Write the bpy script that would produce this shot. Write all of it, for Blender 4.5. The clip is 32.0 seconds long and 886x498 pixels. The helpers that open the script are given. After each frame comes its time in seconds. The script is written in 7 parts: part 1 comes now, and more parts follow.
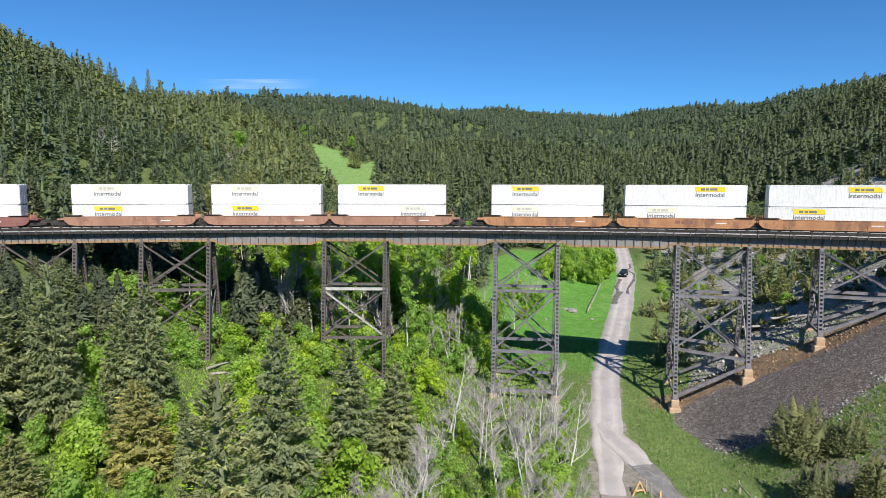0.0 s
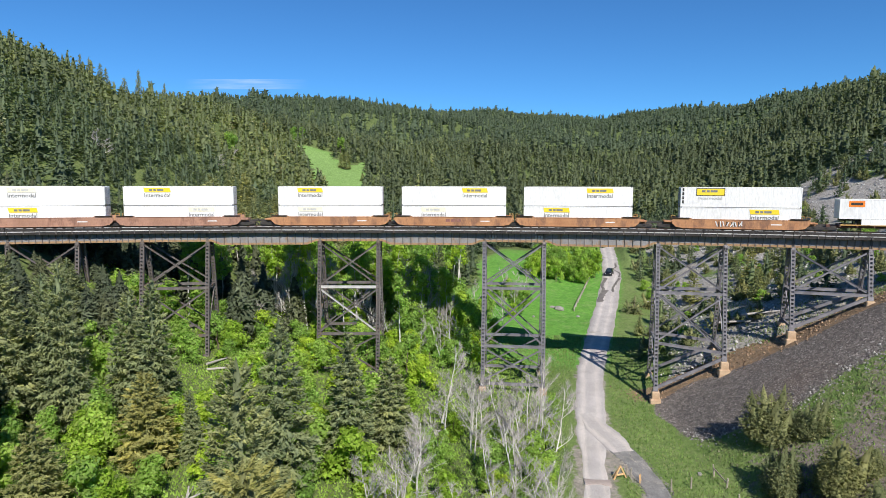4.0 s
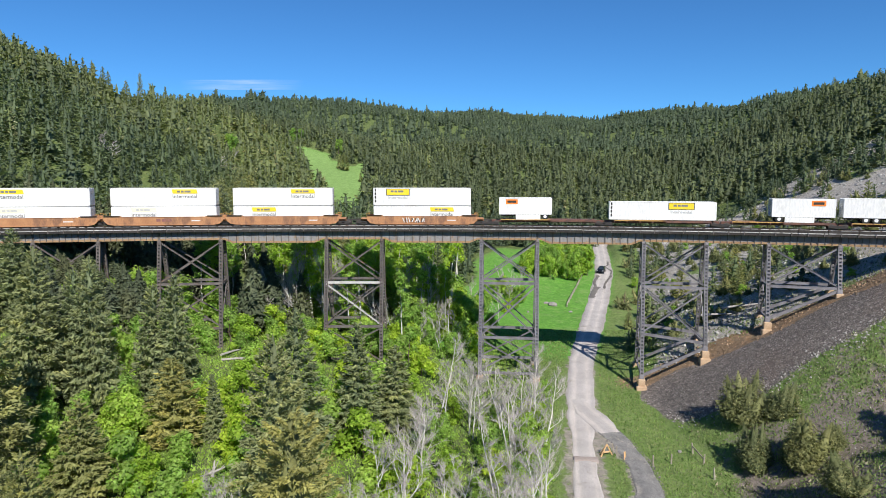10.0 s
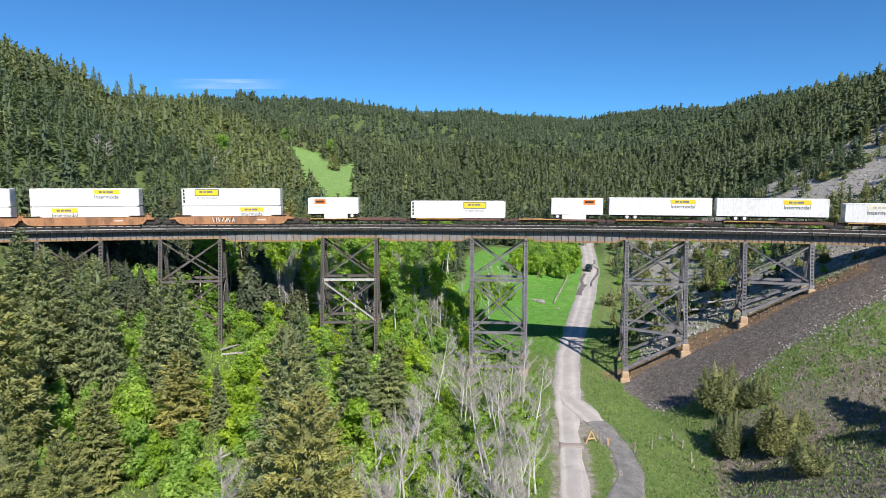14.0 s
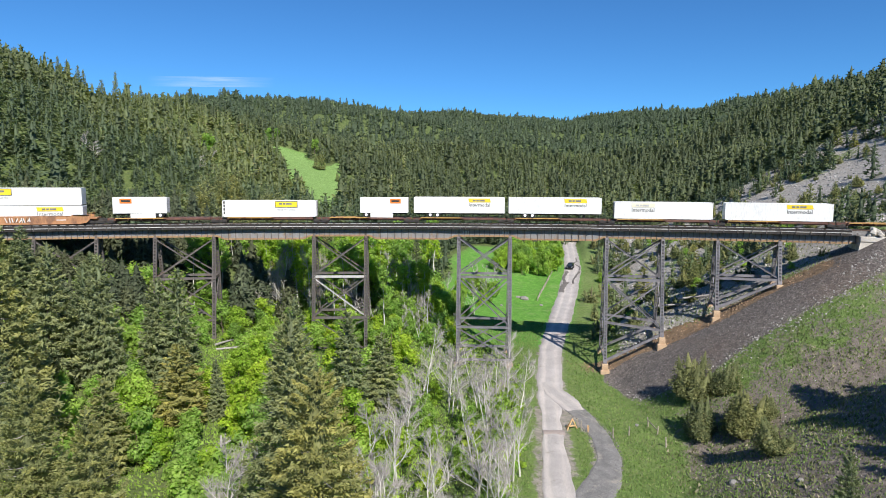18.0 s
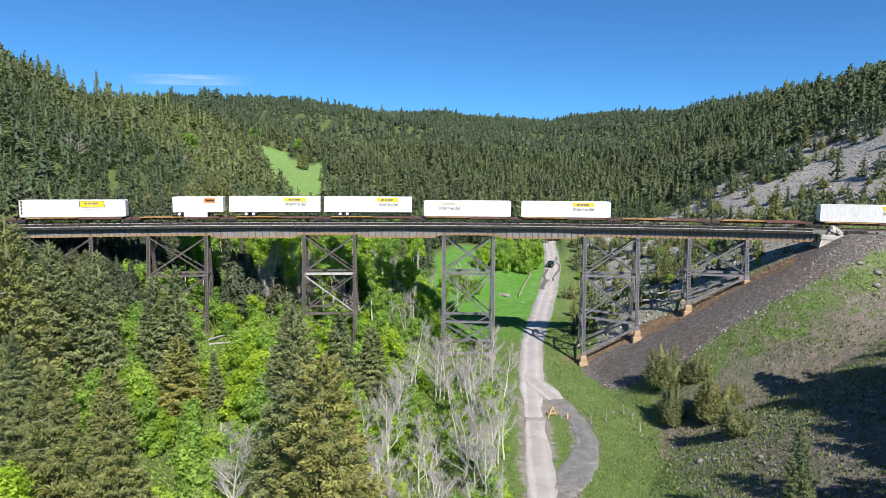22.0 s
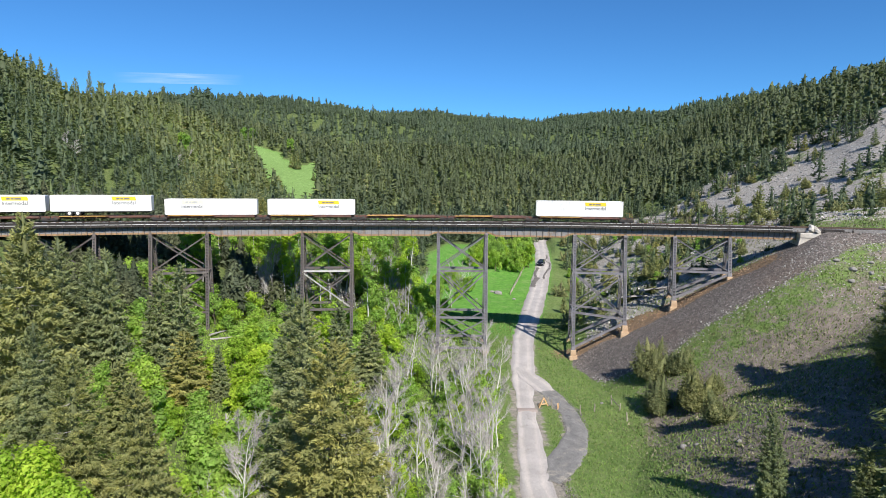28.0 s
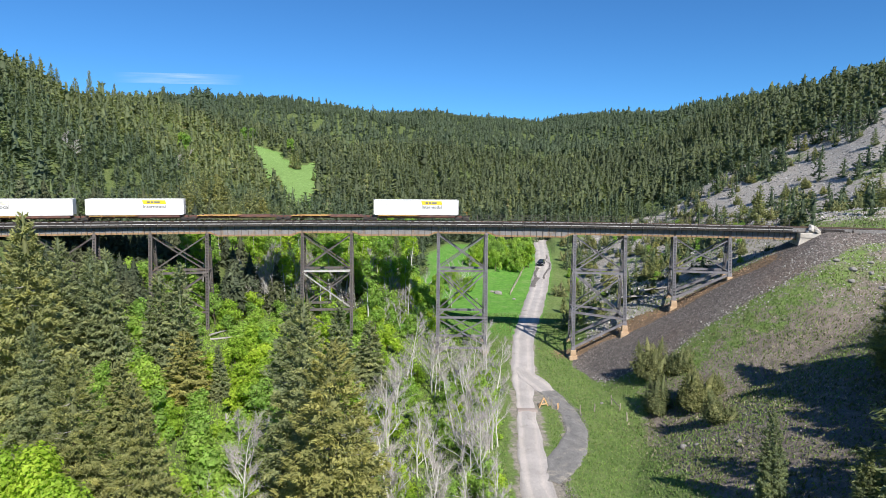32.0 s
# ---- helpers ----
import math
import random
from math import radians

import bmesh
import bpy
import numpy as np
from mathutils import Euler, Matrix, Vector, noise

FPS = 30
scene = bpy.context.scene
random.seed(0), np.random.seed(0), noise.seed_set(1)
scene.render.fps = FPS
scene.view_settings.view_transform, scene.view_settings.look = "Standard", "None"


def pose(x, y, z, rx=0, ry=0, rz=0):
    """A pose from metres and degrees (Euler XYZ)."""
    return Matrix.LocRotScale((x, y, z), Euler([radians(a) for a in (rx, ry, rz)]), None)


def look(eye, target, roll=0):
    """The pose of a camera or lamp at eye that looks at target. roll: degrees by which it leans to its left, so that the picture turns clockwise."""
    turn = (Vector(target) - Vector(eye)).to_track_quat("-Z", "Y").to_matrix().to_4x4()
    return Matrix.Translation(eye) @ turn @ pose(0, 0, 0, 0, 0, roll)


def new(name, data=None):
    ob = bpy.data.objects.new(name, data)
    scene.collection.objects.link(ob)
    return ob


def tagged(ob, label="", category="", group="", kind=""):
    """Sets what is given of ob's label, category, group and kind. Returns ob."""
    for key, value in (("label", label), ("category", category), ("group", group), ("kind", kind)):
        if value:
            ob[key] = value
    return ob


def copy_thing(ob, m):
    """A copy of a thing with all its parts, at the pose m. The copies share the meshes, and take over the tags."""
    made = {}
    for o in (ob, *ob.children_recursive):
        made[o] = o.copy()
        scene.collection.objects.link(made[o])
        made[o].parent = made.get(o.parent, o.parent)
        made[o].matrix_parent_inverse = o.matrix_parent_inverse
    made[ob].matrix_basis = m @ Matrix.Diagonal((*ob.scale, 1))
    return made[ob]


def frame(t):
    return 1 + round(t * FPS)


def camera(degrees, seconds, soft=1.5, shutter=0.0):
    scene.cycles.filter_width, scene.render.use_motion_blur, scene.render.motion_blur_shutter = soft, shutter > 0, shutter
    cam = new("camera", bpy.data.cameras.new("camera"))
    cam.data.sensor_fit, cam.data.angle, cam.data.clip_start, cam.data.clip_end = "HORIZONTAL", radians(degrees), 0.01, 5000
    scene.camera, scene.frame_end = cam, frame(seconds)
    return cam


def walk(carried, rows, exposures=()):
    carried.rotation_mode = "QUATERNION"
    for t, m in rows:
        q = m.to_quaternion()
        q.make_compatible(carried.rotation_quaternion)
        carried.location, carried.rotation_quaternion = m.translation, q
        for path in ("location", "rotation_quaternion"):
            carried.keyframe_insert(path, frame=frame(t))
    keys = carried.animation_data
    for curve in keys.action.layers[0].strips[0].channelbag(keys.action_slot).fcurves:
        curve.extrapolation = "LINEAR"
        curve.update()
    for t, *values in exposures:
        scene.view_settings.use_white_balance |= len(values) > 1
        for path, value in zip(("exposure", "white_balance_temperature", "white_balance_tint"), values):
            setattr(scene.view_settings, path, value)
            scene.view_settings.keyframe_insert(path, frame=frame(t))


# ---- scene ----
# World: x along the viaduct, y up the valley, z up; rail level 1.45
cam = camera(71.6, 32.0, soft=0.7)
PATH = [
    (0, (-4.537, -90.087, 8.009), (-5.237, -70.217, 5.849), 0.07),
    (1, (-4.645, -91.137, 8.095), (-5.236, -71.257, 5.945), 0.09),
    (2, (-4.709, -92.171, 8.154), (-5.199, -72.291, 6.004), 0.10),
    (3, (-4.747, -93.202, 8.186), (-5.144, -73.322, 6.046), 0.10),
    (3.5, (-4.754, -93.416, 8.193), (-5.128, -73.536, 6.053), 0.09),
    (5.5, (-4.841, -95.842, 8.347), (-5.066, -75.952, 6.207), 0.04),
    (6, (-4.866, -96.054, 8.353), (-5.082, -76.164, 6.213), 0.02),
    (7, (-5.021, -97.116, 8.365), (-5.231, -77.226, 6.235), 0.01),
    (8, (-5.141, -98.119, 8.387), (-5.342, -78.230, 6.257), 0.00),
    (9, (-5.235, -99.109, 8.414), (-5.454, -79.229, 6.284), 0.00),
    (10, (-5.286, -100.076, 8.421), (-5.486, -80.196, 6.291), 0.01),
    (11, (-5.354, -101.055, 8.466), (-5.542, -81.175, 6.336), 0.01),
    (12, (-5.432, -102.025, 8.525), (-5.521, -82.145, 6.385), 0.02),
    (13, (-5.571, -103.050, 8.576), (-5.551, -83.161, 6.436), 0.03),
    (14, (-5.764, -104.091, 8.633), (-5.613, -84.211, 6.490), 0.04),
    (14.5, (-5.805, -104.300, 8.643), (-5.628, -84.420, 6.495), 0.05),
    (16.5, (-6.213, -106.738, 8.750), (-5.735, -86.866, 6.590), 0.13),
    (17, (-6.263, -106.963, 8.755), (-5.749, -87.086, 6.595), 0.16),
    (18, (-6.543, -108.064, 8.784), (-5.853, -88.194, 6.624), 0.20),
    (19, (-6.870, -109.177, 8.820), (-6.020, -89.308, 6.660), 0.23),
    (20, (-7.175, -110.246, 8.853), (-6.155, -90.395, 6.693), 0.27),
    (21, (-7.439, -111.354, 8.896), (-6.269, -91.504, 6.736), 0.30),
    (22, (-7.670, -112.452, 8.953), (-6.351, -92.622, 6.783), 0.33),
    (23, (-7.920, -113.539, 9.010), (-6.480, -93.709, 6.840), 0.34),
    (24, (-8.210, -114.607, 9.040), (-6.661, -94.787, 6.870), 0.35),
    (25, (-8.470, -115.469, 9.048), (-6.858, -95.649, 6.878), 0.36),
    (25.5, (-8.512, -115.608, 9.048), (-6.895, -95.788, 6.878), 0.37),
    (27.5, (-8.669, -115.997, 9.005), (-7.043, -96.180, 6.832), 0.39),
    (28, (-8.683, -115.963, 8.979), (-7.053, -96.150, 6.803), 0.43),
    (30, (-8.683, -115.963, 8.979), (-7.053, -96.150, 6.803), 0.43),
    (32, (-8.683, -115.963, 8.979), (-7.053, -96.150, 6.803), 0.43),
]
walk(cam, [(t, look(eye, target, roll)) for t, eye, target, roll in PATH],
     exposures=[(0, 0.11), (11, 0.12), (20, 0.19), (27, 0.22), (32, 0.22)])

# ---------------------------------------------------------------- sky and sun
SUN_AZ, SUN_EL = radians(160), radians(42)          # azimuth clockwise from +y
world = bpy.data.worlds.new("sky")
scene.world = world
world.use_nodes = True
wn, wl = world.node_tree.nodes, world.node_tree.links
sky = wn.new("ShaderNodeTexSky")
sky.sky_type, sky.sun_disc = "NISHITA", False
sky.sun_elevation, sky.sun_rotation = SUN_EL, SUN_AZ
sky.altitude, sky.air_density, sky.dust_density, sky.ozone_density = 2500, 1.0, 0.0, 4.0
wn["Background"].inputs["Strength"].default_value = 0.095
deep = wn.new("ShaderNodeMix")          # the dry mountain sky is a deeper blue
deep.data_type, deep.blend_type = "RGBA", "MULTIPLY"
deep.inputs[0].default_value, deep.inputs[7].default_value = 1.0, (0.47, 0.95, 1.29, 1)
wl.new(sky.outputs["Color"], deep.inputs[6])
wl.new(deep.outputs[2], wn["Background"].inputs["Color"])
sun = new("sun", bpy.data.lights.new("sun", "SUN"))
sun.data.energy, sun.data.angle, sun.data.color = 5.6, radians(0.53), (1.0, 0.95, 0.87)
sun_way = Vector((math.sin(SUN_AZ) * math.cos(SUN_EL), math.cos(SUN_AZ) * math.cos(SUN_EL), math.sin(SUN_EL)))
sun.matrix_world = look(sun_way * 200, (0, 0, 0))


# ---------------------------------------------------------------- materials
def ramp(nt, fac, stops):
    r = nt.nodes.new("ShaderNodeValToRGB")
    els = r.color_ramp.elements
    els[0].position, els[0].color = stops[0][0], (*stops[0][1], 1)
    els[1].position, els[1].color = stops[-1][0], (*stops[-1][1], 1)
    for p, c in stops[1:-1]:
        els.new(p).color = (*c, 1)
    nt.links.new(fac, r.inputs[0])
    return r.outputs[0]


def mixc(nt, fac, a, b, mode="MIX"):
    m = nt.nodes.new("ShaderNodeMix")
    m.data_type, m.blend_type = "RGBA", mode
    for sock, v in ((m.inputs[0], fac), (m.inputs[6], a), (m.inputs[7], b)):
        if isinstance(v, (int, float)):
            sock.default_value = v
        elif isinstance(v, tuple):
            sock.default_value = (*v, 1)
        else:
            nt.links.new(v, sock)
    return m.outputs[2]


def noise_tex(nt, scale, detail=4.0, rough=0.6, coord=None, stretch=None):
    n = nt.nodes.new("ShaderNodeTexNoise")
    n.inputs["Scale"].default_value, n.inputs["Detail"].default_value = scale, detail
    n.inputs["Roughness"].default_value = rough
    if coord is not None:
        if stretch:
            mp = nt.nodes.new("ShaderNodeMapping")
            mp.inputs["Scale"].default_value = stretch
            nt.links.new(coord, mp.inputs["Vector"])
            coord = mp.outputs["Vector"]
        nt.links.new(coord, n.inputs["Vector"])
    return n.outputs["Fac"]


def maths(nt, op, a, b=0.0, clamp=False):
    m = nt.nodes.new("ShaderNodeMath")
    m.operation, m.use_clamp = op, clamp
    for sock, v in zip(m.inputs, (a, b)):
        if isinstance(v, (int, float)):
            sock.default_value = v
        else:
            nt.links.new(v, sock)
    return m.outputs[0]


def blank(name):
    m = bpy.data.materials.new(name)
    m.use_nodes = True
    nt = m.node_tree
    return m, nt, nt.nodes["Principled BSDF"]


def surface(name, c1, c2, scale=2.0, fine=14.0, rough=0.7, metal=0.0, bump=0.15, bump_scale=20.0, c3=None, c3_at=0.62,
            stretch=None, spread=0.12, piece=0.0, world_space=False, island=0.0):
    """A surface of two tones at a large and a small scale, with stains of a third tone and fine relief."""
    m, nt, b = blank(name)
    tc = nt.nodes.new("ShaderNodeTexCoord")
    geo = nt.nodes.new("ShaderNodeNewGeometry")
    co = geo.outputs["Position"] if world_space else tc.outputs["Object"]
    big = noise_tex(nt, scale, 5, 0.6, co, stretch)
    small = noise_tex(nt, fine, 3, 0.6, co, stretch)
    col = ramp(nt, big, [(0.32, c1), (0.68, c2)])
    if c3:
        stain = noise_tex(nt, scale * 0.6 + 0.1, 8, 0.7, co, stretch)
        edge = ramp(nt, stain, [(c3_at - 0.04, (0, 0, 0)), (c3_at + 0.06, (1, 1, 1))])
        col = mixc(nt, edge, col, c3)
    lo, hi = 1 - spread, 1 + spread
    col = mixc(nt, 1.0, col, ramp(nt, small, [(0.3, (lo, lo, lo)), (0.7, (hi, hi, hi))]), "MULTIPLY")
    if piece:
        oi = nt.nodes.new("ShaderNodeObjectInfo")
        v = nt.nodes.new("ShaderNodeMapRange")
        v.inputs[3].default_value, v.inputs[4].default_value = 1 - piece, 1 + piece
        nt.links.new(oi.outputs["Random"], v.inputs[0])
        cmb = nt.nodes.new("ShaderNodeCombineColor")
        for k in range(3):
            nt.links.new(v.outputs[0], cmb.inputs[k])
        col = mixc(nt, 1.0, col, cmb.outputs[0], "MULTIPLY")
    if island:
        col = mixc(nt, 1.0, col, ramp(nt, geo.outputs["Random Per Island"], [(0.0, (1 - island,) * 3), (0.6, (1.0, 1.0, 1.0)), (1.0, (1 + 1.6 * island,) * 3)]), "MULTIPLY")
    nt.links.new(col, b.inputs["Base Color"])
    b.inputs["Roughness"].default_value, b.inputs["Metallic"].default_value = rough, metal
    if bump:
        bp = nt.nodes.new("ShaderNodeBump")
        bp.inputs["Strength"].default_value, bp.inputs["Distance"].default_value = bump, 0.05
        nt.links.new(noise_tex(nt, bump_scale, 4, 0.6, co), bp.inputs["Height"])
        nt.links.new(bp.outputs[0], b.inputs["Normal"])
    return m


def foliage(name, dark, light, scale=0.35, glow=0.25, vary=0.35, tip=None, tone=None):
    """Leaves: tone drifts from plant to plant and clump to clump; some light comes through."""
    m, nt, b = blank(name)
    geo = nt.nodes.new("ShaderNodeNewGeometry")
    oi = nt.nodes.new("ShaderNodeObjectInfo")
    n = noise_tex(nt, scale, 4, 0.65, geo.outputs["Position"])
    col = ramp(nt, n, [(0.3, dark), (0.7, light)])
    lo, hi = 1 - vary, 1 + vary
    col = mixc(nt, 1.0, col, ramp(nt, geo.outputs["Random Per Island"], [(0.0, (lo, lo, lo)), (1.0, (hi, hi, hi))]), "MULTIPLY")
    col = mixc(nt, 1.0, col, ramp(nt, oi.outputs["Random"], [(0.0, (0.8, 0.86, 0.9)), (0.5, (1.0, 1.0, 1.0)), (1.0, (1.2, 1.1, 0.95))]), "MULTIPLY")
    if tone:
        at = nt.nodes.new("ShaderNodeAttribute")
        at.attribute_name = "tone"
        col = mixc(nt, 1.0, col, ramp(nt, at.outputs["Fac"], tone), "MULTIPLY")
    if tip:
        col = mixc(nt, maths(nt, "GREATER_THAN", geo.outputs["Random Per Island"], 0.86), col, tip)
    nt.links.new(col, b.inputs["Base Color"])
    b.inputs["Roughness"].default_value = 0.62
    b.inputs["Specular IOR Level"].default_value = 0.25
    tr = nt.nodes.new("ShaderNodeBsdfTranslucent")
    nt.links.new(mixc(nt, 1.0, col, (1.1, 1.25, 0.6), "MULTIPLY"), tr.inputs["Color"])
    mx = nt.nodes.new("ShaderNodeMixShader")
    mx.inputs[0].default_value = glow
    nt.links.new(b.outputs[0], mx.inputs[1])
    nt.links.new(tr.outputs[0], mx.inputs[2])
    nt.links.new(mx.outputs[0], nt.nodes["Material Output"].inputs["Surface"])
    return m


# from bough to bough: older blue-green needles to pale new growth, the lowest tone also painting the shade inside
# crowns; from tree to tree on the hills, lower beyond the near spur: blue-green, green, olive, grey and bare
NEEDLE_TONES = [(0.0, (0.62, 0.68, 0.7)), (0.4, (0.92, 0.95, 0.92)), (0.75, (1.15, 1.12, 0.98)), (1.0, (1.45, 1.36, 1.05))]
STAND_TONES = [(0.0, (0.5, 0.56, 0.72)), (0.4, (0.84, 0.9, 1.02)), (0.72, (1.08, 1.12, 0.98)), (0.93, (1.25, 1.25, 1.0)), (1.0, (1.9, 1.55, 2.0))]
STEEL = surface("weathered_steel", (0.15, 0.14, 0.15), (0.27, 0.26, 0.28), 0.8, 9, 0.6, 0.25, 0.1, 30, (0.20, 0.11, 0.06), 0.66)
STEEL_RUST = surface("rusty_steel", (0.10, 0.088, 0.082), (0.17, 0.15, 0.14), 1.1, 11, 0.75, 0.1, 0.15, 30, (0.19, 0.10, 0.05), 0.62)
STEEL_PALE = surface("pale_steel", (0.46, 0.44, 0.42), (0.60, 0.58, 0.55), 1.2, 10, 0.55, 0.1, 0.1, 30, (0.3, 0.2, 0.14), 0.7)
GIRDER = surface("girder_plate", (0.19, 0.185, 0.187), (0.30, 0.29, 0.288), 0.5, 7, 0.68, 0.1, 0.1, 25, (0.25, 0.17, 0.11), 0.58, stretch=(1, 1, 0.4))
FLANGE = surface("rusted_flange", (0.26, 0.16, 0.085), (0.37, 0.25, 0.14), 1.5, 12, 0.85, 0.0, 0.2, 25, (0.2, 0.12, 0.07), 0.6)
TIMBER = surface("creosoted_timber", (0.022, 0.019, 0.018), (0.05, 0.043, 0.04), 1.5, 16, 0.85, 0, 0.3, 25, piece=0.35)
TIMBER_GREY = surface("bleached_timber", (0.36, 0.35, 0.34), (0.56, 0.55, 0.53), 1.0, 14, 0.85, 0, 0.3, 25, (0.16, 0.15, 0.14), 0.6, piece=0.2)
BALLAST = surface("track_ballast", (0.13, 0.125, 0.12), (0.24, 0.23, 0.225), 3, 22, 0.9, 0, 0.6, 14)
RAIL = surface("rail_steel", (0.16, 0.11, 0.08), (0.24, 0.17, 0.13), 2, 18, 0.5, 0.6, 0.05, 30)
CONCRETE = surface("aged_concrete", (0.46, 0.42, 0.37), (0.62, 0.58, 0.52), 0.8, 10, 0.9, 0, 0.25, 16, (0.30, 0.25, 0.2), 0.62)
FOOTING = surface("ochre_footing", (0.42, 0.28, 0.17), (0.58, 0.42, 0.28), 1.0, 12, 0.9, 0, 0.25, 16, (0.3, 0.2, 0.13), 0.62)
BARK = surface("conifer_bark", (0.10, 0.075, 0.055), (0.19, 0.15, 0.12), 1.5, 18, 0.95, 0, 0.5, 18, stretch=(1, 1, 0.25))
ASPEN_BARK = surface("aspen_bark", (0.52, 0.49, 0.45), (0.72, 0.69, 0.64), 0.9, 9, 0.85, 0, 0.2, 18, (0.16, 0.15, 0.13), 0.66)
BRUSH = surface("dead_brush", (0.17, 0.145, 0.12), (0.33, 0.29, 0.25), 0.5, 9, 0.95, 0, 0.1, 18)
TWIG = surface("bare_twigs", (0.31, 0.285, 0.265), (0.48, 0.445, 0.415), 0.7, 9, 0.9, 0, 0.1, 18)
FIR = foliage("fir_needles", (0.205, 0.234, 0.12), (0.325, 0.354, 0.18), 0.25, 0.26, 0.22, tone=NEEDLE_TONES)
# darker needles: the shade of the wood is put into their base colour
FIR_SHADE_TINT = foliage("shade_darkened_needles", (0.07, 0.088, 0.05), (0.125, 0.145, 0.078), 0.25, 0.1, 0.4)
FIR_OLIVE = foliage("olive_needles", (0.235, 0.248, 0.104), (0.345, 0.35, 0.144), 0.3, 0.26, 0.22, tone=NEEDLE_TONES)
JUNIPER = foliage("juniper_scales", (0.125, 0.145, 0.06), (0.225, 0.236, 0.10), 0.5, 0.25, 0.3, (0.30, 0.30, 0.13))
LEAF = foliage("spring_leaves", (0.25, 0.385, 0.085), (0.43, 0.585, 0.15), 0.3, 0.58, 0.36)
LEAF_YELLOW = foliage("yellow_green_leaves", (0.29, 0.43, 0.045), (0.46, 0.60, 0.085), 0.3, 0.5, 0.3)
FOREST = foliage("hill_conifers", (0.136, 0.168, 0.077), (0.212, 0.246, 0.109), 0.06, 0.26, 0.2, tone=STAND_TONES)


# ---------------------------------------------------------------- mesh helpers
class Shape:
    """Gathers boxes, bars and tubes into one mesh."""

    def __init__(self):
        self.v, self.f = [], []

    def add(self, verts, faces):
        k = len(self.v)
        self.v += [tuple(p) for p in verts]
        self.f += [tuple(i + k for i in f) for f in faces]
        return self

    def box(self, x0, y0, z0, x1, y1, z1, bevel=0.0, m=None):
        if bevel <= 0:
            vs = [(x, y, z) for z in (z0, z1) for x, y in ((x0, y0), (x1, y0), (x1, y1), (x0, y1))]
            fs = [(3, 2, 1, 0), (4, 5, 6, 7), (0, 1, 5, 4), (1, 2, 6, 5), (2, 3, 7, 6), (3, 0, 4, 7)]
        else:
            b, vs = bevel, []
            for z, i in ((z0, b), (z0 + b, 0), (z1 - b, 0), (z1, b)):
                vs += [(x0 + i, y0 + b, z), (x0 + b, y0 + i, z), (x1 - b, y0 + i, z), (x1 - i, y0 + b, z),
                       (x1 - i, y1 - b, z), (x1 - b, y1 - i, z), (x0 + b, y1 - i, z), (x0 + i, y1 - b, z)]
            fs = [tuple(range(7, -1, -1)), tuple(range(24, 32))]
            for r in range(3):
                fs += [(r * 8 + i, r * 8 + (i + 1) % 8, r * 8 + 8 + (i + 1) % 8, r * 8 + 8 + i) for i in range(8)]
        if m is not None:
            vs = [m @ Vector(p) for p in vs]
        return self.add(vs, fs)

    def bar(self, p, q, w, h, up=(0, 0, 1)):
        """A rectangular bar from p to q, w across and h along up."""
        p, q = Vector(p), Vector(q)
        a = (q - p).normalized()
        side = a.cross(Vector(up))
        side = side.normalized() if side.length > 1e-4 else Vector((1, 0, 0))
        top = side.cross(a).normalized()
        s, u = side * w / 2, top * h / 2
        vs = [e + i * s + j * u for e in (p, q) for i, j in ((-1, -1), (1, -1), (1, 1), (-1, 1))]
        return self.add(vs, [(3, 2, 1, 0), (4, 5, 6, 7), (0, 1, 5, 4), (1, 2, 6, 5), (2, 3, 7, 6), (3, 0, 4, 7)])

    def tube(self, p, q, r0, r1=None, n=8, caps=True):
        r1 = r0 if r1 is None else r1
        p, q = Vector(p), Vector(q)
        a = (q - p).normalized()
        side = a.orthogonal().normalized()
        other = a.cross(side)
        ring = [(math.cos(i * math.tau / n), math.sin(i * math.tau / n)) for i in range(n)]
        vs = [p + (side * c + other * s) * r0 for c, s in ring] + [q + (side * c + other * s) * r1 for c, s in ring]
        fs = [(i, (i + 1) % n, n + (i + 1) % n, n + i) for i in range(n)]
        if caps:
            fs += [tuple(range(n - 1, -1, -1)), tuple(range(n, 2 * n))]
        return self.add(vs, fs)

    def rod(self, pts, radii, n=6):
        """One closed bent rod through several points."""
        vs, fs = [], []
        side = (pts[-1] - pts[0]).orthogonal().normalized()
        for k, (p, r) in enumerate(zip(pts, radii)):
            a = (pts[min(k + 1, len(pts) - 1)] - pts[max(k - 1, 0)]).normalized()
            x = (side - a * side.dot(a)).normalized()
            y = a.cross(x)
            vs += [p + (x * math.cos(i * math.tau / n) + y * math.sin(i * math.tau / n)) * r for i in range(n)]
        for k in range(len(pts) - 1):
            fs += [(k * n + i, k * n + (i + 1) % n, k * n + n + (i + 1) % n, k * n + n + i) for i in range(n)]
        fs += [tuple(range(n - 1, -1, -1)), tuple(range(len(vs) - n, len(vs)))]
        return self.add(vs, fs)

    def mesh(self, name, material, smooth=False):
        me = bpy.data.meshes.new(name)
        me.from_pydata(self.v, [], self.f)
        me.materials.append(material)
        if smooth:
            me.shade_smooth()
        me.update()
        return me


def part(name, shape, material, parent=None, label="", smooth=False):
    """Links a Shape (or a ready mesh) as one object, under a thing or a part."""
    me = shape.mesh(name, material, smooth) if isinstance(shape, Shape) else shape
    ob = new(name, me)
    if parent is not None:
        ob.parent = parent
    if label:
        ob["label"] = label
    return ob


def thing(name, label, category, group="", kind="", at=None):
    ob = new(name)
    ob.empty_display_size = 0.5
    if at is not None:
        ob.matrix_basis = at
    return tagged(ob, label, category, group, kind)


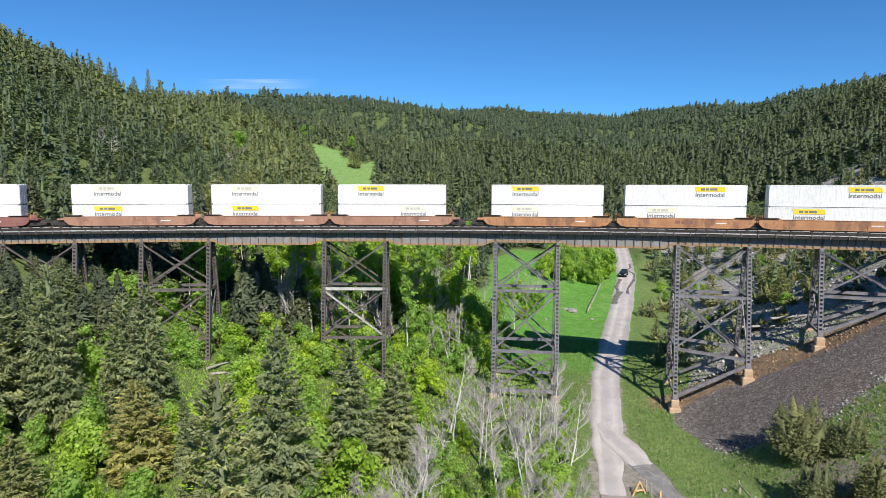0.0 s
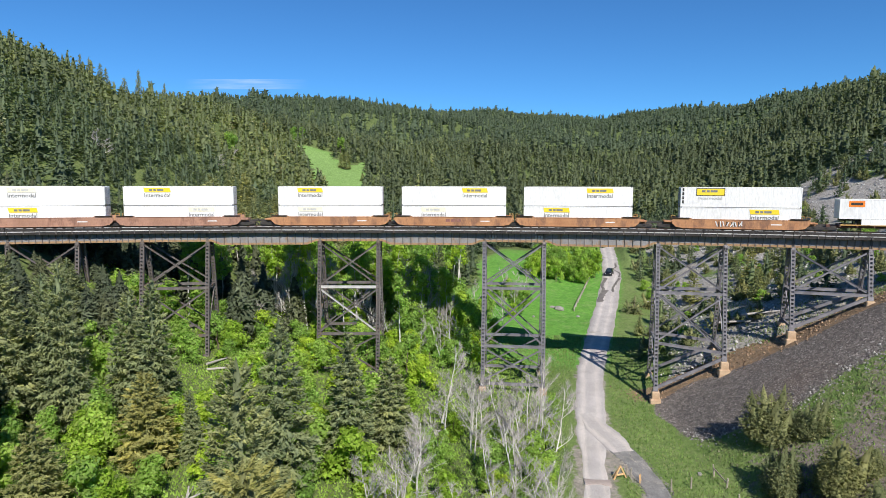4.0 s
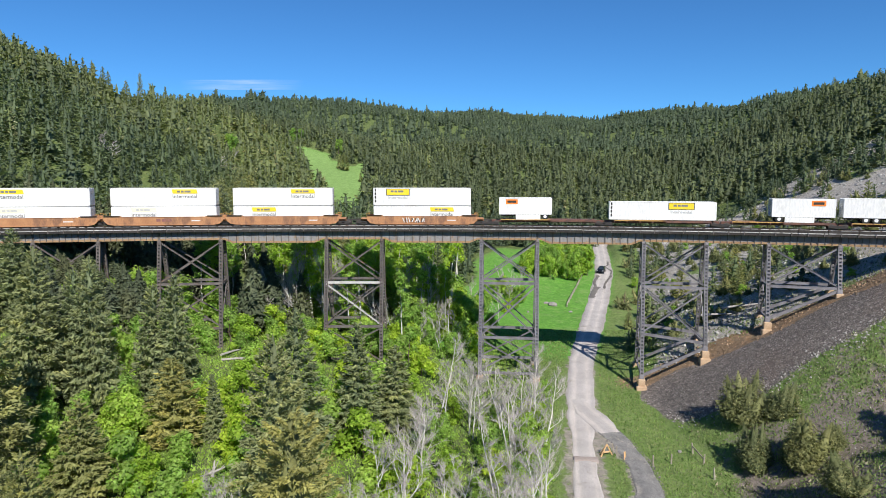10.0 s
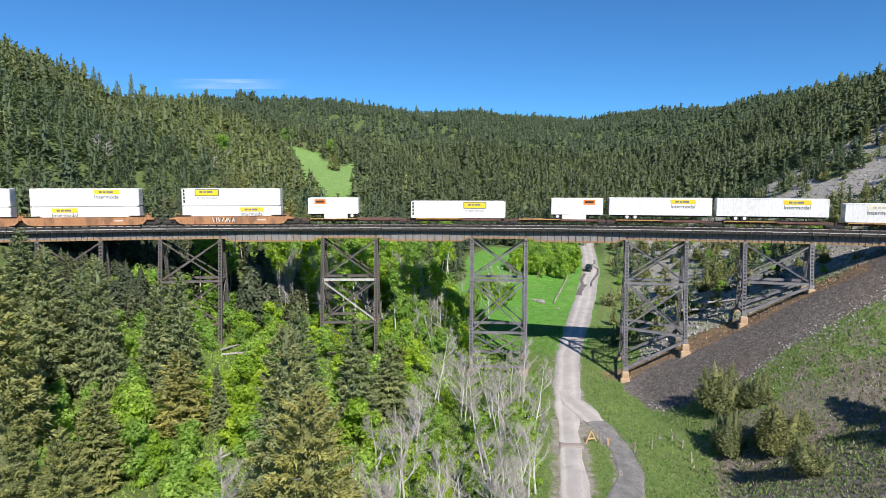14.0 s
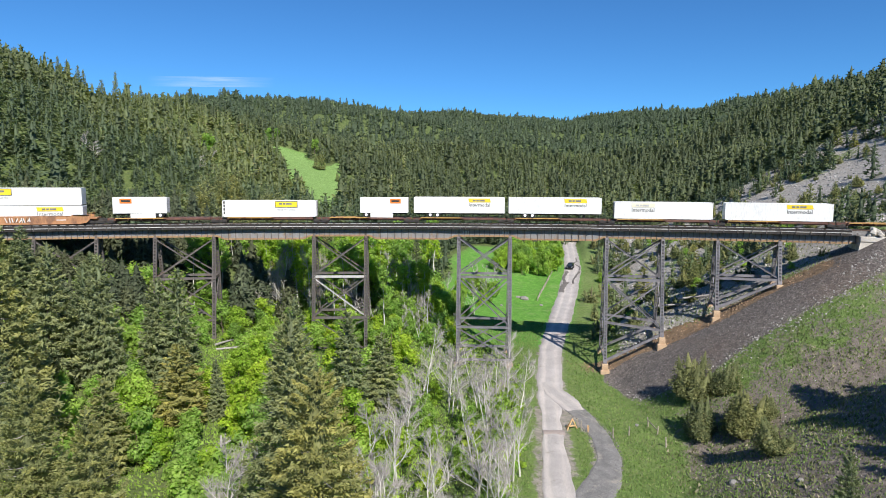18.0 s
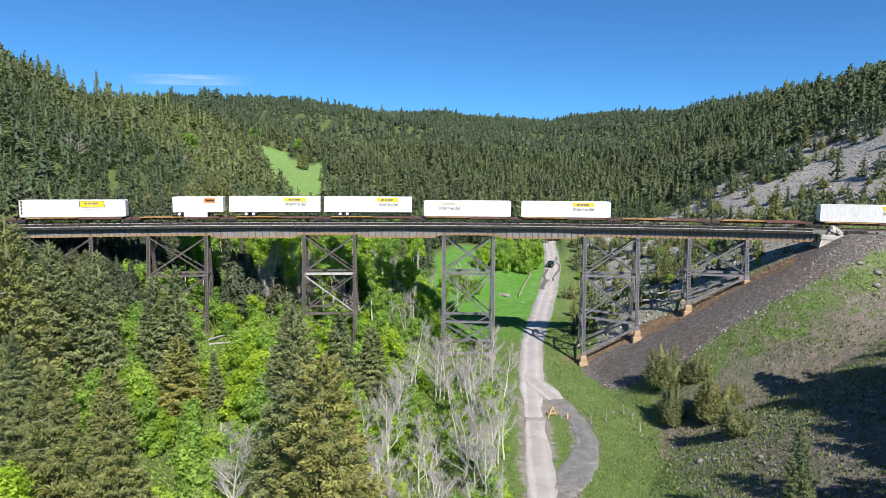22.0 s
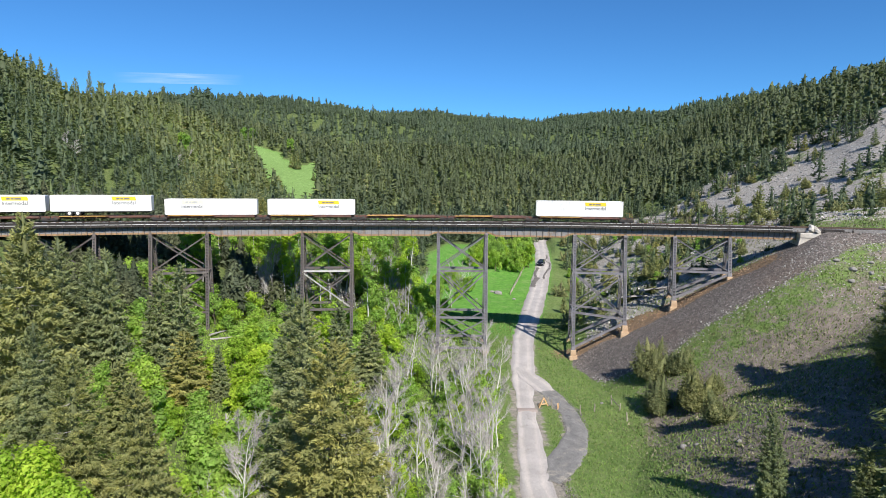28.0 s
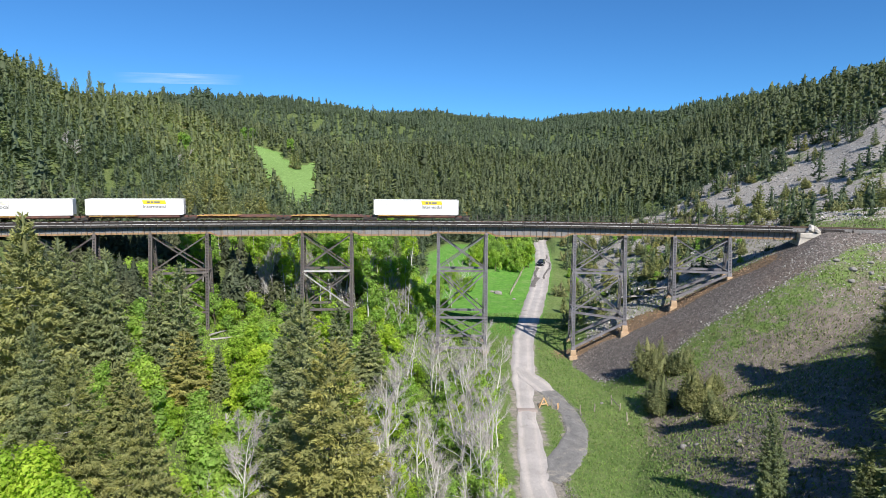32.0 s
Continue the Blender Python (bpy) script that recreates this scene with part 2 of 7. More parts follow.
def array_mesh(name, verts, faces, material):
    """A mesh from numpy arrays; faces all have the same number of corners."""
    me = bpy.data.meshes.new(name)
    n, k = len(faces), faces.shape[1]
    me.vertices.add(len(verts))
    me.vertices.foreach_set("co", np.asarray(verts, np.float32).ravel())
    me.loops.add(n * k)
    me.loops.foreach_set("vertex_index", faces.astype(np.int32).ravel())
    me.polygons.add(n)
    me.polygons.foreach_set("loop_start", np.arange(0, n * k, k, dtype=np.int32))
    me.update(calc_edges=True)
    me.materials.append(material)
    return me


# ---------------------------------------------------------------- the line of the track
R_TRACK, C_X, C_Y = 232.0, -16.0, -228.75
S_LEFT, S_RIGHT = -62.0, 96.0           # the curve ends in straights here
RAIL_Z = 1.45


def along(s, n=0.0, z=0.0):
    """The place at s metres along the track, n metres to its inner side, at height z."""
    c = min(max(s, S_LEFT), S_RIGHT)
    a = c / R_TRACK
    x = C_X + (R_TRACK - n) * math.sin(a) + (s - c) * math.cos(a)
    y = C_Y + (R_TRACK - n) * math.cos(a) - (s - c) * math.sin(a)
    return Vector((x, y, z))


def track_pose(s, n=0.0, z=0.0):
    a = min(max(s, S_LEFT), S_RIGHT) / R_TRACK
    return Matrix.Translation(along(s, n, z)) @ Matrix.Rotation(-a, 4, "Z")


def track_coords(x, y):
    """s and n of many places."""
    a = np.clip(np.arctan2(x - C_X, y - C_Y), S_LEFT / R_TRACK, S_RIGHT / R_TRACK)
    ex, ey = C_X + R_TRACK * np.sin(a), C_Y + R_TRACK * np.cos(a)
    s = a * R_TRACK + (x - ex) * np.cos(a) - (y - ey) * np.sin(a)
    n = -(x - ex) * np.sin(a) - (y - ey) * np.cos(a)
    return s, n


# ---------------------------------------------------------------- the ground
def smooth_step(a, b, v):
    u = np.clip((v - a) / (b - a), 0, 1)
    return u * u * (3 - 2 * u)


def wave(x, y, scale, seed=0.0):
    """Cheap smooth unevenness, about -1 to 1."""
    x, y = x / scale + seed, y / scale - seed * 1.7
    return (np.sin(1.0 * x + 1.3 * np.sin(0.7 * y)) + np.sin(1.3 * y + 1.1 * np.sin(0.9 * x + 2)) + np.sin(0.8 * (x + y) + np.sin(1.7 * x - y))) / 3


def road_x(y):
    return np.interp(y, [-140, -53, -48, -41, -34, -24, -16, -8, 7, 22, 35, 66, 88, 113, 132, 160], [-3, 7.4, 8.0, 9.0, 10.3, 12.0, 13.3, 15.1, 18.2, 22.7, 26.6, 36, 42.5, 47.9, 51.7, 62])


def floor_z(y):
    return np.interp(y, [-400, -140, -60, -20, 0, 50, 88, 134, 200], [-29, -27, -25.5, -24.8, -23.6, -22.8, -19, -15.4, -10])


RIDGE_AT = np.array([-180, -100, -60, -42, -35.1, -33.4, -31.6, -29.7, -28.8, -28.2, -26.6, -25.3, -23.6, -22.3, -21.0, -19.1, -17.7, -14.4, -11.4, -8.4, -5.3, -1.9, 0.9, 3.6, 6.1, 8.7, 11.3, 13.7, 16.2, 18.5, 20.9, 23.1, 25.3, 27.3, 29.3, 31.2, 33.1, 35.5, 42, 60, 100, 180])
RIDGE_TAN = np.array([0.1, 0.2, 0.25, 0.235, 0.197, 0.181, 0.172, 0.156, 0.147, 0.134, 0.129, 0.134, 0.130, 0.126, 0.1287, 0.132, 0.1355, 0.132, 0.1326, 0.132, 0.124, 0.115, 0.115, 0.112, 0.109, 0.106, 0.1025, 0.097, 0.104, 0.1077, 0.1078, 0.106, 0.1125, 0.123, 0.130, 0.135, 0.1415, 0.147, 0.168, 0.24, 0.2, 0.1])
SPUR_AT, SPUR_TAN = np.array([-22.3, -19.6, -17.3, -14.4, -12.5, -9.5, -9.0]), np.array([0.126, 0.113, 0.1, 0.078, 0.055, 0.021, -0.1])
HILL_AT = np.array([-180, -100, -60, -37.7, -30.9, -25.3, -21.5, -18.5, -9.7, -1.2, 5.7, 13.6, 16.1, 21.1, 25.8, 30.3, 34.4, 38.3, 42, 60, 100, 180])
HILL_FAR = np.array([500, 350, 300, 330, 345, 365, 420, 640, 800, 820, 900, 1050, 1300, 1250, 760, 600, 500, 430, 390, 330, 350, 500])
HILL_BASE = np.array([300, 220, 150, 150, 155, 165, 180, 200, 225, 235, 240, 240, 235, 225, 210, 190, 180, 175, 170, 160, 220, 300])
HILL_LOW = np.array([-20, -10, -8, -11, -12, -13, -14, -15, -16, -16, -15.5, -14, -13, -12, -10, -7, -4, -1, 2, 4, 0, -20])


def ground_z(x, y):
    """Height of the ground at many places."""
    x, y = np.asarray(x, float), np.asarray(y, float)
    dx, fl = x - road_x(y), floor_z(y)
    left = 0.11 * np.maximum(0, -dx - 12) + 0.5 * np.maximum(0, -dx - 62)
    hollow = np.exp(-((y + 30) / 17) ** 2)
    start = 8 + 13 * hollow + 5 * smooth_step(15, 40, y)
    steep = 0.53 - 0.12 * smooth_step(-20, -60, y) - 0.1 * smooth_step(20, 60, y)
    right = steep * np.maximum(0, dx - start)
    right = np.where(right > 24, 24 + (right - 24) * 0.35, right)
    z = fl + left + right + 0.25 * wave(x, y, 5.0) + 0.5 * wave(x, y, 17.0, 3) * smooth_step(4, 14, abs(dx))
    # far hills round the valley
    ex, ey = x + 6, y + 100
    d, th = np.hypot(ex, ey), np.degrees(np.arctan2(ex, ey))
    far, tan = np.interp(th, HILL_AT, HILL_FAR), np.interp(th, RIDGE_AT, RIDGE_TAN)
    base, low = np.interp(th, HILL_AT, HILL_BASE), np.interp(th, HILL_AT, HILL_LOW)
    top = 8.7 + tan * far - 8.3
    u = np.clip((d - base) / (far - base), 0, 1)
    hill = low + (top - low) * (u + 0.12 * np.sin(np.pi * u)) - 0.12 * np.maximum(0, d - far)
    hill = np.maximum(hill, -60) + smooth_step(0.02, 0.3, u) * (1 - 0.7 * smooth_step(0.8, 1.0, u)) * (5 * wave(x, y, 38, 1) + 2 * wave(x, y, 15, 5))
    z = z + (hill - z) * smooth_step(base - 45, base + 15, d)
    # the railway's bank and cutting
    s, n = track_coords(x, y)
    off = np.maximum(0, abs(n) - 3.6)
    on = (s > 85) | (s < -73)
    past = np.where(s > 10, np.maximum(0, 85.5 - s), np.maximum(0, s + 75.5))
    bank = 0.75 - 0.6 * np.hypot(off, past)
    near_track = abs(n) < 60
    z = np.where(near_track & on, np.minimum(z, 0.75 + 0.75 * np.maximum(0, abs(n) - 5.5)), z)
    z = np.where(near_track, np.maximum(z, np.minimum(bank, 0.75)), z)
    # the road lies in a shallow even bed
    flat = smooth_step(5.5, 2.6, abs(x - road_x(y))) * (y < 140)
    return z + (fl - z) * flat


def ground_at(x, y):
    return float(ground_z(np.array([x]), np.array([y]))[0])


def spread_axis(lo, hi, step, reach, growth=1.13):
    mid = np.arange(lo, hi + step / 2, step)
    out, w = [], step
    p = 0.0
    while p < reach:
        w *= growth
        p += w
        out.append(p)
    out = np.array(out)
    return np.concatenate([lo - out[::-1], mid, hi + out])


def strip(x, y, a, b):
    """How far along the line from a to b, 0 to 1, and how far beside it."""
    vx, vy = b[0] - a[0], b[1] - a[1]
    ln = math.hypot(vx, vy)
    return ((x - a[0]) * vx + (y - a[1]) * vy) / ln ** 2, ((x - a[0]) * vy - (y - a[1]) * vx) / ln


CLEARING = [(-96, 258), (-83, 258), (-76, 260), (-67, 246), (-59, 244), (-52, 248), (-48, 209), (-42, 156), (-38, 89), (-58, 170), (-68, 192), (-80, 224)]


def clearing_mask(x, y):
    """The open patch on the far slope, narrow above and wider below."""
    x, y = x + 1.6 * wave(x, y, 9, 2), y + 2.0 * wave(x, y, 11, 5)
    inside = np.zeros(np.shape(x), bool)
    for (x0, y0), (x1, y1) in zip(CLEARING, CLEARING[1:] + CLEARING[:1]):
        inside ^= ((y0 > y) != (y1 > y)) & (x < x0 + (y - y0) * (x1 - x0) / (y1 - y0 + 1e-9))
    return inside * 1.0


def pasture_mask(x, y):
    dx = x - road_x(y)
    return smooth_step(-42, -34, dx + 3 * wave(x, y, 9)) * smooth_step(4, 2, dx) * smooth_step(6, 14, y) * smooth_step(128, 110, y)


def meadow_mask(x, y):
    return np.maximum(clearing_mask(x, y), pasture_mask(x, y))


def scree_mask(x, y):
    """The bare pale gully on the hill beyond the railway."""
    u, side = strip(x, y, (103, 86), (152, 66))
    return smooth_step(5, 0, abs(side + 3 * wave(x, y, 14)) - 5.5 - 5.0 * np.clip(u, 0, 1) - 2.5 * wave(x, y, 6, 4)) * smooth_step(-0.1, 0.05, u) * smooth_step(1.5, 1.2, u)


def masks(x, y):
    s, n = track_coords(x, y)
    z = ground_z(x, y)
    dx = x - road_x(y)
    edge = 2.0 * wave(x, y, 4.0, 7)
    foot = np.interp(s, [38, 42, 46, 55, 64, 72, 82, 88, 96], [6, 9.5, 17, 20, 16.5, 14.7, 11.3, 7.4, 6])
    gravel = smooth_step(36, 40, s + edge) * smooth_step(-1, 1.5, n) * smooth_step(1.5, -1.5, n - foot + 0.6 * edge) * smooth_step(8.5, 10, dx)
    gravel = np.maximum(gravel, smooth_step(5.5, 4.5, abs(n)) * ((s > 79) | (s < -73)))
    rock = np.maximum(scree_mask(x, y), smooth_step(9, 15, dx) * smooth_step(4, 1, n) * (s > 30) * (s < 84) * smooth_step(150, 110, y) * (0.8 + 0.4 * wave(x, y, 6, 2)))
    rock = np.maximum(rock, smooth_step(9, 17, dx) * smooth_step(2, 9, y) * smooth_step(150, 110, y) * (0.7 + 0.42 * wave(x, y, 6, 2)))
    rock = np.maximum(rock, 0.95 * smooth_step(84, 92, s) * smooth_step(12, 14, -n) * smooth_step(26, 20, -n + 3 * wave(x, y, 7)))
    rock = np.maximum(rock, 0.42 * smooth_step(60, 75, x) * smooth_step(20, 30, y) * smooth_step(125, 110, y) * smooth_step(130, 110, x))
    ochre = smooth_step(36, 42, s) * smooth_step(80, 76, s) * smooth_step(-1.5, 0.6, n + 0.4 * edge) * smooth_step(5.6, 3.4, n + 0.7 * edge)
    d = np.hypot(x + 6, y + 100)
    wood = smooth_step(-7, -14, dx) * (1 - meadow_mask(x, y))
    wood = np.maximum(wood, smooth_step(215, 260, d) * (1 - meadow_mask(x, y)) * (1 - rock))
    dry = smooth_step(11, 20, dx) * smooth_step(8, -4, y) * (0.43 + 0.43 * smooth_step(-24, -36, y))
    return gravel, rock, ochre, np.clip(wood, 0, 1), np.clip(dry, 0, 1), meadow_mask(x, y), clearing_mask(x, y)


def ground_material():
    m, nt, b = blank("valley_ground")
    geo = nt.nodes.new("ShaderNodeNewGeometry")
    co = geo.outputs["Position"]

    def layer(name):
        a = nt.nodes.new("ShaderNodeAttribute")
        a.attribute_name = name
        return a.outputs["Fac"]

    def broken(fac, scale, amount=0.5):
        n = noise_tex(nt, scale, 6, 0.7, co)
        v = maths(nt, "ADD", fac, maths(nt, "MULTIPLY", maths(nt, "SUBTRACT", n, 0.5), amount * 2))
        return ramp(nt, v, [(0.42, (0, 0, 0)), (0.58, (1, 1, 1))])

    big, mid, fine = noise_tex(nt, 0.07, 5, 0.6, co), noise_tex(nt, 0.6, 5, 0.7, co), noise_tex(nt, 6, 4, 0.7, co)
    grass = ramp(nt, big, [(0.3, (0.12, 0.19, 0.052)), (0.7, (0.19, 0.265, 0.085))])
    grass = mixc(nt, ramp(nt, mid, [(0.45, (0, 0, 0)), (0.7, (1, 1, 1))]), grass, (0.19, 0.235, 0.095))
    lush = ramp(nt, mid, [(0.3, (0.095, 0.26, 0.04)), (0.7, (0.165, 0.36, 0.065))])
    lush = mixc(nt, ramp(nt, noise_tex(nt, 0.22, 6, 0.7, co), [(0.5, (0, 0, 0)), (0.72, (0.8, 0.8, 0.8))]), lush, (0.22, 0.33, 0.11))
    col = mixc(nt, layer("meadow"), grass, lush)
    col = mixc(nt, layer("clearing"), col, ramp(nt, mid, [(0.3, (0.16, 0.28, 0.075)), (0.7, (0.25, 0.38, 0.13))]))
    soil = ramp(nt, mid, [(0.3, (0.15, 0.128, 0.112)), (0.7, (0.275, 0.238, 0.208))])
    col = mixc(nt, broken(layer("dry"), 0.3, 0.75), col, soil)
    litter = ramp(nt, mid, [(0.3, (0.08, 0.13, 0.035)), (0.7, (0.17, 0.20, 0.08))])
    col = mixc(nt, broken(layer("wood"), 0.5, 0.3), col, litter)
    stone = ramp(nt, mid, [(0.25, (0.23, 0.212, 0.19)), (0.55, (0.38, 0.355, 0.325)), (0.8, (0.60, 0.565, 0.52))])
    stone = mixc(nt, 0.55, stone, ramp(nt, noise_tex(nt, 2.5, 6, 0.8, co), [(0.3, (0.17, 0.158, 0.145)), (0.6, (0.52, 0.49, 0.45))]))
    col = mixc(nt, broken(layer("rock"), 0.35, 0.5), col, stone)
    def pebbles(scale, stops):
        cell = nt.nodes.new("ShaderNodeTexVoronoi")
        cell.inputs["Scale"].default_value = scale
        nt.links.new(co, cell.inputs["Vector"])
        sep = nt.nodes.new("ShaderNodeSeparateColor")
        nt.links.new(cell.outputs["Color"], sep.inputs[0])
        return ramp(nt, sep.outputs[0], stops)

    grit = mixc(nt, 0.4, pebbles(8.0, [(0.0, (0.075, 0.064, 0.06)), (0.5, (0.145, 0.126, 0.118)), (0.85, (0.24, 0.215, 0.20)), (1.0, (0.55, 0.51, 0.48))]),
                pebbles(4.0, [(0.0, (0.10, 0.088, 0.082)), (0.7, (0.17, 0.148, 0.138)), (1.0, (0.38, 0.34, 0.31))]))
    grit = mixc(nt, ramp(nt, big, [(0.5, (0, 0, 0)), (0.75, (0.5, 0.5, 0.5))]), grit, (0.17, 0.115, 0.085))
    col = mixc(nt, broken(layer("gravel"), 0.8, 0.3), col, grit)
    clay = ramp(nt, mid, [(0.3, (0.17, 0.105, 0.06)), (0.5, (0.25, 0.18, 0.12)), (0.72, (0.38, 0.23, 0.12))])
    col = mixc(nt, broken(layer("ochre"), 0.9, 0.35), col, clay)
    col = mixc(nt, broken(layer("verge"), 1.1, 0.5), col, ramp(nt, mid, [(0.3, (0.24, 0.215, 0.185)), (0.7, (0.40, 0.365, 0.32))]))
    col = mixc(nt, 1.0, col, ramp(nt, fine, [(0.25, (0.68, 0.68, 0.68)), (0.75, (1.3, 1.3, 1.3))]), "MULTIPLY")
    col = mixc(nt, 1.0, col, ramp(nt, noise_tex(nt, 1.4, 5, 0.75, co), [(0.3, (0.66, 0.68, 0.66)), (0.7, (1.28, 1.24, 1.22))]), "MULTIPLY")
    nt.links.new(col, b.inputs["Base Color"])
    b.inputs["Roughness"].default_value = 0.95
    b.inputs["Specular IOR Level"].default_value = 0.15
    bp = nt.nodes.new("ShaderNodeBump")
    bp.inputs["Strength"].default_value, bp.inputs["Distance"].default_value = 0.7, 0.25
    nt.links.new(maths(nt, "ADD", fine, noise_tex(nt, 1.6, 4, 0.6, co)), bp.inputs["Height"])
    nt.links.new(bp.outputs[0], b.inputs["Normal"])
    return m


TURN_Y = [-50, -46, -42, -38, -34, -29, -24, -19.5, -15]
TURN_X = [9.6, 11.9, 14.0, 15.9, 17.0, 17.5, 17.1, 15.9, 14.6]


def build_ground():
    gx, gy = spread_axis(-95, 105, 1.3, 4000, 1.09), spread_axis(-95, 150, 1.3, 4000, 1.07)
    X, Y = np.meshgrid(gx, gy)
    x, y = X.ravel(), Y.ravel()
    z = ground_z(x, y)
    nx, ny = len(gx), len(gy)
    i = (np.arange(ny - 1)[:, None] * nx + np.arange(nx - 1)[None]).ravel()
    me = array_mesh("ground", np.stack([x, y, z], 1), np.stack([i, i + 1, i + nx + 1, i + nx], 1), ground_material())
    for name, v in zip(("gravel", "rock", "ochre", "wood", "dry", "meadow", "clearing"), masks(x, y)):
        me.attributes.new(name, "FLOAT", "POINT").data.foreach_set("value", np.clip(v, 0, 1).astype(np.float32))
    along_turn = np.interp(y, TURN_Y, TURN_X)
    verge = smooth_step(1.3, 0.0, abs(x - road_x(y)) - 2.1 - 0.5 * wave(x, y, 3)) * (y < 140)
    verge = np.maximum(verge, smooth_step(0.9, 0.0, abs(x - along_turn) - 1.6 - 0.4 * wave(x, y, 3)) * (y < -14) * (y > -54))
    me.attributes.new("verge", "FLOAT", "POINT").data.foreach_set("value", (verge * 0.62).astype(np.float32))
    me.shade_smooth()
    tagged(new("ground", me), "valley floor of grass, gravel and bare soil between wooded hills", "ground", kind="structure")


ROAD = surface("dirt_road", (0.40, 0.365, 0.345), (0.50, 0.46, 0.435), 0.35, 7, 0.95, 0, 0.5, 7, (0.30, 0.27, 0.24), 0.64, spread=0.18, world_space=True)


def wear_tracks(m):
    """Pale packed wheel tracks, with greyer loose grit between and beside them."""
    nt, b = m.node_tree, m.node_tree.nodes["Principled BSDF"]
    col = b.inputs["Base Color"].links[0].from_socket
    at = nt.nodes.new("ShaderNodeAttribute")
    at.attribute_name = "across"
    geo = nt.nodes.new("ShaderNodeNewGeometry")
    wander = maths(nt, "MULTIPLY", maths(nt, "SUBTRACT", noise_tex(nt, 0.25, 4, 0.6, geo.outputs["Position"]), 0.5), 1.1)
    off = maths(nt, "ABSOLUTE", maths(nt, "ADD", at.outputs["Fac"], wander))
    bands = ramp(nt, maths(nt, "DIVIDE", off, 3.0), [(0.0, (0.9, 0.9, 0.91)), (0.2, (0.95, 0.95, 0.95)), (0.3, (1.12, 1.1, 1.08)), (0.42, (1.06, 1.05, 1.04)), (0.56, (0.86, 0.86, 0.87)), (0.8, (0.74, 0.73, 0.72))])
    nt.links.new(mixc(nt, 1.0, col, bands, "MULTIPLY"), b.inputs["Base Color"])


wear_tracks(ROAD)
SIDE_ROAD = surface("gravel_turnout", (0.15, 0.145, 0.14), (0.25, 0.24, 0.23), 0.6, 12, 0.95, 0, 0.6, 8, (0.33, 0.30, 0.26), 0.6, spread=0.5, world_space=True)


def ribbon(name, mid, half, material, label, lift=0.05):
    """A draped strip along the points mid (x, y), with a crowned middle and rough edges."""
    steps = 17
    vs, fs = [], []
    for k, (x, y) in enumerate(mid):
        a, b = mid[max(0, k - 1)], mid[min(len(mid) - 1, k + 1)]
        t = Vector((b[0] - a[0], b[1] - a[1])).normalized()
        for j in range(steps):
            u = j / (steps - 1) * 2 - 1
            w = u * (half(k) + (0.10 * math.sin(k * 1.1 + j) + 0.10 * math.sin(k * 0.37 + j) + 0.05 * math.sin(k * 2.3 + 2 * j)) * (abs(u) > 0.86))
            px, py = x + t.y * w, y - t.x * w
            rut = -0.05 * math.exp(-((abs(w) - 0.85) / 0.3) ** 2)
            vs.append((px, py, ground_at(px, py) + lift + 0.06 * (1 - u * u) + rut - 0.16 * (abs(u) > 0.99)))
    for k in range(len(mid) - 1):
        fs += [(k * steps + j, k * steps + j + 1, (k + 1) * steps + j + 1, (k + 1) * steps + j) for j in range(steps - 1)]
    sh = Shape().add(vs, [f[::-1] for f in fs])
    ob = tagged(part(name, sh, material, smooth=True), label, name, kind="structure")
    across = np.tile(np.linspace(-1, 1, steps), len(mid)) * np.repeat([half(k) for k in range(len(mid))], steps)
    ob.data.attributes.new("across", "FLOAT", "POINT").data.foreach_set("value", across.astype(np.float32))
    return ob


build_ground()
ROAD_Y = np.arange(-138, 141, 1.5)
ribbon("road", [(float(road_x(y)), float(y)) for y in ROAD_Y], lambda k: float(np.interp(ROAD_Y[k], [-52, -46, -40, -34, -24, -18, -8, 8, 20, 36], [2.15, 2.0, 1.85, 1.55, 1.45, 1.9, 2.3, 2.3, 2.5, 2.9])),
       ROAD, "pale dirt road with faint wheel ruts")


def loop_points(keys, n):
    """A smooth line of n points through a few plan points."""
    k = np.array(keys, float)
    t = np.linspace(0, len(k) - 1, n)
    out = []
    for v in t:
        i = min(int(v), len(k) - 2)
        u = v - i
        p0, p1, p2, p3 = k[max(i - 1, 0)], k[i], k[i + 1], k[min(i + 2, len(k) - 1)]
        out.append(tuple(0.5 * ((2 * p1) + (p2 - p0) * u + (2 * p0 - 5 * p1 + 4 * p2 - p3) * u * u + (3 * p1 - p0 - 3 * p2 + p3) * u ** 3)))
    return out


ribbon("track_turnout", loop_points([p for p in zip(TURN_X, TURN_Y)][::-1], 34),
       lambda k: float(np.interp(k, [0, 4, 8, 14, 20, 25, 28, 33], [0.9, 1.7, 1.55, 1.45, 1.6, 2.2, 2.3, 0.9])), SIDE_ROAD, "dark gravel turnout curving off the road", 0.075)
ribbon("dirt_apron", loop_points([(13.7, -10.0), (14.6, -14.0), (15.5, -17.5), (16.4, -20.8)], 12),
       lambda k: float(np.interp(k, [0, 4, 8, 11], [0.7, 2.0, 2.0, 1.5])), ROAD, "pale dirt apron where the turnout leaves the road", 0.1)


# ---------------------------------------------------------------- the viaduct
bridge = thing("trestle_viaduct", "curved steel railway trestle with riveted plate girders on braced towers", "bridge")
LEG_TOP = -0.9


def leg_place(m, u, n_top, z):
    """A place on a battered leg: u along the tower, sign of n_top gives the side."""
    n = n_top + math.copysign(0.167 * (LEG_TOP - z), n_top)
    return m @ Vector((u, -n, z))


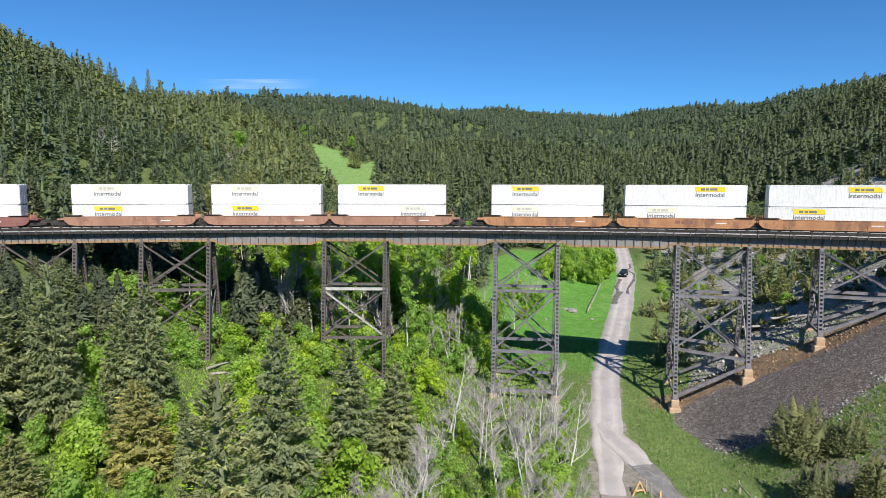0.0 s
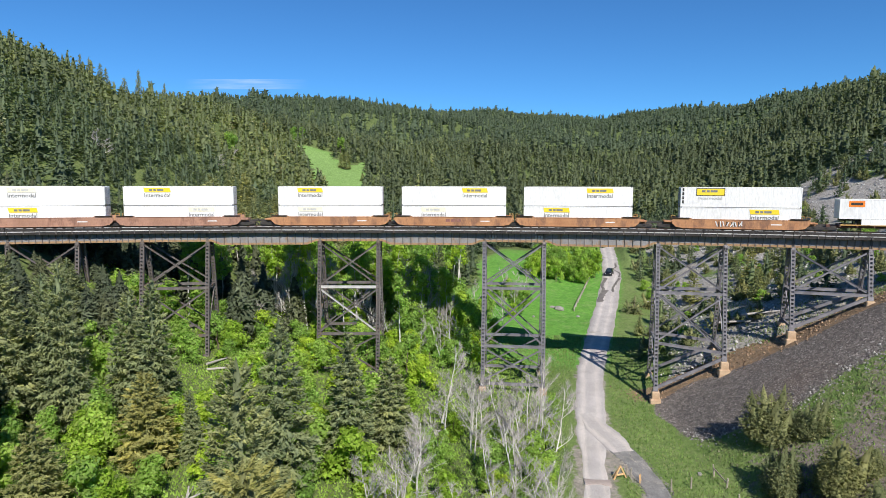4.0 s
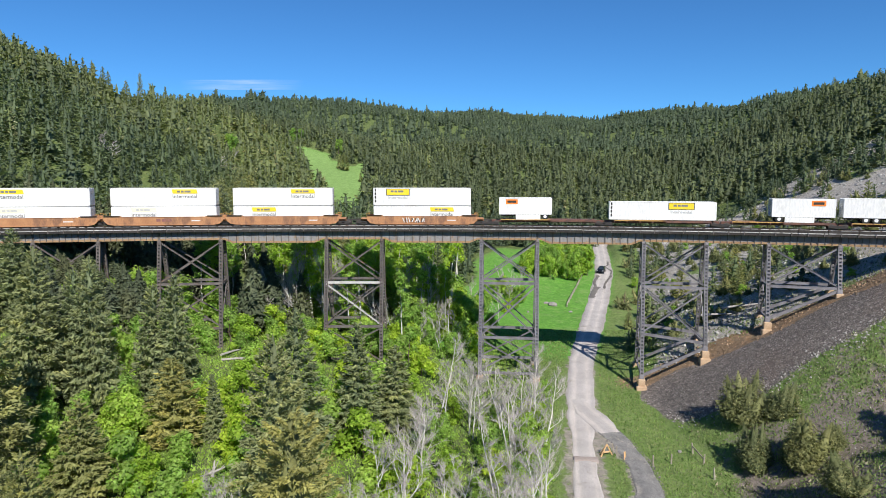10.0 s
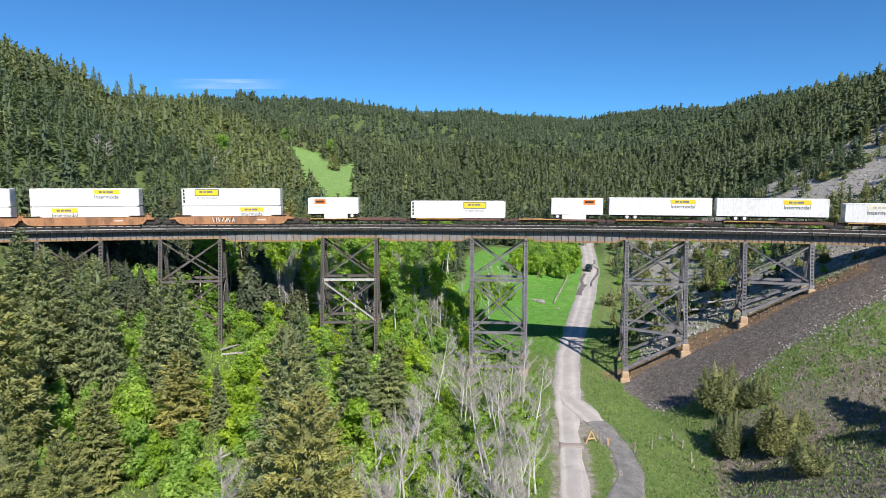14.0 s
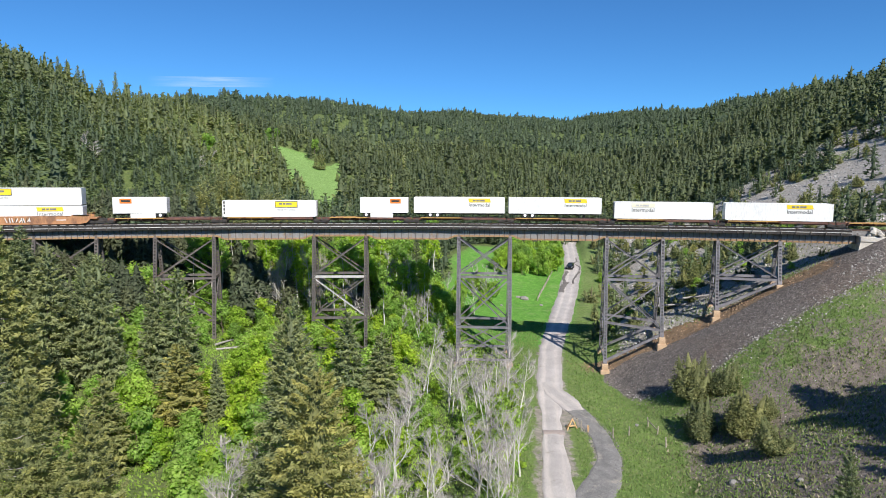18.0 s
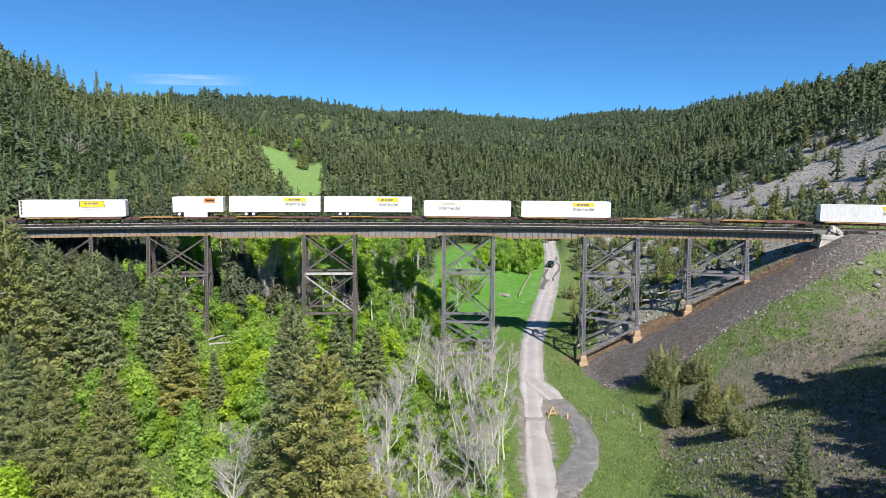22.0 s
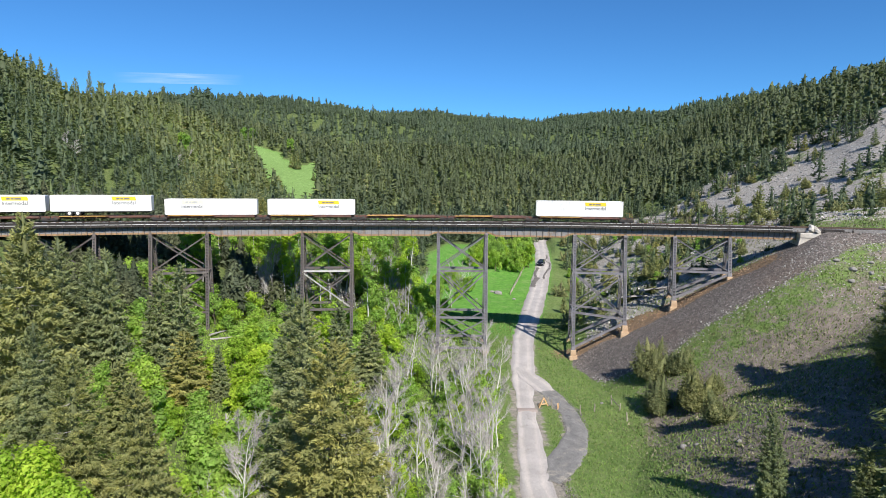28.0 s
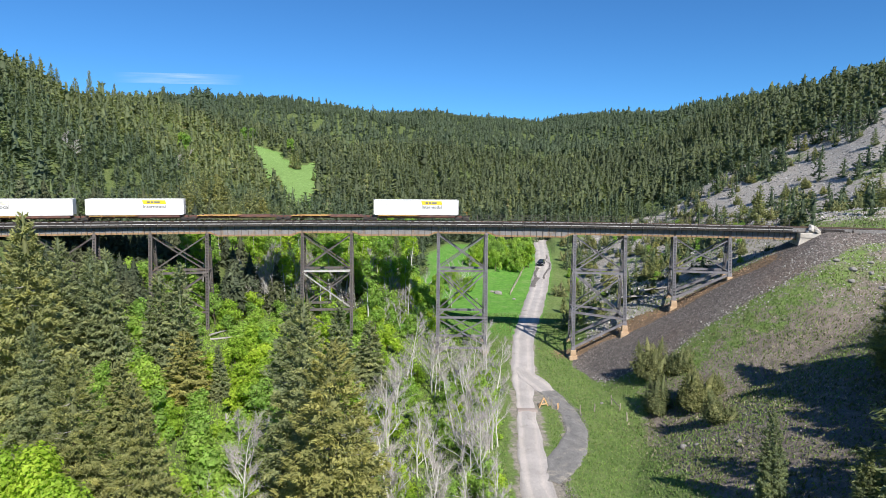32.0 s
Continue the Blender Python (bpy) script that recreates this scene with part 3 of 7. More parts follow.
def build_leg(m, u, n_top, foot, material):
    side = (m.to_3x3() @ Vector((1, 0, 0))).normalized()
    p, q = leg_place(m, u, n_top, LEG_TOP), leg_place(m, u, n_top, foot)
    ax = (q - p).normalized()
    out = ax.cross(side).normalized()
    plates = [Shape().bar(p + side * 0.28 * k, q + side * 0.28 * k, 0.03, 0.46, up=out) for k in (-1, 1)]
    leg = part("leg", plates[0], material, bridge)
    part("side_plate", plates[1], material, leg)
    for k in (-1, 1):
        for j in (-1, 1):
            c = side * 0.225 * k + out * 0.2 * j
            part("corner_angle", Shape().bar(p + c, q + c, 0.12, 0.12, up=out), material, leg)
    part("cap_plate", Shape().bar(p - ax * 0.1, p + ax * 0.7, 0.62, 0.52, up=out), material, leg)
    part("base_plate", Shape().bar(q - ax * 0.6, q, 0.66, 0.56, up=out), material, leg)
    length, pitch = (q - p).length, 0.56
    n = int(length / pitch)
    toward = 1 if out.y < 0 else -1
    lace = Shape()
    plate = Shape().box(-0.20, -0.01, -0.14, 0.20, 0.01, 0.14).mesh("batten", material)
    turn = Matrix((side, out, -ax)).transposed().to_4x4()
    for i in range(n):
        c = p + ax * ((i + 0.85) * pitch) + out * 0.25 * toward
        if n_top > 0:
            part("batten", plate, None, leg).matrix_basis = Matrix.Translation(c) @ turn
        else:
            lace.bar(c - ax * 0.14, c + ax * 0.14, 0.40, 0.02, up=out)
        c = p + ax * ((i + 0.35) * pitch) - out * 0.25 * toward
        lace.bar(c - ax * 0.14, c + ax * 0.14, 0.40, 0.02, up=out)
    tagged(part("lacing", lace, material, leg), kind="stuff")


def build_strut(a, b, material, w=0.30, h=0.34, name="strut", label=""):
    """Two angles with batten plates between them."""
    sh = Shape()
    a, b = Vector(a), Vector(b)
    way = (b - a).normalized()
    side = way.cross(Vector((0, 0, 1))).normalized()
    up = side.cross(way)
    for k in (-1, 1):
        sh.bar(a + up * h / 2 * k, b + up * h / 2 * k, w, 0.07, up=up)
    sh.bar(a + side * w * 0.4, b + side * w * 0.4, 0.025, h, up=up)
    n = max(2, int((b - a).length / 0.9))
    for i in range(n + 1):
        c = a + (b - a) * (i / n)
        sh.bar(c - way * 0.1 - side * w * 0.4, c + way * 0.1 - side * w * 0.4, 0.025, h, up=up)
    return part(name, sh, material, bridge, label)


def build_brace(a, b, material, w=0.2, name="diagonal_brace", label=""):
    a, b = Vector(a), Vector(b)
    way = (b - a).normalized()
    side = way.cross(Vector((0, 0, 1))).normalized()
    up = side.cross(way)
    sh = Shape().bar(a + up * w / 2, b + up * w / 2, 0.14, 0.025, up=up).bar(a, b, 0.025, w, up=up).bar(a - up * w / 2, b - up * w / 2, 0.14, 0.025, up=up)
    return part(name, sh, material, bridge, label)


def build_tower(s0, s1, levels, feet, dark=False, pale=(), cross=None, lean=0.0, gone=()):
    """levels: heights of the level struts; feet: height of the left and the right foot; pale: (face, panel) members
    drawn in the paler steel.
    """
    m = track_pose((s0 + s1) / 2)
    half = (s1 - s0) / 2
    mt = STEEL_RUST if dark else STEEL
    tops = (1.05, -1.05)
    for nt_ in tops:
        for u, foot in ((-half, feet[0]), (half, feet[1])):
            build_leg(m, u, nt_, foot, mt)
            p = leg_place(m, u, nt_, foot)
            f = Shape().box(-0.55, -0.55, -1.6, 0.55, 0.55, 0.0, 0.1).box(-0.78, -0.78, -4.0, 0.78, 0.78, -1.1, 0.12)
            ft = part("footing", f, FOOTING, bridge, "ochre-stained concrete footing")
            ft.matrix_basis = Matrix.Translation(p) @ Matrix.Rotation(math.atan2(m[1][0], m[0][0]), 4, "Z")
    z_rows = [LEG_TOP] + list(levels)
    for nt_ in tops:
        place = lambda u, z: leg_place(m, u, nt_, z)
        near = nt_ > 0
        for i, z in enumerate(levels):
            z0, z1 = z if isinstance(z, tuple) else (z, z)
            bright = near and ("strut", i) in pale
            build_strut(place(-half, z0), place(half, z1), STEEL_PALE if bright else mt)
        build_strut(place(-half, feet[0] + 0.45), place(half, feet[1] + 0.45), mt)
        rows = [(r if isinstance(r, tuple) else (r, r)) for r in z_rows] + [(feet[0] + 0.6, feet[1] + 0.6)]
        for i in range(len(rows) - 1):
            (a0, a1), (b0, b1) = rows[i], rows[i + 1]
            if min(a0 - b0, a1 - b1) < 2.2 or i in gone:
                continue
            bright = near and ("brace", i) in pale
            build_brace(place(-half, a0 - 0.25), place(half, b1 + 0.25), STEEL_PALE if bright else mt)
            build_brace(place(half, a1 - 0.25), place(-half, b0 + 0.25), mt)
    # cross frames between the near and the far leg of each bent
    for k, u in enumerate((-half, half)):
        rows = [LEG_TOP] + [z[k] if isinstance(z, tuple) else z for z in levels] + [feet[k] + 0.5]
        rows = [z for z in rows if z >= feet[k] + 0.4]
        for z in rows:
            build_strut(leg_place(m, u, 1.05, z), leg_place(m, u, -1.05, z), mt, 0.25, 0.28, "cross_strut")
        for a, b in zip(rows, rows[1:]):
            if a - b > 2:
                build_brace(leg_place(m, u, 1.05, a), leg_place(m, u, -1.05, b), mt, 0.16, "cross_brace")
                build_brace(leg_place(m, u, -1.05, a), leg_place(m, u, 1.05, b), mt, 0.16, "cross_brace")


TOWERS = {"a": (-55.6, -46.2), "b": (-36.9, -27.2), "c": (-9.8, -0.6), "d": (16.2, 25.4), "e": (42.4, 51.8), "f": (60.8, 70.4)}
build_tower(*TOWERS["a"], [-8.0], (-10.0, -12.0), True)
build_tower(*TOWERS["b"], [-8.0, -15.2], (-17.0, -18.8), True)
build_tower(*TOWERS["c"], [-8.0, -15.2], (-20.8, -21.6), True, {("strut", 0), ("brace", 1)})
build_tower(*TOWERS["d"], [-8.0, -16.8], (-22.9, -22.9))
build_tower(*TOWERS["e"], [-8.0, (-15.4, -16.4)], (-22.4, -17.5), gone=(2,))
build_tower(*TOWERS["f"], [-7.2], (-12.6, -7.9), gone=(1,))


def build_girder(s0, s1, deep, n):
    """A riveted plate girder, straight between two bearings, with stiffeners on its outer face."""
    a, b = along(s0, n), along(s1, n)
    length = (b - a).length
    m = Matrix.Translation((a + b) / 2) @ Matrix.Rotation(math.atan2(b.y - a.y, b.x - a.x), 4, "Z")
    h, lo, top, t = length / 2 - 0.03, (-1.38 if deep else -0.86), 0.45, 0.02
    knee = 1.9
    prof = [(-h, -0.84), (-h + 0.6, -0.84), (-h + knee, lo), (h - knee, lo), (h - 0.6, -0.84), (h, -0.84)] if deep else [(-h, lo), (h, lo)]
    sh, fl = Shape(), Shape()
    for y in (-t, t):
        sh.add([(x, y, z) for x, z in prof] + [(h, y, top), (-h, y, top)], [tuple(range(len(prof) + 2)) if y < 0 else tuple(range(len(prof) + 1, -1, -1))])
    sh.box(-h, -0.2, top, h, 0.2, top + 0.035)
    web = part("girder", sh, GIRDER, bridge)
    web.matrix_basis = m
    for (x0, z0), (x1, z1) in zip(prof, prof[1:]):
        fl.bar((x0, 0, z0 - 0.02), (x1, 0, z1 - 0.02), 0.42, 0.04).bar((x0, -0.035, z0 + 0.13), (x1, -0.035, z1 + 0.13), 0.03, 0.27).bar((x0, 0.035, z0 + 0.13), (x1, 0.035, z1 + 0.13), 0.03, 0.27)
    part("bottom_flange", fl, FLANGE, web, "orange-rusted flange")
    cnt = max(6, round(length / (1.25 if deep else 0.95)))
    for i in range(cnt + 1):
        x = -h + 0.08 + (2 * h - 0.16) * i / cnt
        zb = float(np.interp(x, [p[0] for p in prof], [p[1] for p in prof]))
        # dark rusty steel, which also paints in the shadow lines at the stiffeners
        st = Shape().box(x - 0.05, -0.17, zb + 0.02, x + 0.05, -t, top).box(x - 0.05, t, zb + 0.02, x + 0.05, 0.17, top)
        part("stiffener", st, STEEL_RUST, web)


SPANS = [(-75.5, -65.8, False), (-65.8, -55.6, False), (-55.6, -46.2, False), (-46.2, -36.9, False), (-36.9, -27.2, False), (-27.2, -9.8, True),
         (-9.8, -0.6, False), (-0.6, 16.2, True), (16.2, 25.4, False), (25.4, 42.4, True), (42.4, 51.8, False), (51.8, 60.8, False),
         (60.8, 70.4, False), (70.4, 81.4, False)]
for s0, s1, deep in SPANS:
    for n in (1.08, -1.08):
        build_girder(s0, s1, deep, n)
    # sway frames between the two girders
    for k in range(1, 4):
        s = s0 + (s1 - s0) * k / 4
        build_brace(along(s, 1.05, 0.3), along(s, -1.05, -0.6), STEEL_RUST, 0.12, "sway_brace")

# painted figures on the girder over one tower become plain bars
m_sign = track_pose(20.8, 1.13, 0)
for u0, wd in ((-3.9, 0.3), (-3.45, 0.3), (-3.0, 0.25), (3.2, 0.3), (3.65, 0.3), (4.1, 0.25)):
    mk = part("painted_mark", Shape().box(u0, -0.02, -0.35, u0 + wd, 0.0, 0.1), STEEL_PALE, bridge, "white painted mark")
    mk.matrix_basis = m_sign

# deck: floor timbers, pale walkway edge, dark kerb timber, ballast, ties, rails
STEP = 4.0
for i in range(int(157 / STEP)):
    s0, s1 = -75.5 + i * STEP, -75.5 + (i + 1) * STEP
    a, b = s0 + 0.03, s1 - 0.03
    for side in (1, -1):
        low = Shape().bar(along(a, 1.86 * side, 0.67), along(b, 1.86 * side, 0.67), 0.36, 0.36)
        part("floor_timber", low, TIMBER, bridge)
        dz = random.uniform(-0.03, 0.03)
        part("walkway_plank", Shape().bar(along(a, 1.97 * side, 0.935 + dz), along(b, 1.97 * side, 0.935 + dz * 0.4), 0.30, 0.13), TIMBER_GREY, bridge, "bleached edge plank")
        part("kerb_timber", Shape().bar(along(a, 1.92 * side, 1.21), along(b, 1.92 * side, 1.21), 0.26, 0.40), TIMBER, bridge)
    for k in range(3):
        u0, u1 = a + STEP * k / 3 + random.uniform(0, 0.25), a + STEP * (k + 1) / 3 - random.uniform(0.02, 0.3)
        z0 = 1.435 + random.uniform(-0.01, 0.03)
        part("guard_strip", Shape().bar(along(u0, 2.0, z0), along(min(u1, b), 2.0, z0 + random.uniform(-0.02, 0.02)), 0.16, 0.06), TIMBER_GREY, bridge, "bleached guard strip")
    part("deck_floor", Shape().bar(along(a, 0, 0.7), along(b, 0, 0.7), 3.3, 0.3), TIMBER, bridge)
for i in range(72):
    s = -75 + i * 2.2
    post = Shape().bar(along(s, 2.15, 0.5), along(s, 2.15, 1.0), 0.12, 0.12, up=(1, 0, 0))
    part("tie_bolt", post, STEEL_RUST, bridge)
# railing of posts and cables along the outer edge
for i in range(66):
    s = -62 + i * 2.2
    part("railing_post", Shape().bar(along(s, -2.35, 0.6), along(s, -2.35, 2.55), 0.07, 0.07, up=(1, 0, 0)), STEEL_RUST, bridge)
for z in (1.7, 2.1, 2.5):
    sh = Shape()
    for i in range(65):
        sh.tube(along(-62 + i * 2.2, -2.35, z), along(-62 + (i + 1) * 2.2, -2.35, z - 0.0), 0.018, n=5, caps=False)
    part("railing_cable", sh, STEEL_RUST, bridge)

# abutment at the bank: stem with sloping face, cap, broken shoulder stone and timber wing
abut = thing("bridge_abutment", "weathered concrete abutment with a crumbling shoulder at the bank", "abutment", at=track_pose(82.5))
part("stem", Shape().add([(-2.2, -3.3, -7), (3, -3.3, -7), (3, 3.3, -7), (-2.2, 3.3, -7), (-0.9, -2.7, -0.35), (3, -2.7, -0.35), (3, 2.7, -0.35), (-0.9, 2.7, -0.35)],
     [(3, 2, 1, 0), (4, 5, 6, 7), (0, 1, 5, 4), (1, 2, 6, 5), (2, 3, 7, 6), (3, 0, 4, 7)]), CONCRETE, abut)
part("cap", Shape().box(-1.0, -2.85, -0.4, 3.0, 2.85, 0.45, 0.08), CONCRETE, abut)
sh = Shape()
for k in range(7):
    c = Matrix.Translation((0.9 + random.uniform(-0.5, 0.9), -2.2 + random.uniform(-0.5, 0.4), 0.5 + 0.17 * k)) @ Euler((random.random(), random.random(), random.random())).to_matrix().to_4x4()
    sh.box(-0.5, -0.4, -0.3, 0.5, 0.4, 0.3, 0.1, c)
part("broken_shoulder", sh, CONCRETE, abut, "crumbled pale concrete block")
for k in range(5):
    part("wing_timber", Shape().box(2.4, -2.6 - 0.02 * k, -0.45 + 0.34 * k, 9.5 - 0.9 * k, -2.3, -0.14 + 0.34 * k, 0.03), TIMBER, abut)
for x in (2.8, 5.0, 7.0):
    part("wing_post", Shape().box(x, -2.85, -1.4, x + 0.3, -2.62, 1.15, 0.03), TIMBER, abut)

# the track itself
bed, railA, railB = Shape(), Shape(), Shape()
S_END = (-330.0, 330.0)
ss = list(np.arange(S_END[0], S_END[1] + 0.1, 3.0))
sect = [(-1.9, 0.55), (-1.7, 1.22), (1.7, 1.22), (1.9, 0.55)]
bed.add([along(s, n, z) for s in ss for n, z in sect], [(k * 4 + j, k * 4 + 4 + j, k * 4 + 5 + j, k * 4 + 1 + j) for k in range(len(ss) - 1) for j in range(3)])
tagged(part("ballast_bed", bed, BALLAST), "grey crushed-stone ballast under the rails", "ballast", kind="structure")
rails = thing("railway_track", "single railway track with rusty rails on wooden ties", "track", kind="structure")
for n in (0.7175, -0.7175):
    sh = Shape()
    for s0, s1 in zip(ss, ss[1:]):
        sh.bar(along(s0, n, RAIL_Z - 0.02), along(s1, n, RAIL_Z - 0.02), 0.075, 0.04).bar(along(s0, n, RAIL_Z - 0.09), along(s1, n, RAIL_Z - 0.09), 0.02, 0.11).bar(along(s0, n, RAIL_Z - 0.16), along(s1, n, RAIL_Z - 0.16), 0.14, 0.03)
    part("rail", sh, RAIL, rails)
tie_mesh = Shape().box(-0.11, -1.3, 1.14, 0.11, 1.3, 1.29, 0.02).mesh("tie", TIMBER)
for i in range(290):
    t_ = part("tie", tie_mesh, TIMBER, rails)
    t_.matrix_basis = track_pose(-60 + i * 0.55)


# ---------------------------------------------------------------- the train
WHITE = surface("white_container_paint", (0.74, 0.74, 0.73), (0.82, 0.82, 0.81), 0.25, 4, 0.45, 0, 0.03, 12, (0.66, 0.65, 0.62), 0.7, stretch=(1, 1, 0.3), piece=0.04)
SEAL = surface("dark_rubber", (0.02, 0.02, 0.02), (0.04, 0.04, 0.04), 3, 20, 0.8)
ORANGE_CAR = surface("orange_car_paint", (0.36, 0.165, 0.075), (0.48, 0.245, 0.115), 0.5, 6, 0.7, 0, 0.08, 20, (0.23, 0.115, 0.065), 0.56, stretch=(1, 1, 0.5))
BROWN_CAR = surface("faded_brown_paint", (0.30, 0.16, 0.105), (0.40, 0.22, 0.15), 0.4, 6, 0.7, 0, 0.08, 20, (0.20, 0.10, 0.07), 0.6, stretch=(1, 1, 0.5))
MAROON_CAR = surface("maroon_car_paint", (0.19, 0.075, 0.065), (0.27, 0.12, 0.10), 0.4, 6, 0.7, 0, 0.08, 20, (0.13, 0.07, 0.06), 0.6)
SPINE_BROWN = surface("spine_car_brown", (0.11, 0.05, 0.036), (0.18, 0.085, 0.06), 0.6, 8, 0.7, 0, 0.08, 20, (0.08, 0.05, 0.045), 0.6)
SPINE_YELLOW = surface("worn_yellow_edge", (0.45, 0.25, 0.07), (0.55, 0.33, 0.10), 0.6, 8, 0.7, 0, 0.08, 20, (0.22, 0.10, 0.05), 0.55)
RUNNING = surface("greasy_running_gear", (0.03, 0.027, 0.025), (0.07, 0.062, 0.056), 2, 15, 0.6, 0.3, 0.1, 20)
WHEEL = surface("wheel_steel", (0.10, 0.085, 0.075), (0.17, 0.145, 0.125), 2, 15, 0.45, 0.6, 0.05, 20)
YELLOW_PLATE = surface("yellow_plate", (0.80, 0.58, 0.02), (0.86, 0.66, 0.05), 0.6, 6, 0.5, 0, 0.0, 20, (0.85, 0.74, 0.30), 0.72)
FADED_PLATE = surface("faded_yellow_plate", (0.78, 0.73, 0.52), (0.82, 0.78, 0.66), 0.8, 6, 0.5, 0, 0.0, 20, (0.80, 0.66, 0.20), 0.66)
ORANGE_PLATE = surface("orange_plate", (0.80, 0.20, 0.02), (0.86, 0.26, 0.03), 0.6, 6, 0.5, 0, 0.0)
INK = surface("dark_lettering", (0.14, 0.14, 0.14), (0.22, 0.22, 0.22), 1.0, 8, 0.6, 0, 0.0)
INK_FADED = surface("faded_lettering", (0.42, 0.42, 0.41), (0.54, 0.54, 0.53), 1.0, 8, 0.6, 0, 0.0)
GRAFFITI = surface("sprayed_paint", (0.6, 0.6, 0.6), (0.75, 0.74, 0.72), 1.0, 8, 0.6, 0, 0.0)
MOVERS = []            # (thing, place along the track at the start, height)


def word_mesh(text, width, height):
    """The word as a thin mesh standing in the x-z plane, centred, facing -y."""
    cu = bpy.data.curves.new("word", "FONT")
    cu.body, cu.align_x, cu.align_y, cu.extrude, cu.resolution_u = text, "CENTER", "CENTER", 0.0, 2
    cu.offset = 0.012
    ob = bpy.data.objects.new("word", cu)
    scene.collection.objects.link(ob)
    me = bpy.data.meshes.new_from_object(ob.evaluated_get(bpy.context.evaluated_depsgraph_get()))
    bpy.data.objects.remove(ob)
    bpy.data.curves.remove(cu)
    co = np.empty(len(me.vertices) * 3, np.float32)
    me.vertices.foreach_get("co", co)
    co = co.reshape(-1, 3)
    size = co.max(0) - co.min(0)
    co = (co - (co.max(0) + co.min(0)) / 2) / np.maximum(size, 1e-6) * (width, height, 0)
    co = np.stack([co[:, 0], 0 * co[:, 0], co[:, 1]], 1)
    me.vertices.foreach_set("co", co.astype(np.float32).ravel())
    me.update()
    return me


WORD = word_mesh("Intermodal", 3.75, 0.60)
WORD.materials.append(INK)
WORD_FADED = WORD.copy()
WORD_FADED.materials[0] = INK_FADED


def box_body(length, high, width=2.59, name="body", ribs=0.62):
    """A sheet-sided box with posts, rails and shallow ribs; its floor is at z = 0, its length along x."""
    h, w = length / 2, width / 2
    sh = Shape().box(-h, -w + 0.02, 0.10, h, w - 0.02, high - 0.03, 0.02)
    for y in (-w, w - 0.05):
        sh.box(-h, y, 0.0, h, y + 0.05, 0.20, 0.012).box(-h, y, high - 0.14, h, y + 0.05, high, 0.012)
        for x in (-h, h - 0.16):
            sh.box(x, y - 0.004, 0, x + 0.16, y + 0.054, high, 0.01)
        n = int(length / ribs)
        for k in range(1, n):
            x = -h + length * k / n
            sh.box(x - 0.045, y + 0.008, 0.20, x + 0.045, y + 0.042, high - 0.14)
    return sh


BODY_53 = box_body(16.15, 2.9).mesh("body", WHITE)
BODY_28 = box_body(8.53, 2.75).mesh("body", WHITE)
BODY_TRAILER = box_body(16.15, 2.85).mesh("body", WHITE)
CASTING = Shape().box(-0.09, -0.06, -0.06, 0.09, 0.06, 0.06, 0.015).mesh("corner_casting", STEEL)
DOOR_BAR = Shape().tube((0, 0, 0.1), (0, 0, 2.8), 0.02, n=6).mesh("lock_rod", STEEL)


def add_livery(body, u, z_top, style, small=False):
    """A plain plate with a bar for the maker's mark, and the word under it."""
    y = -1.302
    if style == "orange":
        part("logo_plate", Shape().box(u - 0.95, y - 0.012, z_top - 0.8, u + 0.95, y, z_top, 0.004), ORANGE_PLATE, body, "orange logo plate")
        part("logo_bar", Shape().box(u - 0.72, y - 0.016, z_top - 0.58, u + 0.72, y - 0.013, z_top - 0.22), SEAL, body)
        return
    bright = style in ("bright", "boxed")
    sh = Shape()
    if style == "boxed":
        part("plate_border", Shape().box(u - 1.95, y - 0.008, z_top - 1.02, u + 1.95, y, z_top + 0.08), SEAL, body)
        sh.box(u - 1.85, y - 0.014, z_top - 0.94, u + 1.85, y - 0.009, z_top)
    else:
        sh.add([(u - 2.0, y - 0.012, z_top), (u - 1.85, y - 0.012, z_top - 0.68), (u + 2.0, y - 0.012, z_top - 0.68), (u + 1.85, y - 0.012, z_top)], [(0, 1, 2, 3)])
        sh.box(u - 1.84, y - 0.011, z_top - 0.67, u + 1.84, y, z_top - 0.01)
    part("logo_plate", sh, YELLOW_PLATE if bright else FADED_PLATE, body, "yellow logo plate" if bright else "faded yellow logo plate")
    bar = Shape()
    for k, w in ((-0.95, 0.5), (-0.35, 0.42), (0.45, 0.95)):
        bar.box(u + k - w / 2, y - 0.018, z_top - 0.52, u + k + w / 2, y - 0.015, z_top - 0.2)
    part("logo_bar", bar, INK if bright else INK_FADED, body)
    wd = part("lettering", WORD if style != "boxed" else WORD_FADED, None, body, "dark lettering")
    wd.matrix_basis = Matrix.Translation((u, y - 0.014, z_top - (1.12 if style != "boxed" else 1.35))) @ Matrix.Diagonal((1 if style != "boxed" else 0.85, 1, 1 if style != "boxed" else 0.7, 1))


def add_door(body, end, high, length):
    d = part("door", Shape().box(end * length / 2 - (0.0 if end > 0 else 0.05), -1.2, 0.15, end * length / 2 + (0.05 if end > 0 else 0.0), 1.2, high - 0.12, 0.01), WHITE, body)
    for y in (-0.8, -0.3, 0.3, 0.8):
        rod = part("lock_rod", DOOR_BAR, None, d)
        rod.matrix_basis = Matrix.Translation((end * (length / 2 + 0.07), y, 0))


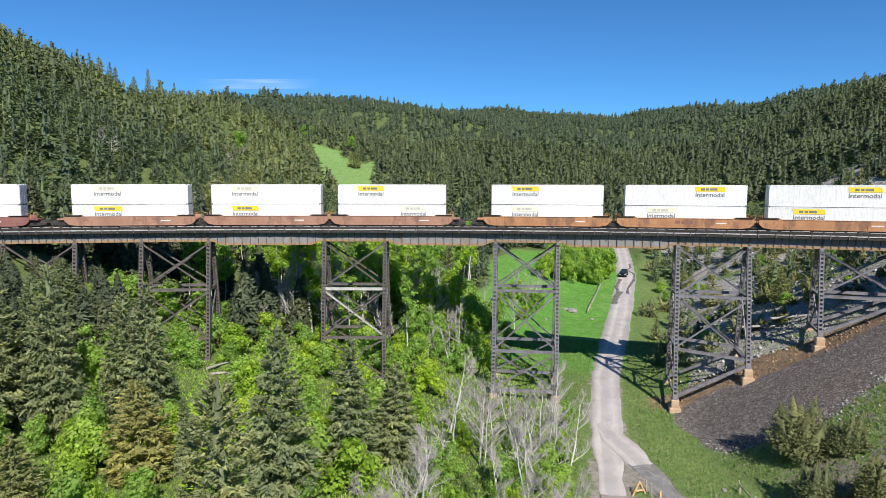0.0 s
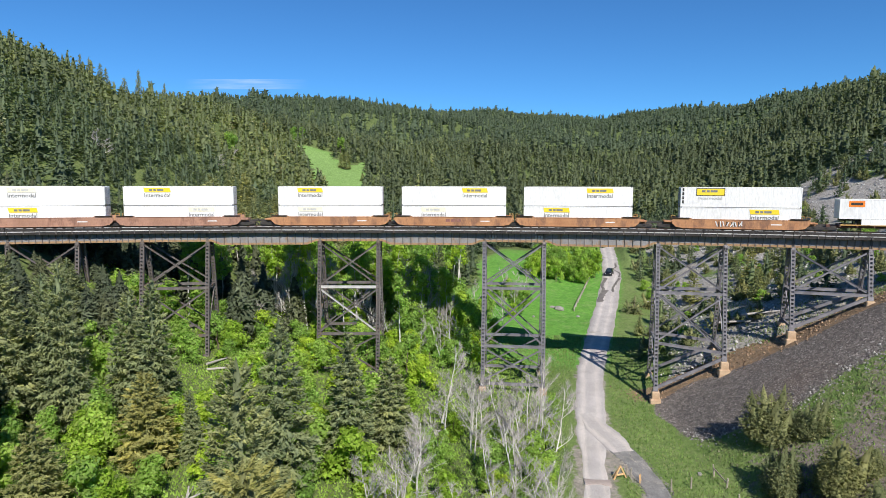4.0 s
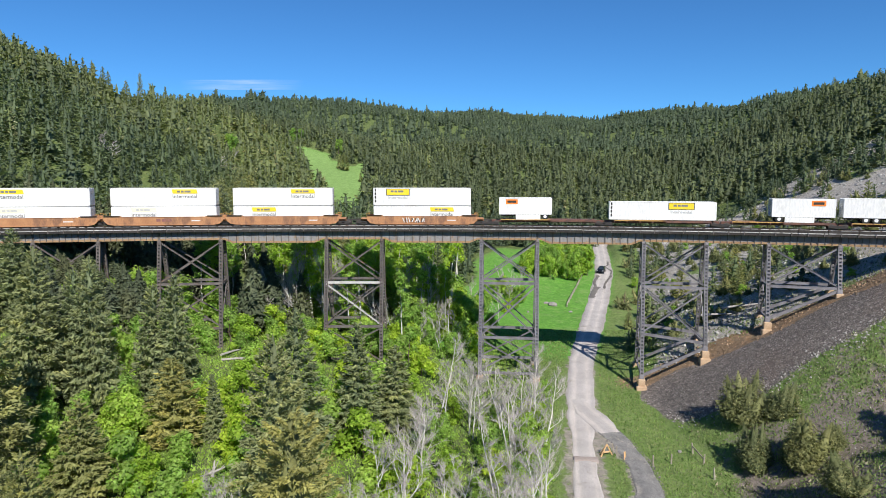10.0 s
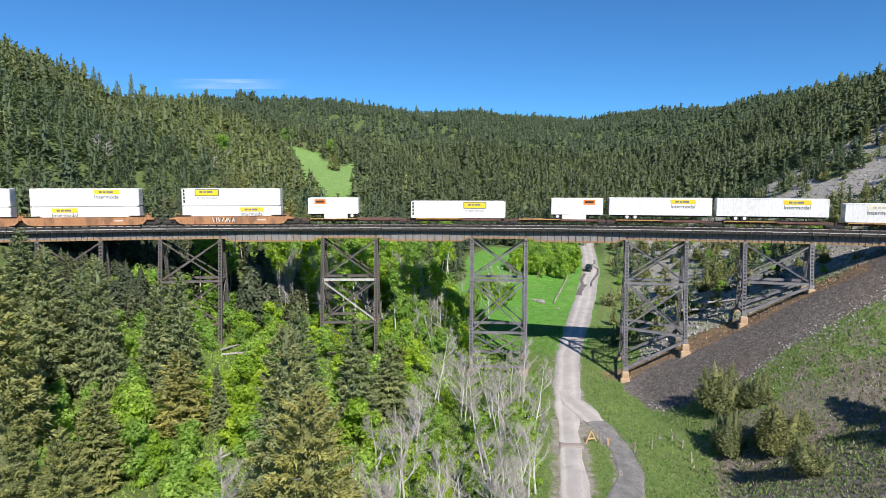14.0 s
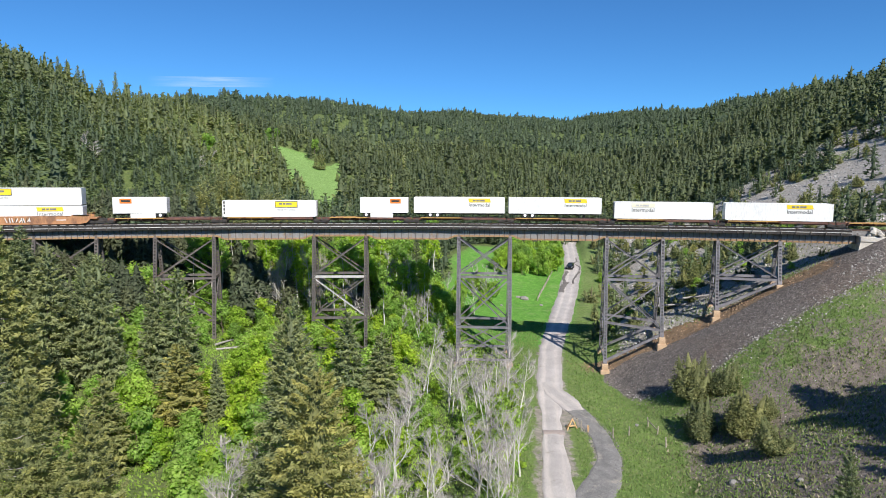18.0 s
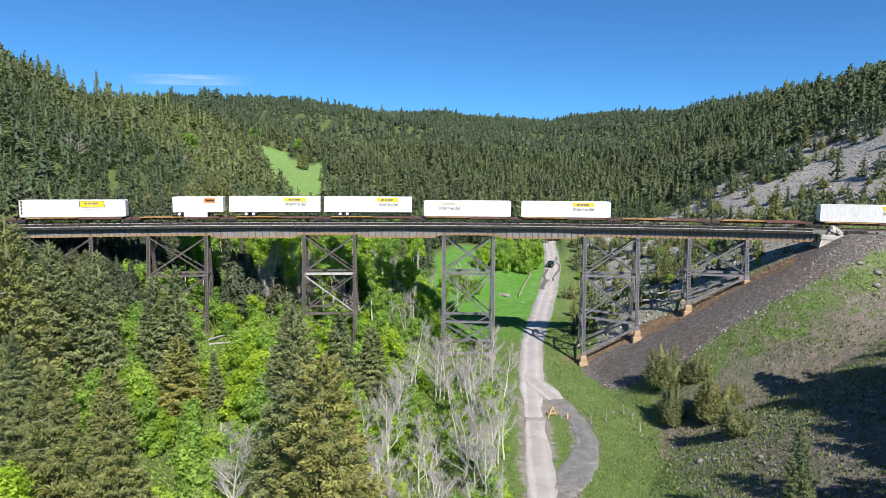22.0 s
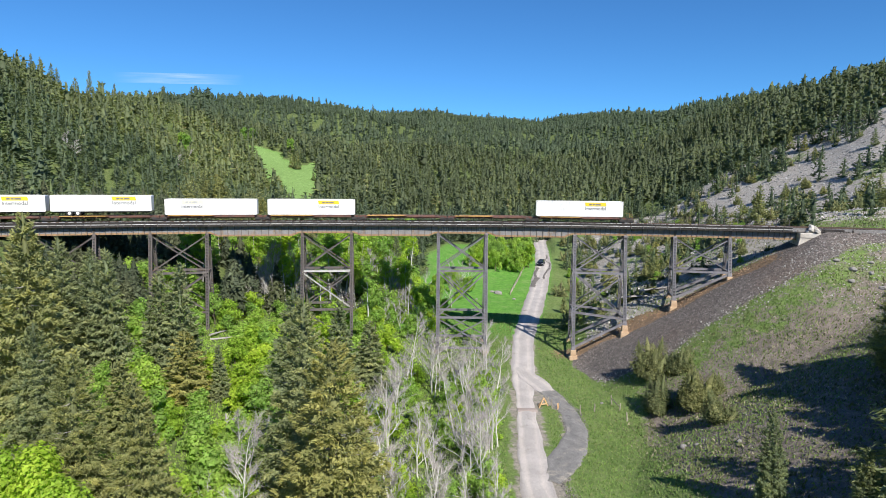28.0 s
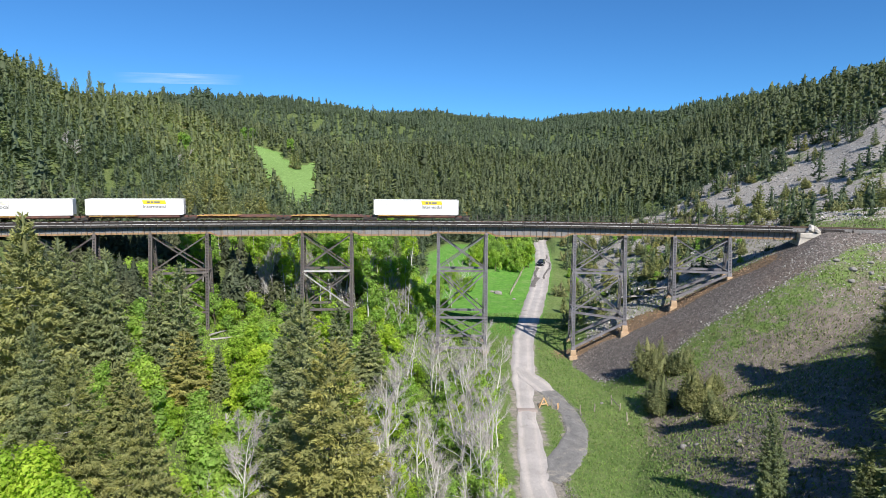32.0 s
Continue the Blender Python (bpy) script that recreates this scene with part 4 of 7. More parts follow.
def container(s, z, u, style, door=1, label=None):
    c = thing("cargo_container", label or "white steel cargo container with a yellow plate, riding a railcar", "container", "containers of the train")
    b = part("body", BODY_53, None, c)
    for x in (-7.95, 7.95):
        for y in (-1.24, 1.24):
            for zz in (0.07, 2.85):
                k = part("corner_casting", CASTING, None, b)
                k.matrix_basis = Matrix.Translation((x, y, zz))
    add_livery(b, u, 2.66, style)
    add_door(b, door, 2.9, 16.15)
    if style == "boxed":
        for zz in (0.5, 1.1, 1.7, 2.3):
            part("ventilation_slot", Shape().box(-7.86, -1.306, zz, -7.62, -1.30, zz + 0.45), SEAL, b)
    MOVERS.append((c, s, z))
    return c


def wheel_mesh(r, w, material, n=20):
    sh = Shape()
    for y0, y1, ra, rb in ((-w / 2, w / 2, r, r), (-w / 2 - 0.02, -w / 2, r + 0.03, r + 0.03)):
        sh.tube((0, y0, 0), (0, y1, 0), ra, rb, n)
    return sh.tube((0, -w / 2 - 0.05, 0), (0, w / 2 + 0.05, 0), r * 0.28, n=10).mesh("wheel", material, False)


RAIL_WHEEL = wheel_mesh(0.42, 0.13, WHEEL)
ROAD_WHEEL = Shape().tube((0, -0.28, 0), (0, 0.28, 0), 0.5, n=22).mesh("tyre", SEAL)
HUB = Shape().tube((0, -0.30, 0), (0, 0.30, 0), 0.26, 0.26, 14).mesh("rim", WHITE)
SIDE_FRAME = Shape().add([(-1.25, -0.08, 0.33), (-0.95, -0.08, 0.30), (-0.45, -0.08, 0.20), (0.45, -0.08, 0.20), (0.95, -0.08, 0.30), (1.25, -0.08, 0.33), (1.25, -0.08, 0.52),
                          (0.6, -0.08, 0.66), (-0.6, -0.08, 0.66), (-1.25, -0.08, 0.52)] + [(x, 0.08, z) for x, z in ((-1.25, 0.33), (-0.95, 0.30), (-0.45, 0.20), (0.45, 0.20), (0.95, 0.30), (1.25, 0.33), (1.25, 0.52), (0.6, 0.66), (-0.6, 0.66), (-1.25, 0.52))],
                         [tuple(range(10)), tuple(range(19, 9, -1))] + [(i, i + 10, (i + 1) % 10 + 10, (i + 1) % 10) for i in range(10)]).mesh("side_frame", RUNNING)
AXLE_W = 0.7175


def add_truck(car, x):
    """A two-axle bogie under a railcar."""
    t = part("bogie", Shape().box(-0.25, -1.1, 0.30, 0.25, 1.1, 0.62, 0.04).tube((-0.89, -0.8, 0.42), (-0.89, 0.8, 0.42), 0.08).tube((0.89, -0.8, 0.42), (0.89, 0.8, 0.42), 0.08), RUNNING, car)
    t.matrix_basis = Matrix.Translation((x, 0, 0))
    for y in (-1.02, 1.02):
        f = part("side_frame", SIDE_FRAME, None, t)
        f.matrix_basis = Matrix.Translation((0, y, 0))
        for ax in (-0.89, 0.89):
            w = part("wheel", RAIL_WHEEL, None, t)
            w.matrix_basis = Matrix.Translation((ax, math.copysign(AXLE_W, y), 0.42)) @ Matrix.Rotation(0 if y < 0 else math.pi, 4, "Z")


def well_car(s, paint, word, left_end, right_end, trucks, marks=0):
    """A well between two end platforms. left_end, right_end: True where the car ends in a coupler."""
    c = thing("well_car", f"{word} intermodal well car carrying stacked containers", "railcar", "well cars of the train")
    hl = 8.25
    for y in (-1.52, 1.44):
        sh = Shape()
        prof = [(-hl - 0.9, 0.85), (-hl - 0.35, 0.34), (-hl + 0.5, 0.20), (hl - 0.5, 0.20), (hl + 0.35, 0.34), (hl + 0.9, 0.85), (hl + 0.9, 1.70), (hl - 1.6, 1.70), (hl - 2.0, 1.50),
                (-hl + 2.0, 1.50), (-hl + 1.6, 1.70), (-hl - 0.9, 1.70)]
        n = len(prof)
        sh.add([(x, y, z) for x, z in prof] + [(x, y + 0.08, z) for x, z in prof], [tuple(range(n)), tuple(range(2 * n - 1, n - 1, -1))] + [(i, i + n, (i + 1) % n + n, (i + 1) % n) for i in range(n)])
        side = part("side_sill", sh, paint, c)
        part("top_chord", Shape().box(-hl + 2.0, y - 0.05, 1.46, hl - 2.0, y + 0.13, 1.55, 0.015), paint, side)
        part("bottom_chord", Shape().box(-hl + 0.5, y - 0.04, 0.16, hl - 0.5, y + 0.12, 0.27, 0.012), paint, side)
        yo = y - 0.05 if y < 0 else y + 0.08
        for k in range(10):
            x = -hl + 1.4 + (2 * hl - 2.8) * k / 9
            part("rib", Shape().box(x - 0.04, yo, 0.26, x + 0.04, yo + 0.05, 0.8), paint, side)
        for x in (-hl - 0.85, hl - 1.55):
            part("walkway", Shape().box(x, y - 0.22 if y < 0 else y + 0.08, 1.68, x + 2.4, y if y < 0 else y + 0.3, 1.74), RUNNING, side)
    part("well_floor", Shape().box(-hl, -1.4, 0.22, hl, 1.4, 0.32), RUNNING, c)
    for e, ends in ((-1, left_end), (1, right_end)):
        x0 = e * hl
        x1 = e * (hl + (2.0 if ends else 1.15))
        a, b = min(x0, x1), max(x0, x1)
        part("end_platform", Shape().box(a, -1.35, 1.0, b, 1.35, 1.22, 0.03).box(a, -0.4, 0.7, b, 0.4, 1.02, 0.03), paint, c)
        for y in (-1.3, 1.3):
            part("handrail", Shape().tube((e * (hl + 0.5), y, 1.2), (e * (hl + 0.5), y, 2.0), 0.025, n=6).tube((e * (hl + 0.5), y, 2.0), (e * (hl + 1.05), y, 2.0), 0.025, n=6).tube((e * (hl + 1.05), y, 1.2), (e * (hl + 1.05), y, 2.0), 0.025, n=6), SPINE_YELLOW, c)
        if ends:
            part("coupler", Shape().box(min(x1, x1 + e * 1.3), -0.14, 0.72, max(x1, x1 + e * 1.3), 0.14, 1.0, 0.03), RUNNING, c)
    for x in trucks:
        add_truck(c, x)
    if marks == 1:
        for k in range(3):
            part("stencil_bar", Shape().box(-1.2 + 0.85 * k, -1.528, 0.75, -0.55 + 0.85 * k, -1.523, 1.2), MAROON_CAR, c)
    if marks == 2:
        g = Shape()
        for k in range(9):
            u = -2.9 + 0.42 * k + random.uniform(-0.1, 0.1)
            g.bar((u, -1.56, 0.45 + random.uniform(0, 0.2)), (u + random.uniform(-0.3, 0.45), -1.56, 1.15 + random.uniform(0, 0.2)), 0.02, 0.14, up=(1, 0, 0))
        part("graffiti_bars", g, GRAFFITI, c, "pale sprayed graffiti strokes")
        g2 = Shape()
        for k in range(8):
            u = -2.75 + 0.44 * k
            g2.bar((u, -1.55, 0.5), (u + random.uniform(-0.4, 0.4), -1.55, 1.2), 0.02, 0.1, up=(1, 0, 0))
        part("graffiti_bars", g2, SEAL, c, "black sprayed graffiti strokes")
    part("stencil_bar", Shape().box(4.2, -1.526, 0.8, 5.6, -1.522, 0.95), GRAFFITI, c)
    MOVERS.append((c, s, RAIL_Z))
    return c


# stacks: place of the container's middle, top (offset, plate), bottom (offset, plate), paint
STACKS = [(-61.2, 3.0, "faded", -3.0, "bright", MAROON_CAR, "maroon", False, True, 0),
          (-38.1, -3.1, "faded", -3.1, "bright", BROWN_CAR, "faded brown", True, False, 0),
          (-18.4, -3.1, "faded", -3.1, "bright", BROWN_CAR, "faded brown", False, False, 0),
          (0.5, -3.1, "bright", 3.3, "faded", BROWN_CAR, "faded brown", False, True, 0),
          (23.65, -3.1, "bright", -3.1, "faded", ORANGE_CAR, "rust-streaked orange", True, False, 0),
          (42.98, 3.3, "bright", -3.1, "faded", ORANGE_CAR, "rust-streaked orange", False, False, 1),
          (62.0, 3.3, "bright", -3.1, "bright", ORANGE_CAR, "rust-streaked orange", False, True, 0),
          (85.1, -4.0, "boxed", 3.3, "bright", ORANGE_CAR, "graffiti-marked orange", True, True, 2)]
for s, ut, st_t, ub, st_b, paint, word, l_end, r_end, marks in STACKS:
    tr = ([-9.8] if l_end else [-9.55]) + ([9.8] if r_end else [])
    well_car(s, paint, word, l_end, r_end, tr, marks)
    container(s, RAIL_Z + 0.34, ub, st_b, 1)
    container(s, RAIL_Z + 3.31, ut, st_t, -1 if st_t == "boxed" else 1, "white steel cargo container stacked on another one")


def spine_car(s0, s1, last=False, empty=False):
    """One platform of an articulated spine car, from pivot to pivot."""
    mid, h = (s0 + s1) / 2, (s1 - s0) / 2
    c = thing("spine_car", "empty brown spine car with worn yellow side edges" if empty else "brown spine car under a trailer or container", "railcar", "spine cars of the train")
    part("centre_sill", Shape().box(-h + 0.1, -0.35, 0.55, h - 0.1, 0.35, 1.0, 0.03), SPINE_BROWN, c)
    for x0, x1, pt in ((-h + 1.6, 0.6, SPINE_YELLOW), (0.6, h - 1.5, SPINE_BROWN)):
        for y in (-1.3, 1.1):
            part("side_rail", Shape().box(x0, y, 0.72 if pt is SPINE_BROWN else 0.92, x1, y + 0.2, 1.08, 0.02), pt, c)
        part("deck_plate", Shape().box(x0, -1.12, 0.93, x1, 1.12, 1.02, 0.01), SPINE_BROWN, c)
        n = 4
        for k in range(n + 1):
            x = x0 + (x1 - x0) * k / n
            part("outrigger", Shape().box(x - 0.08, -1.3, 0.70, x + 0.08, 1.3, 0.92, 0.01), SPINE_BROWN, c)
    for x in (-h + 2.0, h - 2.4):
        for y in (-1.25, 1.05):
            part("container_pedestal", Shape().box(x, y, 1.0, x + 0.35, y + 0.2, 1.16, 0.015), RUNNING, c)
    part("hitch", Shape().add([(h - 3.3, -0.5, 1.0), (h - 2.3, -0.5, 1.0), (h - 2.3, 0.5, 1.0), (h - 3.3, 0.5, 1.0), (h - 2.9, -0.35, 1.14), (h - 2.4, -0.35, 1.14), (h - 2.4, 0.35, 1.14), (h - 2.9, 0.35, 1.14)],
         [(3, 2, 1, 0), (4, 5, 6, 7), (0, 1, 5, 4), (1, 2, 6, 5), (2, 3, 7, 6), (3, 0, 4, 7)]), SPINE_BROWN, c)
    add_truck(c, -h)
    if last:
        add_truck(c, h)
        part("coupler", Shape().box(h, -0.14, 0.72, h + 1.6, 0.14, 1.0, 0.03), RUNNING, c)
        for y in (-1.2, 1.2):
            part("handrail", Shape().tube((h + 0.9, y, 0.9), (h + 0.9, y, 1.7), 0.025, n=6).tube((h + 0.3, y, 1.7), (h + 0.9, y, 1.7), 0.025, n=6), SPINE_YELLOW, c)
    MOVERS.append((c, mid, RAIL_Z))


def trailer(s, length, wheel_end, u, style, short):
    """A road trailer: body, wheels towards one end, landing gear towards the other, side skirt."""
    c = thing("road_trailer", "short white road trailer with an orange plate, on a spine car" if short else "long white road trailer with a yellow plate, on a spine car", "trailer", "trailers of the train")
    b = part("body", BODY_28 if short else BODY_TRAILER, None, c)
    b.matrix_basis = Matrix.Translation((0, 0, 0.82))
    add_livery(b, u, 2.5 if short else 2.62, style)
    add_door(b, wheel_end, 2.75 if short else 2.85, length)
    w, h = wheel_end, length / 2
    axles = [w * (h - 1.05)] if short else [w * (h - 2.9), w * (h - 4.2)]
    part("underframe", Shape().box(-h + 0.3, -0.5, 0.55, h - 0.3, 0.5, 0.85, 0.02), RUNNING, c)
    for x in axles:
        for y in (-0.98, 0.98):
            t = part("tyre", ROAD_WHEEL, None, c)
            t.matrix_basis = Matrix.Translation((x, y, 0.5))
            part("rim", HUB, None, t)
    gx = -w * (h - (2.2 if short else 2.8))
    for y in (-0.7, 0.7):
        part("landing_leg", Shape().box(gx - 0.07, y - 0.07, 0.1, gx + 0.07, y + 0.07, 0.85, 0.01).box(gx - 0.18, y - 0.14, 0.02, gx + 0.18, y + 0.14, 0.10), RUNNING, c)
    if short:
        a0, a1 = sorted((w * (h - 1.8), w * (h - 5.8)))
        for y in (-1.28, 1.24):
            part("side_skirt", Shape().box(a0, y, 0.0, a1, y + 0.04, 0.80, 0.01), WHITE, c)
    MOVERS.append((c, s, RAIL_Z + 1.04))


PIVOTS = [96.6, 115.0, 132.7, 149.0, 166.0, 183.7, 201.9, 219.9, 236.9, 253.3, 271.0]
for k, (a, b) in enumerate(zip(PIVOTS, PIVOTS[1:])):
    spine_car(a, b, k == len(PIVOTS) - 2, k in (7, 8))
trailer(102.2, 8.53, 1, -2.2, "orange", True)
container(123.8, RAIL_Z + 1.16, 2.9, "boxed")
trailer(144.05, 8.53, -1, 2.0, "orange", True)
trailer(157.5, 16.15, -1, 3.6, "bright", False)
trailer(174.45, 16.15, -1, 3.6, "bright", False)
container(192.9, RAIL_Z + 1.16, -3.3, "faded", -1)
container(211.05, RAIL_Z + 1.16, 3.2, "bright")
container(262.1, RAIL_Z + 1.16, 3.0, "bright")


def rolled(t):
    """How far the train has gone along the track at t seconds."""
    return -7.95258 * t + 0.0079235 * t * t - 0.00011884 * t ** 3


def motions():
    """The train rolls along the curve, every car and load with its own turn."""
    for ob, s, z in MOVERS:
        walk(ob, [(t, track_pose(s + rolled(t), 0, z)) for t in range(0, 33)])


# ---------------------------------------------------------------- plants
rng = np.random.default_rng(7)


def slivers(root, way, up, length, width):
    """Narrow three-cornered sprays: the cheapest tuft of needles."""
    side = np.cross(way, up)
    side /= np.linalg.norm(side, axis=1, keepdims=True) + 1e-9
    w = side * (width * 0.5)[:, None]
    v = np.stack([root - w, root + w, root + way * length[:, None]], 1).reshape(-1, 3)
    return v, np.arange(len(v)).reshape(-1, 3)


def skirts(high, radius, tiers, seg, seed, low=0.05, power=0.8, rough=0.3, lap=1.55):
    """Overlapping ragged cone skirts: the solid body of a conifer."""
    g = np.random.default_rng(seed)
    V, F = [], []
    for i in range(tiers):
        u0 = i / tiers
        z0, z1 = high * (low + (1 - low) * u0), high * (low + (1 - low) * min(1.0, (i + lap) / tiers))
        r = radius * (1 - u0) ** power * (0.7 + 0.3 * min(1.0, u0 * 5 + 0.3)) + 0.012 * high
        a = g.uniform(0, 6.28) + np.arange(seg) * 6.283 / seg + g.uniform(-0.2, 0.2, seg)
        rr = r * (1 + rough * g.uniform(-1, 0.7, seg))
        zz = z0 + high * 0.035 * g.uniform(-1, 1, seg)
        k = len(V)
        V += [(0.0, 0.0, z1)] + list(zip(rr * np.cos(a), rr * np.sin(a), zz))
        F += [(k, k + 1 + j, k + 1 + (j + 1) % seg) for j in range(seg)]
    return np.array(V), np.array(F)


def fluffy(high, radius, count, seed, length=0.13, low=0.04, power=0.75, body=0.5, tiers=3, seg=6):
    """A conifer for the distance: ragged skirts wrapped in short sprays."""
    g = np.random.default_rng(seed)
    u = 1 - np.sqrt(g.random(count)) * 0.99
    a = g.uniform(0, 6.283, count)
    r = radius * (1 - u) ** power * np.minimum(1.0, 0.62 + u * 2.2) * (1 + 0.18 * np.sin(a * 3 + u * 9)) * g.uniform(0.72, 1.06, count)
    out = np.stack([np.cos(a), np.sin(a), 0 * a], 1)
    up = np.array([0.0, 0.0, 1.0])
    root = out * r[:, None] + up * (high * (low + (0.97 - low) * u))[:, None]
    way = out * 0.75 + up * g.uniform(-0.55, 0.55, count)[:, None] + g.normal(0, 0.5, (count, 3))
    way /= np.linalg.norm(way, axis=1, keepdims=True)
    L = length * high * g.uniform(0.6, 1.3, count) * (0.6 + 0.5 * (1 - u))
    shell = slivers(root - way * L[:, None] * 0.45, way, out + up * 0.55 + g.normal(0, 0.35, (count, 3)), L, L * g.uniform(0.4, 0.7, count))
    return joined(shell, skirts(high, radius * body, tiers, seg, seed + 1, low=low, power=power, rough=0.4, lap=3.2))


def boughed_fir(high, radius, count, seed, power, spray, boughs=210, broad=1.0, heart=0.13):
    """A near conifer: boughs in uneven whorls, each a drooping fan of many short sprays, with gaps between the fans."""
    g = np.random.default_rng(seed)
    up = np.array([0.0, 0.0, 1.0])
    v_ = (np.arange(boughs) + g.random(boughs)) / boughs
    bu = np.clip(1 - v_ ** 0.7 * 0.985, 0.0, 0.99)                    # how high on the stem, 0 to 1
    ba = np.arange(boughs) * 2.39996 + g.normal(0, 0.35, boughs)
    ph = g.uniform(0, 6.28, 2)
    br = radius * (1 - bu) ** power * np.minimum(1.0, 0.6 + bu * 2.2) * g.uniform(0.72, 1.12, boughs) * (1 + 0.1 * np.sin(2 * ba + ph[0] + 5 * bu)) + 0.009 * high
    rise = np.interp(bu, [0, 0.3, 0.7, 1.0], [-0.32, -0.16, 0.15, 0.9]) + g.normal(0, 0.08, boughs)
    curl = np.interp(bu, [0, 0.5, 1.0], [0.24, 0.10, 0.0])
    tone = np.clip(0.46 + g.normal(0, 0.17, boughs), 0.02, 0.95)
    w = br ** 0.55
    pick = g.choice(boughs, count, p=w / w.sum())
    q = 0.2 + 0.84 * g.random(count) ** 0.5                          # along the bough
    side_at = g.uniform(-1, 1, count)
    r, a = br[pick], ba[pick]
    out = np.stack([np.cos(a), np.sin(a), 0 * a], 1)
    side = np.stack([-np.sin(a), np.cos(a), 0 * a], 1)
    fan = (0.10 * r + 0.30 * r * np.sin(np.pi * np.clip(q, 0, 1) ** 0.8)) * (0.75 + 0.25 * np.sin(9 * q + pick))
    z = high * (0.03 + 0.95 * bu[pick]) + r * (rise[pick] * q + curl[pick] * q * q) - 0.30 * np.abs(side_at) * fan + g.normal(0, 0.028, count) * (0.06 * high + r)
    root = out * (r * q)[:, None] + side * (side_at * fan)[:, None] + up * z[:, None]
    way = out * 0.75 + side * (side_at * 0.85)[:, None] + up * (rise[pick] * 0.4 + g.uniform(-0.25, 0.3, count))[:, None] + g.normal(0, 0.28, (count, 3))
    way /= np.linalg.norm(way, axis=1, keepdims=True)
    L = spray * high * g.uniform(0.6, 1.5, count) * (0.7 + 0.3 * (1 - bu[pick]))
    v, f = slivers(root - way * L[:, None] * 0.4, way, up * 0.8 + out * 0.55 + g.normal(0, 0.42, (count, 3)), L, broad * L * g.uniform(0.28, 0.5, count))
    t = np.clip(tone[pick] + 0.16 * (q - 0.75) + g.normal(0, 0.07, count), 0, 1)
    # solid core at the lowest tone: the crown's inner shade is painted in
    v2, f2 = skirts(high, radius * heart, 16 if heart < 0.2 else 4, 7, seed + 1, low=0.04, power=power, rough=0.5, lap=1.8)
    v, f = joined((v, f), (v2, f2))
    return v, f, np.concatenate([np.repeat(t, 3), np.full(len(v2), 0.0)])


def joined(*shapes):
    V, F, n = [], [], 0
    for v, f in shapes:
        V.append(v)
        F.append(f + n)
        n += len(v)
    return np.concatenate(V), np.concatenate(F)


def trunk_shape(high, r, bend=0.0, n=7):
    us = [-0.06, 0.1, 0.3, 0.5, 0.7, 0.85, 1.0]
    pts = [Vector((bend * math.sin(u * 2.2), bend * 0.6 * math.sin(u * 3.1), high * u)) for u in us]
    return Shape().rod(pts, [max(0.012, r * (1.12 - u)) for u in us], n)


def tree_kind(name, label, category, group, trunk_mesh, crown_mesh, crown_name="crown"):
    t = thing(name, label, category, group)
    part("trunk", trunk_mesh, None, t)
    part(crown_name, crown_mesh, None, t)
    return t


def plant(first, x, y, size, width=1.0, turn=None, sink=0.15, z=None):
    c = copy_thing(first, pose(x, y, (ground_at(x, y) if z is None else z) - sink, random.uniform(-2, 2), random.uniform(-2, 2), random.uniform(0, 360) if turn is None else turn))
    c.scale = (size * width, size * width, size)
    return c


def drop_thing(ob):
    for o in (*ob.children_recursive, ob):
        bpy.data.objects.remove(o)


